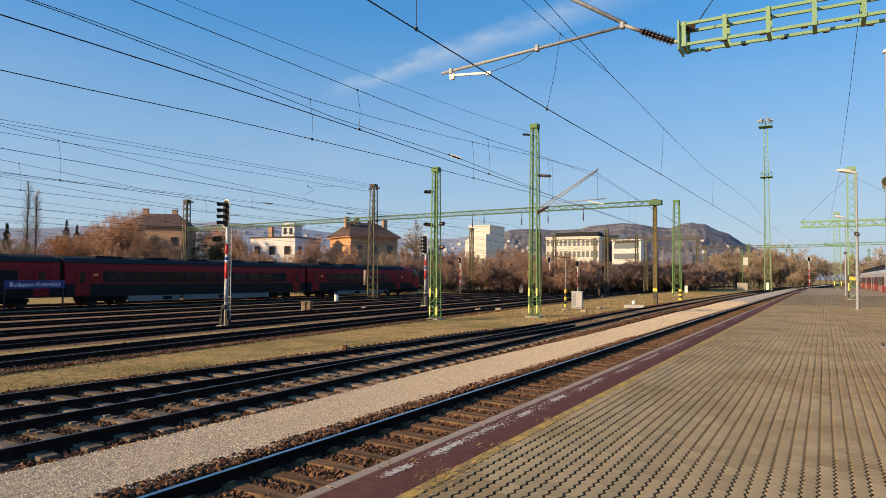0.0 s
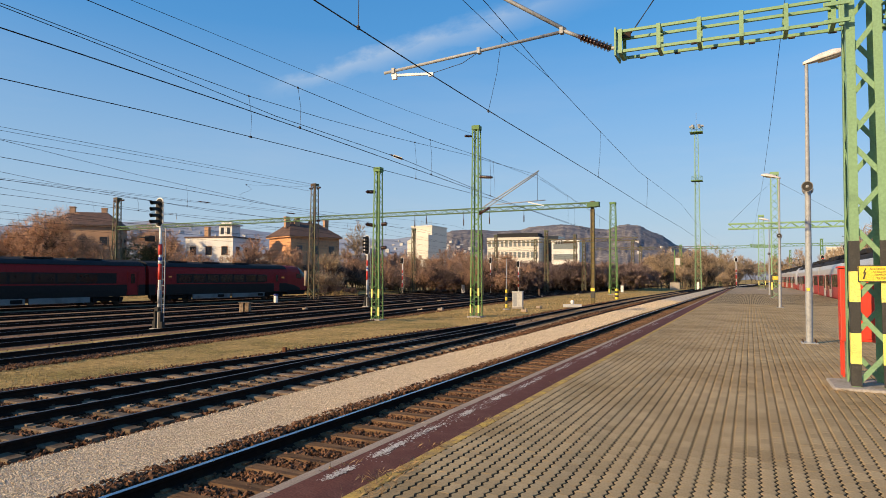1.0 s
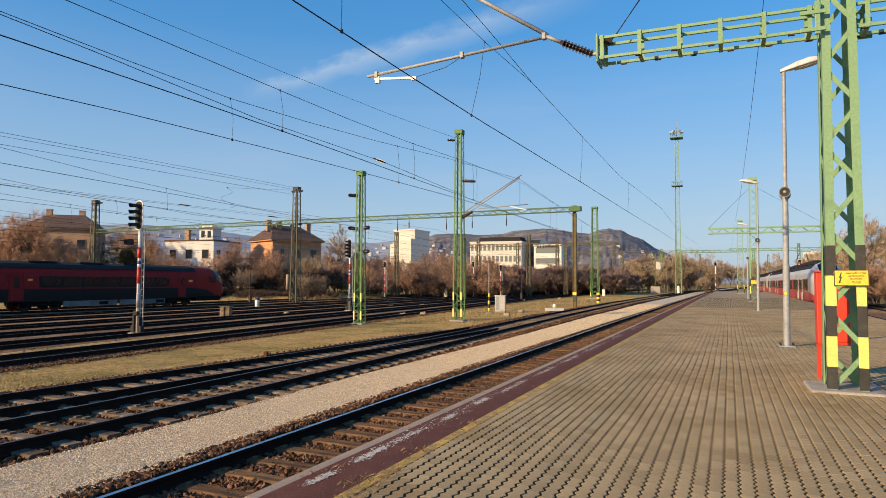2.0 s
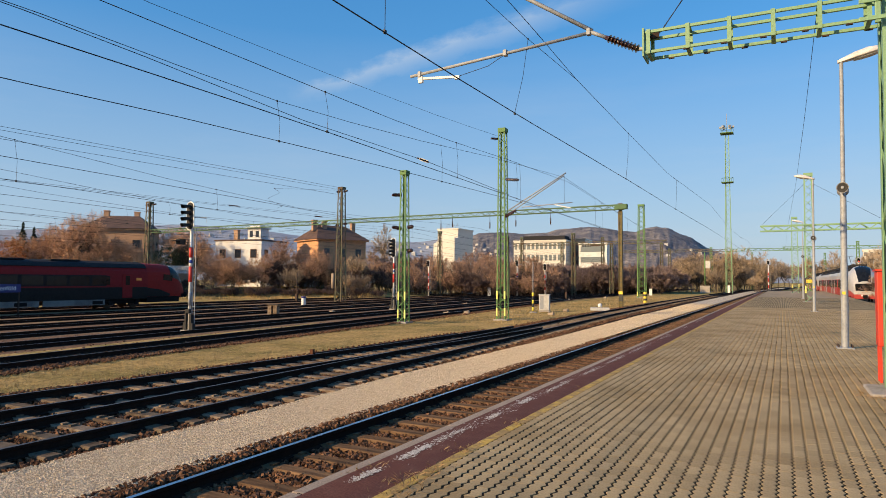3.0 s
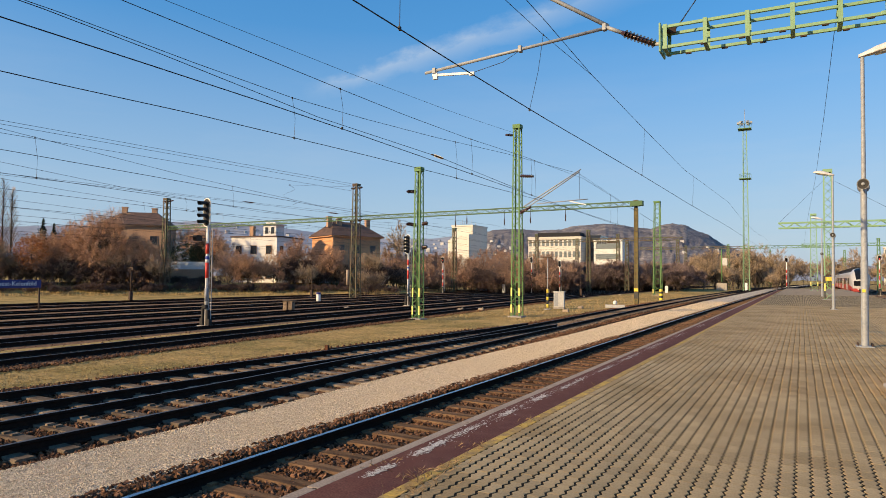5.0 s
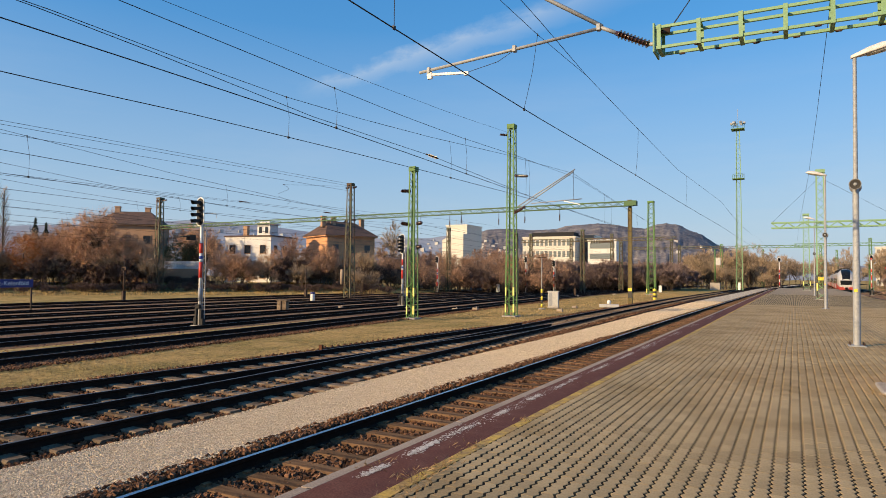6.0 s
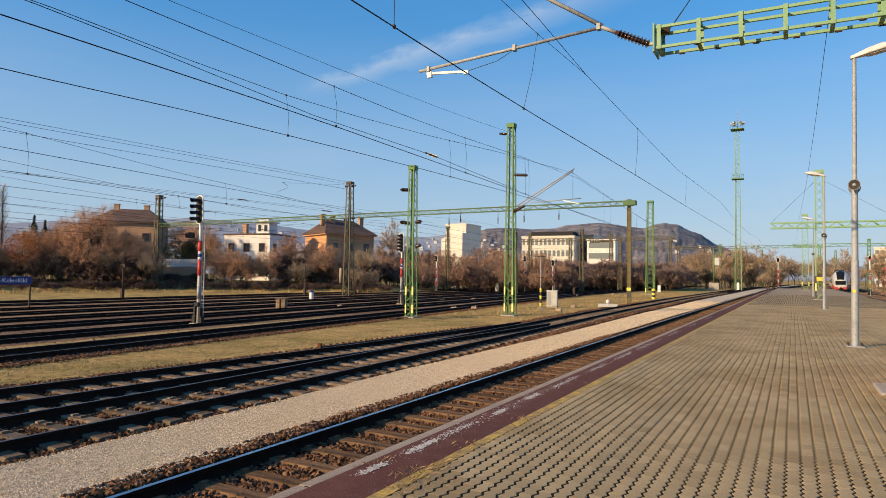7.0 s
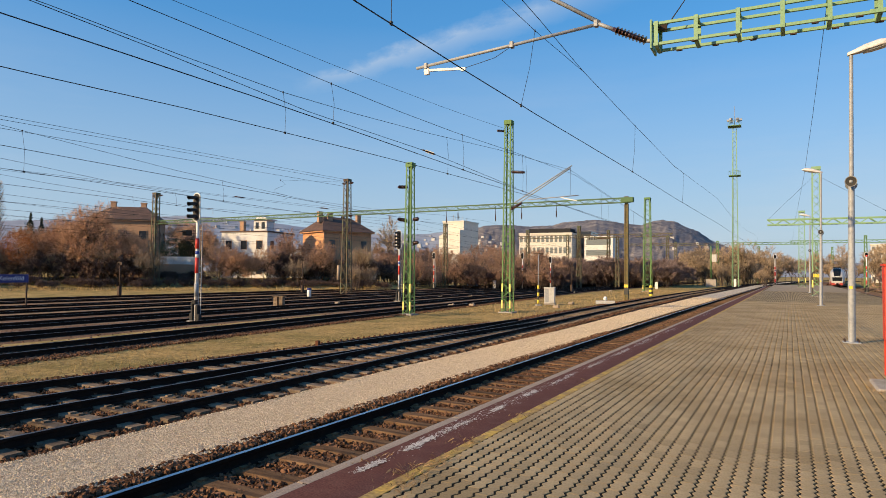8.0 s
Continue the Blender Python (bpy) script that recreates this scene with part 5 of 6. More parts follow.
red = thing("red_cabinet", "bright red steel cabinet on thin legs behind the mast", "cabinet", pose(1.645, 12.3, 0, 0, 0, 0))
part("body", Geo().box(0, 0, 1.16, 0.68, 0.30, 1.18), REDP, red, bevel=0.015)
part("door", Geo().box(0, -0.156, 1.16, 0.60, 0.012, 1.08), REDP, red, bevel=0.004)
part("roof", Geo().box(0, 0, 1.765, 0.72, 0.36, 0.03), REDP, red)
for sx in (-0.31, 0.31):
    for sy in (-0.12, 0.12):
        part("leg", Geo().box(sx, sy, 0.29, 0.035, 0.035, 0.58), REDP, red)

# station name board on two posts
name = thing("station_sign", "dark blue station name board with white letters on two posts", "sign", pose(-48.6, 24.65, ground_z(-48.6), 0, 0, 90))
part("board", Geo().box(0, 0, 1.98, 4.1, 0.05, 0.58), BLUE, name, bevel=0.01)
lettering("Budapest-Kelenföld", 0.44, LETTER, name, pose(0, -0.032, 1.98, 90, 0, 0))
for sx in (-1.98, 1.98):
    part("sign_post", Geo().box(sx, 0.06, 1.12, 0.09, 0.09, 2.25), DARKSTEEL, name)

box = thing("relay_cabinet", "light grey metal relay cabinet on the grass", "cabinet", pose(-17.0, 49.6, ground_z(-17.0), 0, 0, 12))
part("body", Geo().box(0, 0, 0.72, 0.82, 0.62, 1.2), CABINET, box, bevel=0.02)
part("roof", Geo().box(0, 0, 1.345, 0.9, 0.70, 0.05), CABINET, box)
part("plinth", Geo().box(0, 0, 0.06, 0.86, 0.66, 0.14), CONCRETE, box)
part("vent_panel", Geo().box(-0.2, -0.315, 0.72, 0.30, 0.012, 1.05), GALV, box)
part("door", Geo().box(0.2, -0.315, 0.72, 0.38, 0.014, 1.1), CABINET, box, bevel=0.004)
ind = thing("marker_post", "thin white marker post with a black and yellow foot", "post", pose(-17.15, 47.3, ground_z(-17)))
part("pole", Geo().tube((0, 0, 0), (0, 0, 4.0), 0.035), GALV, ind)
part("crossbar", Geo().box(0, 0, 4.0, 0.7, 0.06, 0.06).box(0, 0, 2.4, 0.5, 0.05, 0.05), DARKSTEEL, ind)
for k in range(5):
    part("band", Geo().tube((0, 0, 0.15 + 0.28 * k), (0, 0, 0.43 + 0.28 * k), 0.085, n=12), BLACK if k % 2 else YELLOW, ind)
part("footing", Geo().lathe([(0.3, 0), (0.25, 0.06), (0.1, 0.08)], 12), CONCRETE, ind)


# ---- buildings ----
def wall_windows(parent, w, z0, storeys, hs, cols, face_y, ww=1.1, wh=1.4, frame_mat=None):
    """Framed windows on the face y = face_y of a house."""
    for s in range(storeys):
        for c in range(cols):
            x = -w / 2 + w * (c + 0.5) / cols
            z = z0 + s * hs + hs * 0.55
            fr = part("window", Geo().box(x, face_y - 0.03, z, ww + 0.14, 0.08, wh + 0.14), frame_mat or BRICKWALL, parent, "framed window")
            part("pane", Geo().box(x, face_y - 0.075, z, ww, 0.02, wh), WINDOW, fr)


def house(name, label, x, y, rz, w, d, h, mat, roof=2.5, hip=0.5, storeys=2, cols=4, side_cols=3, chimneys=((0, 0),), z=-0.9, flat=False):
    b = thing(name, label, "house", pose(x, y, z, 0, 0, rz))
    part("wall", Geo().box(0, 0, h / 2, w, d, h), mat, b)
    if flat:
        part("roof", Geo().box(0, 0, h + 0.1, w + 0.3, d + 0.3, 0.2), ROOFTILE, b)
    else:
        g = Geo()
        e = 0.6
        hw, hd, r = w / 2 + e, d / 2 + e, max(0.0, w / 2 - hip * d / 2)
        g.add([(-hw, -hd, h), (hw, -hd, h), (hw, hd, h), (-hw, hd, h), (-r, 0, h + roof), (r, 0, h + roof)], [(0, 1, 5, 4), (1, 2, 5), (2, 3, 4, 5), (3, 0, 4), (3, 2, 1, 0)])
        part("roof", g, ROOFTILE, b, "brown tiled hipped roof")
        part("eave_board", Geo().box(0, 0, h - 0.12, w + 0.9, d + 0.9, 0.2), mat, b)
    wall_windows(b, w, 0.3, storeys, (h - 0.6) / storeys, cols, -d / 2)
    sidep = part("side_wall", Geo().box(w / 2 + 0.02, 0, h / 2, 0.04, d - 0.1, h - 0.3), mat, b)
    for s in range(storeys):
        for c in range(side_cols):
            yy = -d / 2 + d * (c + 0.5) / side_cols
            zz = 0.3 + s * (h - 0.6) / storeys + (h - 0.6) / storeys * 0.55
            fr = part("window", Geo().box(w / 2 + 0.05, yy, zz, 0.08, 1.0, 1.4), WINDOW, sidep)
    for cx, cy in chimneys:
        part("chimney", Geo().box(cx, cy, h + roof * 0.8 + 0.3, 0.8, 0.7, 1.8).box(cx, cy, h + roof * 0.8 + 1.25, 0.95, 0.85, 0.15), BRICKWALL, b)
    return b


house("house", "large brown rendered house behind bare trees with a tiled roof", -98.2, 70.0, 40, 9.6, 8.5, 10.6, BRICKWALL, roof=2.4, chimneys=((-2.5, 0), (2, 1)), cols=3)
house("house", "white flat-roofed villa with a roof tower", -82.6, 84.0, 10, 9.2, 8, 9.0, WHITEWALL, roof=1.2, flat=True, cols=3, chimneys=((-3.9, 1),))
tower = thing("roof_tower", "small white roof room on the villa", "house", pose(-80.6, 83.4, 8.3, 0, 0, 10))
part("wall", Geo().box(0, 0, 1.0, 2.6, 2.4, 2.0), WHITEWALL, tower)
part("roof", Geo().box(0, 0, 2.1, 3.3, 3.1, 0.2).box(0, 0, 2.35, 2.0, 1.9, 0.35), WHITEWALL, tower)
for wx_ in (-0.6, 0.6):
    part("window", Geo().box(wx_, -1.22, 1.05, 0.6, 0.06, 1.1), WINDOW, tower)
house("house", "ochre villa with a brown hipped roof and chimneys", -73.4, 94.6, 66, 9.6, 8.4, 9.6, ORANGEWALL, roof=2.8, cols=3, chimneys=((-4, -1), (-2, -1), (5, 1)))
house("house", "low pale house beside the ochre villa", -73.5, 86.0, 45, 5, 4, 6.0, WHITEWALL, roof=1.0, flat=True, storeys=1, cols=2, chimneys=())


def office(name, label, x, y, z, rz, w, d, h, mat, storeys, cols, win_mat=OFFICEGLASS):
    b = thing(name, label, "office building", pose(x, y, z, 0, 0, rz))
    part("wall", Geo().box(0, 0, h / 2, w, d, h), mat, b)
    part("parapet", Geo().box(0, 0, h + 0.3, w + 0.6, d + 0.6, 0.6), mat, b)
    for s in range(storeys):
        for c in range(cols):
            part("window", Geo().box(-w / 2 + w * (c + 0.5) / cols, -d / 2 - 0.05, h * (s + 0.55) / storeys, w / cols * (0.62 if cols > 1 else 0.86), 0.2, h / storeys * 0.52), win_mat, b)
    return b


office("tower_block", "pale windowless block with a sloped shoulder and roof aerials", -140, 277, -1, 0, 11, 16, 26.5, CREAM, 0, 3)
blk = bpy.data.objects["tower_block"]
part("shoulder", Geo().loft([[(-5.5, -8.2, 0), (5.6, -8.2, 0), (5.6, -8.2, 22.5), (-5.5, -8.2, 19.8)], [(-5.5, -12, 0), (5.6, -12, 0), (5.6, -12, 22.5), (-5.5, -12, 19.8)]]), CREAM, blk, "sloped pale shoulder wing")
for k in range(9):
    part("aerial", Geo().tube((-4 + k * 1.0, -6 + (k % 3) * 2, 27), (-4 + k * 1.0, -6 + (k % 3) * 2, 28.4 + (k % 4) * 0.5), 0.09, n=5), GALV, blk)
b = office("office_building", "cream office building with rows of windows", -101, 293, -1, 4, 25, 14, 21.0, CREAM, 4, 12)
part("attic", Geo().box(1, 2, 22.4, 20, 10, 2.8), ROOFGREY, b, "grey set-back attic storey")
b = office("office_building", "glass-fronted office building with blue-grey panes", -86.5, 305, -1, 4, 8, 16, 22.0, WINDOW, 5, 5, ROOFGREY)
b = office("office_building", "white office building with glass bands and a roof sign", -77.5, 300, -1, 2, 13, 14, 19.5, WHITEWALL, 4, 1)
for k in range(6):
    part("sign_bar", Geo().box(-4.8 + k * 0.75, -7.2, 19.2, 0.45, 0.2, 1.6), BLACK, b, "dark roof sign bar")
part("sign_bar", Geo().box(2.4, -7.2, 19.2, 6.0, 0.2, 1.0), DARKSTEEL, b, "long dark roof sign bar")

# ---- the lattice floodlight tower ----
twr = thing("floodlight_tower", "very tall slender pale green lattice tower with two platforms", "tower", pose(-10.25, 150.6, -0.9))
lattice(twr, (1.35, 1.35), (0.75, 0.75), 0, 35.0, PALEGREEN, 34, leg=0.10, lace=0.055)
for z, w in ((34.6, 2.6), (23.9, 2.3)):
    part("platform", Geo().box(0, 0, z, w, w, 0.12), GREEN, twr)
    for a in range(8):
        px, py = w / 2 * math.cos(a * math.tau / 8), w / 2 * math.sin(a * math.tau / 8)
        part("railing_post", Geo().bar((px, py, z), (px, py, z + 1.0), 0.05, 0.05, up=(1, 0, 0)), GREEN, twr)
    g = Geo().path([(w / 2 * math.cos(a * math.tau / 8), w / 2 * math.sin(a * math.tau / 8), z + 1.0) for a in range(9)], 0.03, 4)
    part("railing", g, GREEN, twr)
for k in range(6):
    a = k * math.tau / 6
    part("floodlight", Geo().box(1.25 * math.cos(a), 1.25 * math.sin(a), 36.0, 0.5, 0.5, 0.4, a), GALV, twr, "grey floodlight")
part("ladder", Geo().box(-0.3, 0, 17, 0.06, 0.06, 34), GREEN, twr)
part("aerial", Geo().tube((0, 0, 35), (0, 0, 39), 0.04), GALV, twr)
part("foot_band", Geo().box(0, -1.08, 0.9, 0.5, 0.03, 1.6), WHITE, twr)

# masts and the small portal on the far platform
YBK = ((0.1, 0.7, BLACK), (0.7, 1.3, PALEYELLOW), (1.3, 1.9, BLACK))
mast("catenary_mast", "light green lattice mast with a cross beam on the platform", 1.9, 59.2, 10.2, (0.72, 0.72), (0.6, 0.6), PALEGREEN, 16, z=0.0, bands=YBK)
xb = thing("cross_beam", "light green box beam with a mast through its middle", "portal beam", pose(1.9, 59.0, 5.95))
truss(xb, -3.5, 5.8, 0.0, 0.5, 0.42, PALEGREEN, 0.6, chord=0.1, lace=0.06)
for sx in (-1, 1):
    part("stay", Geo().tube((sx * (5.2 if sx > 0 else 3.4), 0, 0.3), (sx * 0.2, 0, 3.6), 0.009, n=5), WIRE, xb)
mast("catenary_mast", "light green lattice mast with zigzag lacing at the platform end", 1.55, 105.0, 10.8, (0.95, 0.95), (0.75, 0.75), PALEGREEN, 16, z=0.0, bands=YBK)
random.seed(5)
for x, y, h, lb_ in ((-33.0, 112, 11, 0), (-30.0, 128, 10, 0), (-24.0, 150, 11, 0), (-26, 175, 11, 0), (-16, 175, 11, 1), (-8, 210, 11, 1), (-36, 88, 9, 0), (-34.5, 139, 12, 0), (6, 190, 11, 1), (14, 160, 11, 1), (11, 220, 11, 1), (16.5, 130, 10, 1), (-45, 118, 11, 0), (-47, 150, 12, 0), (-52, 97, 11, 0)):
    mast("catenary_mast", ("light green" if lb_ else "weathered brown-green") + " lattice mast far down the yard", x, y, h, (0.8, 0.8), (0.55, 0.55), GREEN if lb_ else RUSTY, 12, leg=0.13, lace=0.08)
for x0, x1, y, z in ((-47, -18, 118, 8.6), (-36, -12, 160, 8.8), (-12, 6, 160, 8.8), (0, 17, 150, 8.6)):
    t = thing("portal_beam", "far lattice beam across the tracks", "portal beam", pose(0, y, 0))
    truss(t, x0, x1, z, 0.6, 0.5, GREEN if x1 > 0 else RUSTY, 1.2, chord=0.09, lace=0.06)

# ---- hills ----
def slope(table, dist, depth, a, k, base, rough):
    """A point of a ridge: bearing a in degrees, k from its foot (0) to its crest (1)."""
    r = dist - depth * (1 - k)
    top = math.tan(radians(lerp(table, a))) * dist
    nz = noise.fractal(Vector((a * 0.9, k * 3.0, 3.7)), 0.9, 2.1, 6)
    fine = noise.fractal(Vector((a * 7.0, k * 16.0, 1.3)), 0.8, 2.0, 4)
    h = base + (top - base) * (k ** 0.75) * (1 + 0.10 * nz * (1 - k)) + top * rough * fine * (0.25 + 0.75 * (1 - k))
    return (-r * math.sin(radians(a)), r * math.cos(radians(a)), EYE + h)


def hill(name, label, table, dist, mat, depth, base=-2.0, rough=0.02):
    """A ridge whose skyline runs through (bearing in degrees from +y to the left, height in degrees) at a distance."""
    g = Geo()
    n, rows = 220, 26
    a0, a1 = table[0][0], table[-1][0]
    pts = [slope(table, dist, depth, a0 + (a1 - a0) * i / (n - 1), j / (rows - 1), base, rough) for j in range(rows) for i in range(n)]
    g.add(pts, [(j * n + i + 1, j * n + i, (j + 1) * n + i, (j + 1) * n + i + 1) for j in range(rows - 1) for i in range(n - 1)], True)
    return solid(name, g, mat, label, "hill", kind="structure")


RIDGE = [(-12, 0.8), (0, 1.2), (8, 1.6), (16, 2.6), (22, 4.0), (25, 4.1), (30, 3.4), (36, 3.3), (44, 4.2), (50, 4.5), (56, 4.0), (64, 3.4), (75, 3.0)]
CREST = [(1.0, 0.6), (3.0, 1.6), (4.6, 2.38), (5.65, 2.85), (6.7, 3.66), (7.6, 4.0), (8.5, 4.5), (9.5, 4.65), (10.3, 4.55), (11.2, 4.22), (12.6, 4.35), (13.5, 4.55), (15, 4.72), (16.4, 4.62), (17.9, 4.5), (18.6, 4.25), (20.8, 4.15), (22.8, 4.3), (24.8, 4.2), (27, 3.2), (30, 1.6), (32, 0.4)]
# the ridge's pale blue haze is base colour only, nothing fills the air
hill("far_ridge", "low wooded ridge on the horizon with haze in its colour", RIDGE, 2600, FARHILL, 700, rough=0.03)
hill("hill", "brown-grey wooded hill with pale rocky scars", CREST, 1500, HILL, 600, rough=0.035)

# the town's pale houses on the slopes
town = Geo()
town_rng = random.Random(77)
for k in range(170):
    if k < 120:
        a_ = town_rng.uniform(25, 62)
        px, py, pz = slope(RIDGE, 2600, 700, a_, town_rng.uniform(0.15, 0.9), -2.0, 0.03)
        w_ = town_rng.uniform(7, 14)
    else:
        a_ = town_rng.uniform(2, 9) if k % 2 else town_rng.uniform(20, 28)
        px, py, pz = slope(CREST, 1500, 600, a_, town_rng.uniform(0.12, 0.5), -2.0, 0.035)
        w_ = town_rng.uniform(3, 6)
    h_ = w_ * town_rng.uniform(0.5, 0.8)
    town.box(px, py, pz + h_ / 2 - 2, w_, w_ * 0.8, h_ + 4, radians(a_ + town_rng.uniform(-30, 30)))
solid("far_town", town, material("far_pale_wall", (0.50, 0.49, 0.47), 0.9, scale=0.1, amount=0.5), "pale houses of the town on the far slopes", "houses", kind="stuff")


# ---- trees and bushes ----
def bare_tree(seed, height, spread, levels, fork, twig_mat, trunk=0.09, up=0.75, name="tree", label="", twigs=7, tw=0.025, bush=False, kindname="tree"):
    """Trunk with limbs as one part, a crown of fine twigs as another."""
    rnd = random.Random(seed)
    wood, fine = Geo(), Geo()

    def grow(p, d, length, r, level):
        q = p + d * length
        if level < levels - 1:
            wood.tube(p, q, r, r * 0.65, 5 if level < 2 else 3, caps=False)
        else:
            side = d.orthogonal().normalized() * r
            fine.add([p - side, p + side, q], [(0, 1, 2)])
        if level >= levels:
            return
        n = fork if level < levels - 1 else twigs
        for k in range(n):
            a = rnd.uniform(0, math.tau)
            o = d.orthogonal().normalized()
            o = (o * math.cos(a) + d.cross(o) * math.sin(a))
            nd = (d * up + o * rnd.uniform(0.35, spread) + Vector((0, 0, 0.18))).normalized()
            start = p.lerp(q, rnd.uniform(0.45, 1.0)) if level else p.lerp(q, rnd.uniform(0.3, 1.0))
            if level >= levels - 1:
                ln = length * rnd.uniform(0.35, 0.8)
                side = nd.orthogonal().normalized()
                side = (side * math.cos(a * 3) + nd.cross(side) * math.sin(a * 3)) * tw
                fine.add([start - side, start + side, start + nd * ln], [(0, 1, 2)])
            else:
                grow(start, nd, length * rnd.uniform(0.6, 0.85), r * 0.55, level + 1)
    stems = rnd.randint(5, 8) if bush else 1
    for s in range(stems):
        a = rnd.uniform(0, math.tau)
        lean = rnd.uniform(0.15, 0.6) if bush else rnd.uniform(0, 0.06)
        grow(Vector((math.cos(a), math.sin(a), 0)) * (0.3 if bush else 0), Vector((math.cos(a) * lean, math.sin(a) * lean, 1)).normalized(), height * 0.36, trunk, 0)
    t = thing(name, label, kindname)
    part("trunk", wood, BARK, t, "bare trunk and limbs")
    part("crown", fine, twig_mat, t, "leafless twigs")
    return t


def veg_z(x, y):
    """Ground under the plants: the yard's level, or the bank's."""
    d = math.hypot(x, y)
    return max(-1.1, bank_z(d, math.degrees(math.atan2(-x, y)))) if d < 170 else -1.1


def scatter(proto, spots, rng, lo, hi):
    """Move the first, then copy the rest to their places."""
    for i, (x, y) in enumerate(spots):
        s = rng.uniform(lo, hi)
        m = pose(x, y, veg_z(x, y) - 0.1, 0, 0, rng.uniform(0, 360))
        if i == 0:
            proto.matrix_basis = m
            proto.scale = (s, s, s)
        else:
            c = copy_thing(proto, m)
            c.scale = (s * rng.uniform(0.9, 1.15), s * rng.uniform(0.9, 1.1), s * rng.uniform(0.85, 1.1))


rng = random.Random(21)


def far(bearing, dist):
    """A spot by its bearing to the left of the line of the tracks, and its distance."""
    return (-dist * math.sin(radians(bearing)), dist * math.cos(radians(bearing)))


def fan(b0, b1, n, d0, d1):
    return [far(b0 + (b1 - b0) * (k + rng.uniform(0.1, 0.9)) / n, rng.uniform(d0, d1)) for k in range(n)]


mk = lambda seed, mat, label, **k: bare_tree(seed, k.pop("height", 8.0), k.pop("spread", 0.75), k.pop("levels", 5), k.pop("fork", 4), mat, label=label, **k)
brown_a = mk(1, TWIG, "bare brown deciduous tree at the yard's edge", height=9.5, twigs=24, tw=0.011)
brown_b = mk(2, TWIG, "wide bare brown tree at the yard's edge", height=9.5, spread=0.98, up=0.62, twigs=26, tw=0.011)
pale_a = mk(3, TWIGPALE, "pale bare tree lit by low sun", height=9, twigs=18, tw=0.02)
pale_b = mk(4, TWIGPALE, "pale slender bare tree", height=11, spread=0.55, twigs=16, tw=0.02)
bush_a = bare_tree(5, 5.0, 0.9, 4, 4, TWIG, 0.04, label="brown leafless bush beside the tracks", twigs=16, bush=True, name="bush", kindname="bush", tw=0.014, up=0.65)
bush_b = bare_tree(6, 4.4, 1.0, 4, 4, TWIGDARK, 0.04, label="tangled undergrowth bush with shade in its twig colour", twigs=18, bush=True, name="bush", kindname="bush", tw=0.022, up=0.6)
bush_c = bare_tree(8, 5.2, 0.5, 4, 4, TWIGPALE, 0.03, label="pale upright leafless shrub", twigs=14, bush=True, name="bush", kindname="bush", up=0.95, tw=0.012)
scatter(bush_b, fan(66, 53.4, 14, 104, 110) + fan(58, 55.0, 5, 101, 104) + fan(43, 33, 15, 103, 110) + fan(33, 17, 34, 108, 130), rng, 0.85, 1.3)
# the shade over this thicket is put into its twig colour
HEDGE = material("shade_toned_thicket_twigs", (0.25, 0.185, 0.165), 0.95, spots=(0.16, 0.125, 0.115), scale=0.25, amount=0.8, grain=1.5, bump=0, per_object=0.4, spec=0.05)
hedge_bush = bare_tree(16, 7.2, 0.9, 4, 5, HEDGE, 0.05, label="tall leafless thicket bush beyond the tracks with shade in its colour", twigs=24, bush=True, name="bush", kindname="bush", tw=0.026, up=0.65)
scatter(hedge_bush, fan(22, 8.2, 64, 134, 172), rng, 0.8, 1.05)
scatter(bush_a, fan(66, 53.4, 13, 103, 112) + fan(47.5, 45.5, 3, 103, 105) + fan(44, 33, 14, 102, 110) + fan(33, 18, 24, 106, 124) + fan(18, 9, 8, 150, 190), rng, 0.7, 1.3)
scatter(bush_c, fan(66, 53.4, 5, 101, 106) + fan(42, 34, 5, 100, 106) + [far(36.0, 92), far(35.0, 93), far(53.0, 100)] + fan(9.0, 0.8, 30, 160, 220), rng, 0.85, 1.35)
low_scrub = bare_tree(12, 1.7, 1.0, 3, 5, TWIGDARK, 0.02, label="low dry scrub on the bank", twigs=14, bush=True, name="bush", kindname="bush", tw=0.015, up=0.6)
scatter(low_scrub, fan(66, 33, 70, 98.5, 102) + fan(53.2, 48.5, 14, 104.5, 107), rng, 0.6, 1.25)
scatter(brown_a, [far(59.9, 108), far(49.0, 126), far(49.3, 124), far(58.9, 110), far(42.4, 104), far(41.4, 107), far(39.5, 106), far(33, 128)] + fan(33, 18, 20, 118, 142), rng, 0.75, 1.0)
scatter(brown_b, [far(57.6, 106), far(60.4, 106), far(56.4, 107), far(48.9, 125), far(42.6, 108), far(40.2, 110), far(64.5, 108)] + fan(34, 20, 14, 112, 136), rng, 0.75, 1.0)
brown_b.scale = (1.3, 1.3, 1.1)
tan_tree = mk(14, TWIGTAN, "broad bare tan tree with dense fine twigs", height=11.0, spread=1.0, up=0.6, fork=5, twigs=26, tw=0.010)
for k, (b_, d_, k_) in enumerate(((57.0, 104, 1.1), (58.6, 107, 0.9), (55.6, 104, 0.8), (54.6, 103, 0.72), (53.7, 104, 0.66), (45.9, 101, 0.5), (45.0, 102, 0.42), (44.0, 103, 0.55), (48.0, 103, 0.55), (46.8, 104, 0.55), (49.6, 114, 0.95), (50.2, 124, 1.0), (61.0, 110, 0.7))):
    spot = pose(*far(b_, d_), veg_z(*far(b_, d_)) - 0.1, 0, 0, 57 * k)
    tree_k = copy_thing(tan_tree, spot) if k else tan_tree
    tree_k.matrix_basis = spot
    tree_k.scale = (k_ * 1.05, k_ * 1.05, k_)
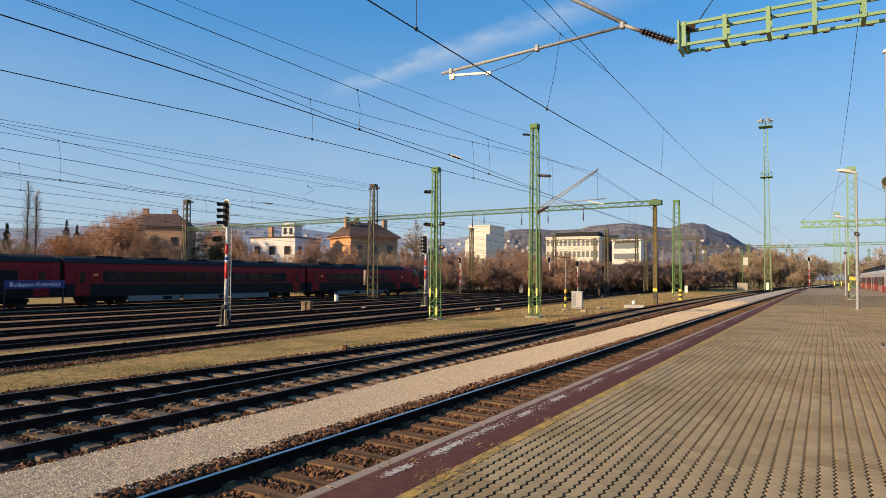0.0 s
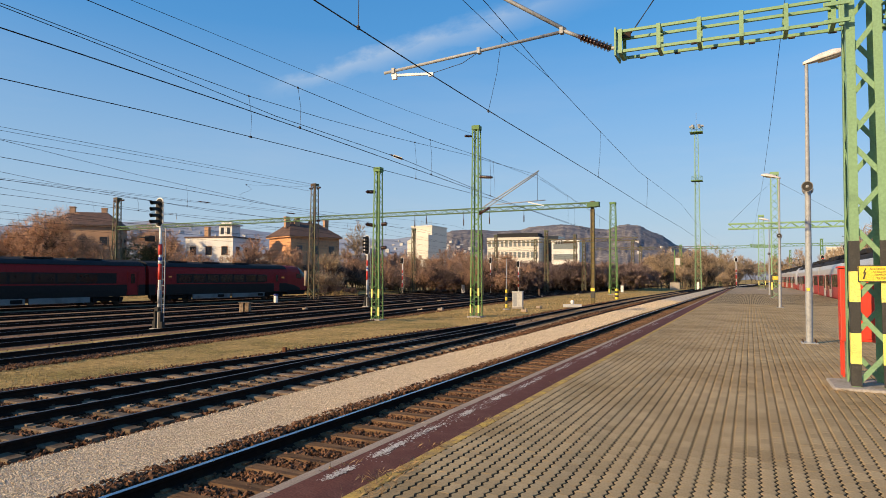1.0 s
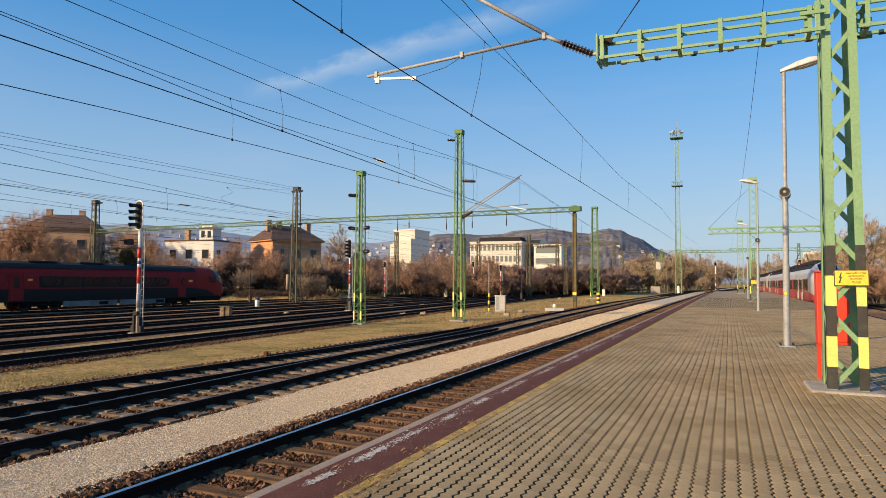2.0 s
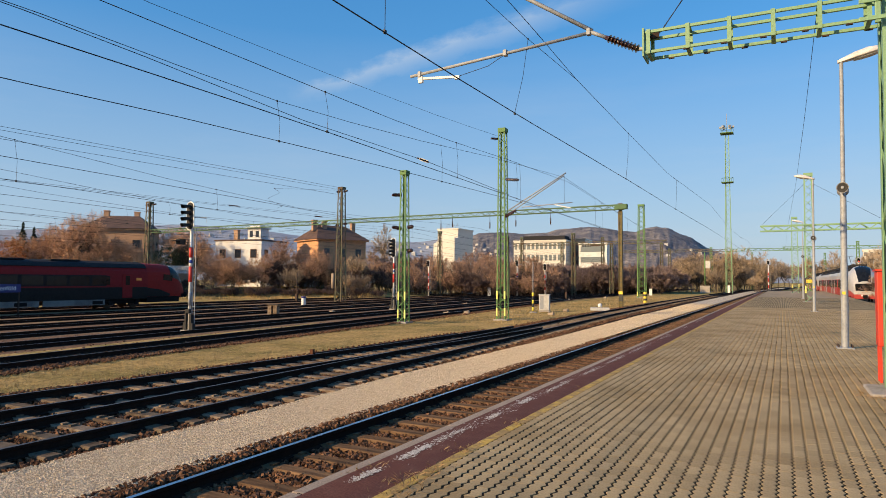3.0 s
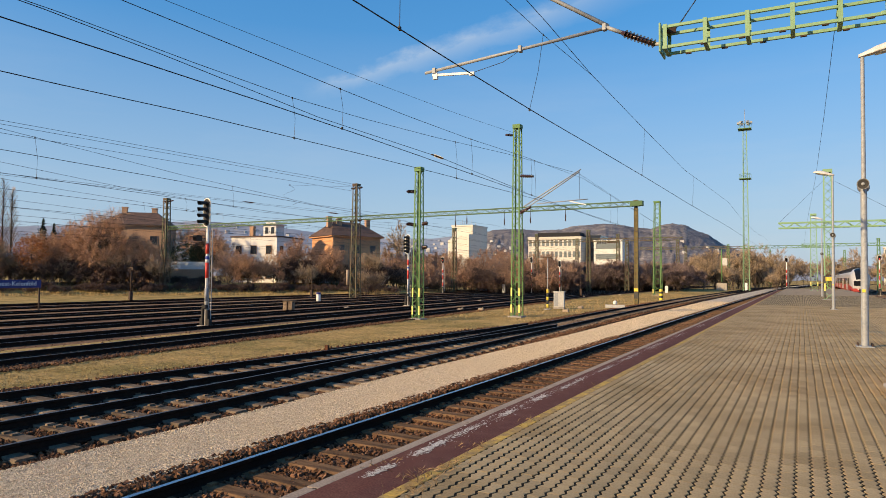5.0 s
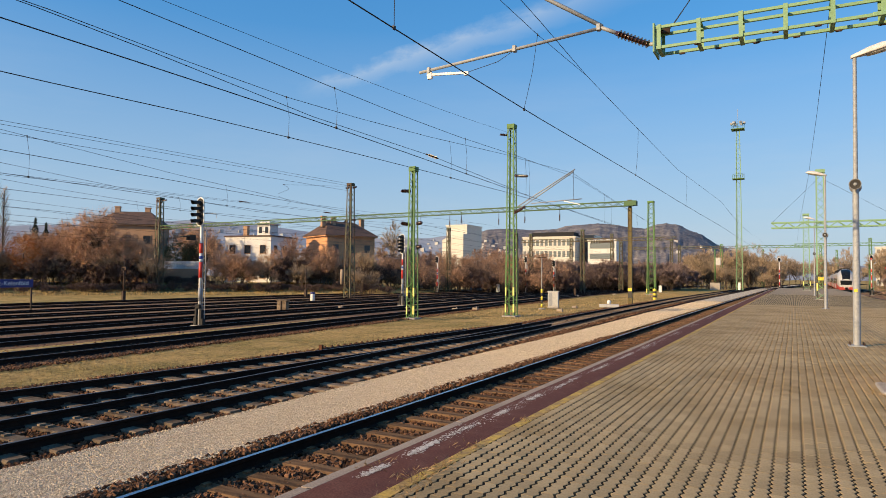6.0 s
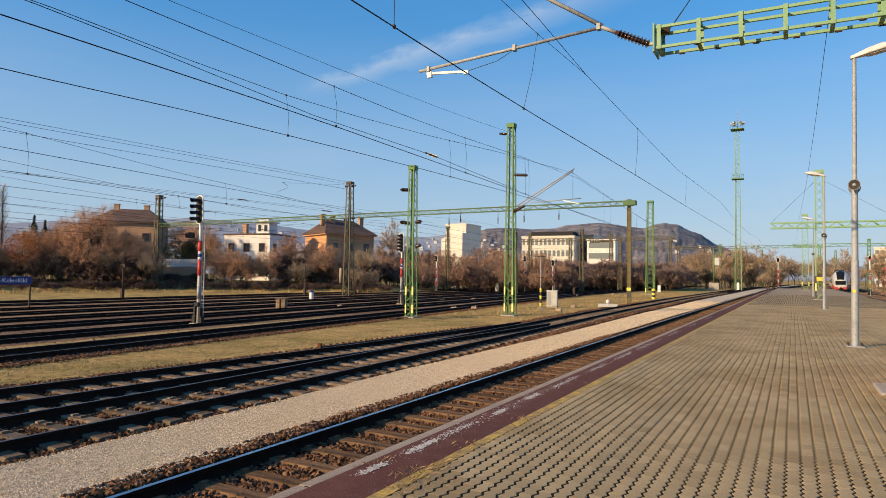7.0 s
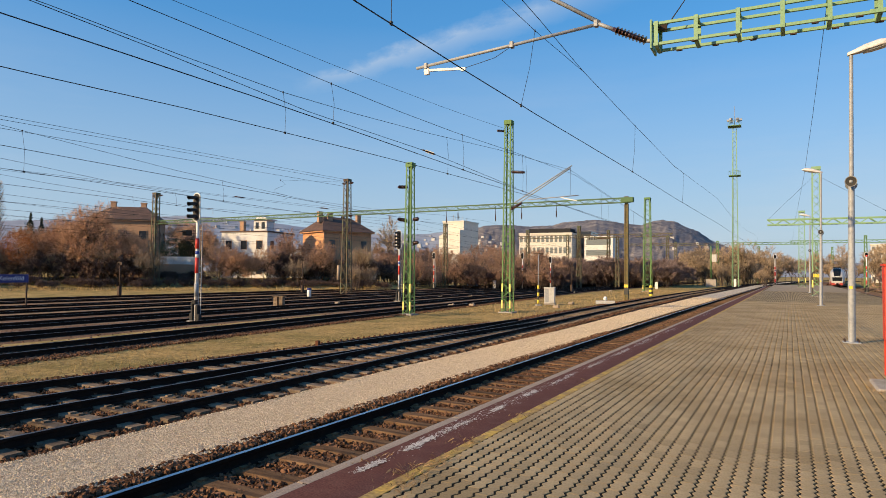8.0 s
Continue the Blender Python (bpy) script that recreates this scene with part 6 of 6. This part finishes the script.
scatter(pale_a, fan(8.5, 0.6, 26, 165, 240) + fan(2.0, -3.5, 12, 230, 300) + fan(-1.5, -9, 10, 170, 260) + [far(60, 112), far(49.6, 120), far(61.5, 112)], rng, 0.85, 1.25)
scatter(pale_b, fan(8.2, 1.0, 16, 190, 260) + fan(-1.5, -8, 6, 220, 280) + [far(33.3, 132)], rng, 0.85, 1.25)


def column_tree(seed, height, label):
    """A narrow upright tree: one stem with short steep limbs and fine twigs, tapering to its tip."""
    rnd = random.Random(seed)
    wood, fine = Geo(), Geo()
    wood.tube((0, 0, 0), (0, 0, height * 0.95), 0.2, 0.02, 7, caps=False)
    for k in range(110):
        h = 0.12 + 0.83 * (k + rnd.random()) / 110
        reach = (0.8 + 3.6 * (1 - h) ** 0.8) * rnd.uniform(0.7, 1.1) * min(1.0, h * 4)
        a = rnd.uniform(0, math.tau)
        p = Vector((0, 0, h * height))
        q = p + Vector((math.cos(a) * 0.5, math.sin(a) * 0.5, 1.0)).normalized() * reach
        wood.tube(p, q, 0.035, 0.008, 4, caps=False)
        for _ in range(26):
            st = p.lerp(q, rnd.uniform(0.15, 1.0))
            d = Vector((rnd.gauss(0, 0.32), rnd.gauss(0, 0.32), 1.0)).normalized() * rnd.uniform(0.3, 0.9)
            side = d.orthogonal().normalized() * 0.024
            fine.add([st - side, st + side, st + d], [(0, 1, 2)])
    t = thing("tree", label, "tree")
    part("trunk", wood, BARK, t, "bare trunk and steep limbs")
    part("crown", fine, TWIGPALE, t, "leafless upright twigs")
    return t


poplar = column_tree(9, 16.5, "tall slim bare poplar")
scatter(poplar, [far(63.75, 124), far(63.2, 125)], rng, 0.95, 1.05)


def leafy(seed, n, shape, mat, label, name, kindname, size):
    rnd = random.Random(seed)
    g = Geo()
    for _ in range(n):
        p = shape(rnd)
        a, b = Vector((rnd.gauss(0, 1), rnd.gauss(0, 1), rnd.gauss(0, 0.6))).normalized() * size, Vector((rnd.gauss(0, 1), rnd.gauss(0, 1), rnd.gauss(0, 1))).normalized() * size * 0.6
        g.add([p - a, p + b, p + a], [(0, 1, 2)])
    t = thing(name, label, kindname)
    part("trunk", Geo().tube((0, 0, 0), (0, 0, 4), 0.15, 0.08, 6), BARK, t)
    part("crown", g, mat, t)
    return t


def ball(rnd):
    v = Vector((rnd.gauss(0, 1), rnd.gauss(0, 1), rnd.gauss(0, 1))).normalized() * rnd.uniform(0.4, 1) ** 0.5
    w = 1 + 0.3 * noise.noise(v * 2.2)
    return Vector((v.x * 2.2 * w, v.y * 2.2 * w, 4.2 + v.z * 2.6 * w))


def cone(rnd):
    h = rnd.random() ** 0.7
    a, r = rnd.uniform(0, math.tau), (1 - (1 - h) * 1.0) * 2.0 * rnd.uniform(0.5, 1)
    r *= 0.75 + 0.25 * math.sin(h * 40)
    return Vector((r * math.cos(a), r * math.sin(a), 0.6 + (1 - h) * 8.5))


rust = leafy(1, 2500, ball, RUSTLEAF, "tree holding rust-coloured winter leaves", "tree", "tree", 0.16)
rust.matrix_basis = pose(*far(61.9, 104), 0.2)
fir = leafy(2, 3000, cone, NEEDLE, "dark green evergreen conifer behind houses", "conifer", "tree", 0.2)
scatter(fir, [far(58.6, 122), far(60.5, 126), far(56.9, 124), far(50.3, 128), far(49.3, 132), far(65, 120), far(61.2, 130)], rng, 0.8, 1.15)
ivy = leafy(3, 4500, ball, NEEDLE, "dark evergreen shrub mass", "bush", "bush", 0.15)
scatter(ivy, [far(50.4, 116), far(49.7, 117), far(51.2, 116), far(57.0, 110), far(57.8, 111)], rng, 0.8, 1.05)


scatter(copy_thing(pale_a, pose(0, 0, 0)), fan(-5.5, -17, 16, 80, 140), rng, 0.8, 1.15)
scatter(copy_thing(bush_a, pose(0, 0, 0)), fan(-7, -17, 18, 62, 110), rng, 0.7, 1.2)
for k in range(12):
    rail_fence = thing("railing", "dark steel railing panel beyond the far tracks", "railing", pose(15.6, 34 + 4.0 * k, -0.9), group="railing panels")
    for dz_ in (0.15, 1.15):
        part("railing_bar", Geo().box(0, 2.0, dz_, 0.05, 3.96, 0.05), DARKSTEEL, rail_fence)
    for j in range(14):
        part("railing_rod", Geo().box(0, 0.15 + j * 0.285, 0.65, 0.025, 0.025, 1.0), DARKSTEEL, rail_fence)
    part("railing_post", Geo().box(0, 0, 0.6, 0.07, 0.07, 1.25), DARKSTEEL, rail_fence)
office("office_building", "pale tall building far behind the line", 34.5, 328, -1, -5, 8, 10, 16, CREAM, 5, 4)

# ---- small things of the yard ----
for x_, z_ in ((-27.0, 7.0), (-24.1, 7.1), (-32.8, 7.0), (-31.4, 7.3), (-20.4, 7.2)):
    hang = thing("hanging_insulator", "dark ribbed insulator hanging under the green beam", "insulator", pose(x_, 61.4, 0))
    part("rod", Geo().tube((0, 0, 8.55), (0, 0, z_ + 0.6), 0.025, n=6), DARKSTEEL, hang)
    g = Geo()
    insulator(g, (0, 0, z_ + 0.65), (0, 0, z_), 0.09, 6)
    part("insulator_body", g, DARKSTEEL, hang)

fence = thing("fence", "white picket fence and gate behind the yard", "fence", pose(*far(50.9, 108), 1.35, 0, 0, 24))
part("base_wall", Geo().box(0, 0.1, 0.0, 7.2, 0.2, 2.2), BRICKWALL, fence)
for i in range(40):
    part("slat", Geo().box(-3.3 + i * 0.165, 0, 1.65, 0.12, 0.03, 1.2), WHITE, fence)
part("fence_rail", Geo().box(0, 0.03, 1.25, 6.7, 0.05, 0.08), CABINET, fence)
part("fence_rail", Geo().box(0, 0.03, 2.05, 6.7, 0.05, 0.08), CABINET, fence)
part("brace", Geo().bar((0.8, -0.03, 1.15), (1.5, -0.03, 2.15), 0.06, 0.03, up=(0, 1, 0)), WHITE, fence)


def lineside_post(x, y, h, label, arms=True):
    p = thing("lineside_post", label, "post", pose(x, y, ground_z(x)))
    part("pole", Geo().tube((0, 0, 0), (0, 0, h), 0.06, 0.05, 8), DARKSTEEL, p)
    part("foot", Geo().box(0, 0, 0.5, 0.3, 0.3, 1.0), DARKSTEEL, p, "rusty foot box", bevel=0.03)
    if arms:
        part("crosshead", Geo().box(0, 0, h - 0.6, 0.7, 0.1, 0.1).box(0.3, 0, h - 0.7, 0.22, 0.22, 0.3), DARKSTEEL, p)


lineside_post(-59.6, 41.6, 4.0, "thin rusty lamp post beside the yard")
lineside_post(-52.5, 61.0, 3.6, "thin rusty post beside the yard", False)
lineside_post(-50.0, 83.0, 4.2, "thin rusty post in the yard", False)
lineside_post(-27.0, 88.0, 4.0, "thin brown post in the yard")


def marker(x, y, label, kind, geo_list):
    m = thing(kind, label, kind.replace("_", " "), pose(x, y, ground_z(x), 0, 0, (x * 37) % 40 - 20))
    for nm, gg, mt in geo_list:
        part(nm, gg, mt, m, bevel=0.015)


marker(-32.6, 35.4, "weathered concrete cable boxes between yard tracks", "cable_box", [("block", Geo().box(-0.22, 0, 0.35, 0.30, 0.4, 0.75), SLEEPER_C), ("block", Geo().box(0.22, 0, 0.35, 0.30, 0.4, 0.72), SLEEPER_C), ("lid", Geo().box(0, 0, 0.74, 0.9, 0.46, 0.06), SLEEPER_C)])
marker(-44.0, 52.2, "short white marker stub with a blue cap", "marker_stub", [("stub", Geo().tube((0, 0, 0), (0, 0, 0.75), 0.22, n=12), WHITE), ("cap", Geo().tube((0, 0, 0.75), (0, 0, 0.95), 0.24, n=12), BLUE)])
marker(-44.3, 100.5, "white board marker beside a signal", "marker_board", [("board", Geo().box(0, 0, 0.75, 0.75, 0.06, 1.5), WHITE)])
marker(-14.0, 76.0, "short post with black and yellow bands", "banded_post", [("band", Geo().tube((0, 0, 0.24 * i), (0, 0, 0.24 * i + 0.24), 0.21, n=14), BLACK if i % 2 else YELLOW) for i in range(5)])
marker(-20.8, 118.0, "short white post in the grass", "marker_post", [("post", Geo().box(0, 0, 0.6, 0.5, 0.3, 1.2), WHITE)])
marker(-56.0, 116.0, "grey-blue cabinet beside the far tracks", "cabinet", [("body", Geo().box(0, 0, 0.9, 2.0, 1.2, 1.8), material("blue_grey_paint", (0.16, 0.22, 0.26), 0.6)), ("roof", Geo().box(0, 0, 1.85, 2.1, 1.3, 0.1), GALV)])
marker(-60.5, 132.0, "yellow box beside the far tracks", "box", [("body", Geo().box(0, 0, 0.7, 1.2, 0.8, 1.4), YELLOW)])
marker(-63.5, 108.0, "dark cabinet painted with scrawled blue-white shapes", "cabinet", [("body", Geo().box(0, 0, 1.3, 2.6, 1.2, 2.6), HOOD), ("painted_shape", Geo().box(-0.5, -0.62, 1.3, 0.5, 0.03, 1.2), CABINET), ("painted_shape", Geo().box(0.35, -0.62, 1.5, 0.5, 0.03, 1.3), CABINET), ("painted_shape", Geo().box(-0.1, -0.62, 0.6, 1.6, 0.03, 0.25), CABINET)])
marker(-13.1, 51.8, "low white switch motor with a round lamp", "switch_motor", [("body", Geo().box(0, 0, 0.18, 1.5, 0.5, 0.24), CABINET), ("lamp", Geo().lathe([(0.0, 0.3), (0.14, 0.36), (0.16, 0.5), (0.1, 0.62), (0.0, 0.64)], 12), WHITE)])
for x, y in ((-22.1, 42.3), (-21.2, 43.9), (-15.5, 50.4), (-14.8, 44.6), (-31.2, 40.4), (-31.4, 57.6), (-25.2, 83.0), (-29.6, 61.0), (-26.0, 42.0), (-23.5, 96.0), (-10.4, 168.0), (-4.9, 176.0)):
    marker(x, y, "small whitened concrete marker block", "marker_block", [("block", Geo().box(0, 0, 0.08, 0.42, 0.22, 0.17), COPING), ("stub", Geo().box(0.12, 0, 0.2, 0.08, 0.08, 0.1), COPING)])
hut = thing("mast_box", "pale equipment box on a thin mast beside the tracks", "cabinet", pose(-14.2, 142, -0.9))
part("body", Geo().box(0, 0, 0.9, 1.9, 1.1, 1.5), CONCRETE, hut)
part("mast", Geo().tube((0, 0, 1.9), (0, 0, 8.5), 0.12), GREEN, hut)
part("head_box", Geo().box(0.6, 0, 6.0, 0.9, 0.7, 1.5), CABINET, hut)

# ---- loose ground cover near the camera ----
STONE_V = np.array([(-1, -1, -1), (1, -1, -1), (1, 1, -1), (-1, 1, -1), (-1, -1, 1), (1, -1, 1), (1, 1, 1), (-1, 1, 1)], float) * 0.62
STONE_F = np.array([(3, 2, 1, 0), (4, 5, 6, 7), (0, 1, 5, 4), (1, 2, 6, 5), (2, 3, 7, 6), (3, 0, 4, 7)])


def stones(name, label, mat, xs, ys, z, size, seed, flat=1.0):
    """Many small crushed stones as one mesh: jittered blocks, tumbled at random."""
    r = np.random.RandomState(seed)
    n = len(xs)
    sc = size * r.uniform(0.5, 1.3, (n, 1, 1)) * r.uniform(0.7, 1.2, (n, 1, 3))
    v = (STONE_V[None] + r.uniform(-0.36, 0.36, (n, 8, 3))) * sc
    ang, tilt = r.uniform(0, math.tau, n), r.uniform(-0.9, 0.9, n)
    c, s, ct, st = np.cos(ang)[:, None], np.sin(ang)[:, None], np.cos(tilt)[:, None], np.sin(tilt)[:, None]
    x, y, w = v[..., 0], v[..., 1] * ct - v[..., 2] * st, v[..., 1] * st + v[..., 2] * ct
    v = np.stack([x * c - y * s + xs[:, None], x * s + y * c + ys[:, None], w * flat + (z + r.uniform(-0.3, 0.5, n) * size * flat)[:, None]], -1)
    f = (STONE_F[None] + (np.arange(n) * 8)[:, None, None]).reshape(-1, 4)
    me = bpy.data.meshes.new(name)
    me.from_pydata(v.reshape(-1, 3).tolist(), [], f.tolist())
    me.materials.append(mat)
    return tagged(new(name, me), label, "stones", kind="stuff")


def along(table, ys, off=0.0):
    return np.interp(ys, [a for a, _ in table], [b for _, b in table]) + off


r = np.random.RandomState(4)
n = 46000
y = 2.6 + 24 * r.uniform(0, 1, n) ** 1.7
x = along(T1_C, y) + r.uniform(-1.5, 1.95, n)
ok = x < -3.32
x, y = x[ok], y[ok]
edge = along(T1_C, y)
lift = np.where(np.abs(x - edge) > 0.9, 0.028, 0.0) + np.where(x < edge - 1.15, 0.035, 0)
stones("ballast_stones", "rust-brown ballast stones along the platform track", STONE, x, y, -0.862 + lift, 0.030, 5)
n = 42000
y = 3.4 + 26 * r.uniform(0, 1, n) ** 1.7
x = along(T2_C, y) + r.uniform(-4.9, 1.72, n)
ok = x > along(BRANCH_C, y, -2.15) + r.uniform(-0.15, 0.15, n)
x, y = x[ok], y[ok]
stones("ballast_stones", "brown ballast stones of the second track", STONE, x, y, np.full(len(x), -0.868), 0.030, 6)
for seed, n, y0, y1, power, size in ((7, 70000, 3.0, 16, 1.5, 0.0125), (8, 30000, 18, 55, 1.4, 0.022)):
    y = y0 + y1 * r.uniform(0, 1, n) ** power
    k = r.uniform(0, 1, n)
    x = (along(T2_C, y) + along(PATH_W, y, -0.1)) * k + along(T1_C, y, -1.38) * (1 - k)
    stones("pebbles", "pale pebbles of the gravel path", PEBBLE, x, y, np.full(n, -0.79), size, seed, 0.75)
n = 22000
y = 24 + 46 * r.uniform(0, 1, n) ** 1.4
x = np.where(r.uniform(0, 1, n) < 0.5, along(T1_C, y) + r.uniform(-1.5, 1.7, n), along(T2_C, y) + r.uniform(-2.2, 1.7, n))
stones("ballast_stones", "brown ballast stones down the line", STONE, x, y, np.full(n, -0.87), 0.045, 9)
# loose ballast over the yard, thrown out to the grass beside the first track
n = 42000
y = 6 + 64 * r.uniform(0, 1, n) ** 1.3
x = np.where(r.uniform(0, 1, n) < 0.55, -20.3 - 0.09 * (y - 20) + r.uniform(-1.7, 1.75, n), r.uniform(-58, -21.5, n))
z = -0.85 - 0.32 * np.clip((-x - 12) / 38, 0, 1)
stones("ballast_stones", "brown ballast stones among the yard tracks", STONE, x, y, z - 0.004, 0.034, 10)

# dry grass blades on the strip between the tracks
n = 42000
y = 5 + 38 * r.uniform(0, 1, n) ** 1.4
x0 = np.array([lerp(BRANCH_C, q) - 1.9 if q < 30 else lerp(T2_C, q) - 2.1 for q in y])
x1 = -19.0 - 0.08 * (y - 12)
x = x0 + (x1 - x0) * r.uniform(0.0, 1, n)
g = Geo()
for px, py in zip(x, y):
    a, h = random.uniform(0, math.tau), random.uniform(0.012, 0.055)
    dx, dy = math.cos(a) * 0.007, math.sin(a) * 0.007
    z = ground_z(px) - 0.05
    g.add([(px - dx, py - dy, z), (px + dx, py + dy, z), (px + random.uniform(-0.06, 0.06), py + random.uniform(-0.06, 0.06), z + h)], [(0, 1, 2)])
solid("grass_blades", g, BLADE, "short dry winter grass blades", "grass", kind="stuff")

# taller straw farther along the strip and on the bank
g = Geo()
random.seed(17)
for _ in range(16000):
    if random.random() < 0.6:
        py = random.uniform(34, 110)
        px = random.uniform(-13.4, -19.0 - 0.08 * (min(py, 60) - 12))
        h, w, z = random.uniform(0.04, 0.14), 0.022, ground_z(px) - 0.05
    else:
        a, d = random.uniform(33, 67), random.uniform(92, 106)
        px, py = far(a, d)
        h, w, z = random.uniform(0.15, 0.5), 0.03, (ground_z(px) - 0.05 if d < 97 else veg_z(px, py) - 0.05)
    a = random.uniform(0, math.tau)
    dx, dy = math.cos(a) * w, math.sin(a) * w
    g.add([(px - dx, py - dy, z), (px + dx, py + dy, z), (px + random.uniform(-0.1, 0.1), py + random.uniform(-0.1, 0.1), z + h)], [(0, 1, 2)])
solid("grass_blades", g, BLADE, "taller dry straw on the grass strip and bank", "grass", kind="stuff")

# dry tufts growing at the platform edge and in the joints
random.seed(31)
for tx, ty, n in ((-2.62, 4.35, 46), (-2.55, 4.75, 30), (-2.66, 5.4, 18), (-3.1, 4.5, 16), (-2.5, 4.1, 36), (-2.6, 6.6, 12), (1.0, 10.75, 30), (1.15, 10.55, 26), (2.1, 10.6, 20), (-2.6, 9.2, 10)):
    g = Geo()
    for k in range(n * 2):
        a, h = random.uniform(0, math.tau), random.uniform(0.006, 0.045)
        bx, by = tx + random.gauss(0, 0.07), ty + random.gauss(0, 0.13)
        dx, dy = math.cos(a + 1.57) * 0.0025, math.sin(a + 1.57) * 0.0025
        lean = random.uniform(0.8, 2.4) * h
        g.add([(bx - dx, by - dy, 0.0), (bx + dx, by + dy, 0.0), (bx + dx + lean * 0.5 * math.cos(a), by + dy + lean * 0.5 * math.sin(a), h * 0.7), (bx + lean * math.cos(a), by + lean * math.sin(a), h)], [(0, 1, 2), (0, 2, 3)])
    solid("grass_tuft", g, STRAW, "tuft of dry straw-coloured grass on the platform", "grass", kind="stuff")

# ---- pavers ----
PL, PW, ZIG, JL, JC = 0.225, 0.1125, 0.013, 0.0112, 0.0024


def paver_outline():
    pts = []
    for s in (1, -1):
        for k in range(5):
            kk = k if s > 0 else 4 - k
            yy = min(max(PL * kk / 4, JC), PL - JC)
            pts.append((s * (PW / 2 - JL) + (ZIG if kk % 2 else -ZIG), yy))
    return pts


OUT = paver_outline()
g = Geo()
N = len(OUT)
inner = [(x * 0.99, y) for x, y in OUT]
g.add([(x, y, 0.003) for x, y in inner] + [(x, y, 0.0022) for x, y in OUT] + [(x, y, -0.014) for x, y in OUT],
      [tuple(range(N))] + [(N + k, N + (k + 1) % N, (k + 1) % N, k) for k in range(N)] + [(2 * N + k, 2 * N + (k + 1) % N, N + (k + 1) % N, N + k) for k in range(N)])
PAVM = g.mesh("paver", PAVER)
random.seed(9)
paving = thing("paving", "zigzag grey-tan concrete pavers covering the platform", "paving", kind="structure")
near_g, mid_g = Geo(), Geo()
count = 0
ROWS_N = int((6.2 + 2.54) / PW)
cells = []
for i in range(ROWS_N):
    px = -2.485 + i * PW
    j0 = 0
    y = -10.1 + (PL / 2 if i % 2 else 0)
    while y < 75:
        cells.append((px, y))
        y += PL
picked = set(sorted(range(len(cells)), key=lambda q: abs(cells[q][1] - 5.2) + abs(cells[q][0] + 1.0) * 0.9)[:300])
GV, GF = g.v, g.f
nv, nf = [], []
for q, (px, y) in enumerate(cells):
    dz, tilt = random.gauss(0, 0.0005) + 0.006 * noise.noise(Vector((px * 0.6, y * 0.35, 0))), random.gauss(0, 0.006)
    if q in picked:
        ob = new("paver", PAVM)
        ob.parent = paving
        ob.matrix_basis = pose(px, y, dz, 0, math.degrees(tilt), 0)
    elif 1.5 < y < 44 and px < 0.3 * y + 1.0:
        o = len(nv)
        nv += [(px + a, y + b, c + dz + a * tilt) for a, b, c in GV]
        nf += [tuple(t + o for t in fc) for fc in GF]
    else:
        w = PW / 2 - 0.0112
        o = len(mid_g.v)
        mid_g.v += [(px - w, y + JC, 0.002 + dz * 0.5), (px + w, y + JC, 0.002 + dz * 0.5), (px + w, y + PL - JC, 0.002 + dz * 0.5), (px - w, y + PL - JC, 0.002 + dz * 0.5)]
        mid_g.f.append((o, o + 1, o + 2, o + 3))
        mid_g.s.append(False)
near_g.v, near_g.f, near_g.s = nv, nf, [False] * len(nf)
part("paver_field", near_g, PAVER, paving, "zigzag concrete pavers")["kind"] = "stuff"
part("paver_field", mid_g, PAVER, paving, "zigzag concrete pavers")["kind"] = "stuff"


# ---- what moves ----
def motions():
    """The express leaves along the yard, the local train runs away beyond the platform."""
    z = rail_z(-51.75)
    walk(express, [(t, pose(-51.75, y, z)) for t, y in ((0.0, 78.9), (1.0, 66.2), (2.5, 49.0), (3.0, 42.9), (3.5, 37.0), (4.0, 31.0), (4.3, 27.1), (6.0, 6.6), (8.0, -17.4))])
    walk(local, [(t, pose(lerp(EAST_C, y + 30), y, -0.6, 0, 0, -math.degrees(math.atan2(lerp(EAST_C, y + 70) - lerp(EAST_C, y + 10), 60)) if y > 100 else 0)) for t, y in ((0.0, 22.5), (1.2, 47.0), (2.5, 75.0), (3.0, 85.0), (4.0, 104.0), (4.5, 113.0), (6.0, 137.0), (7.0, 150.0), (8.0, 161.0))])


motions()
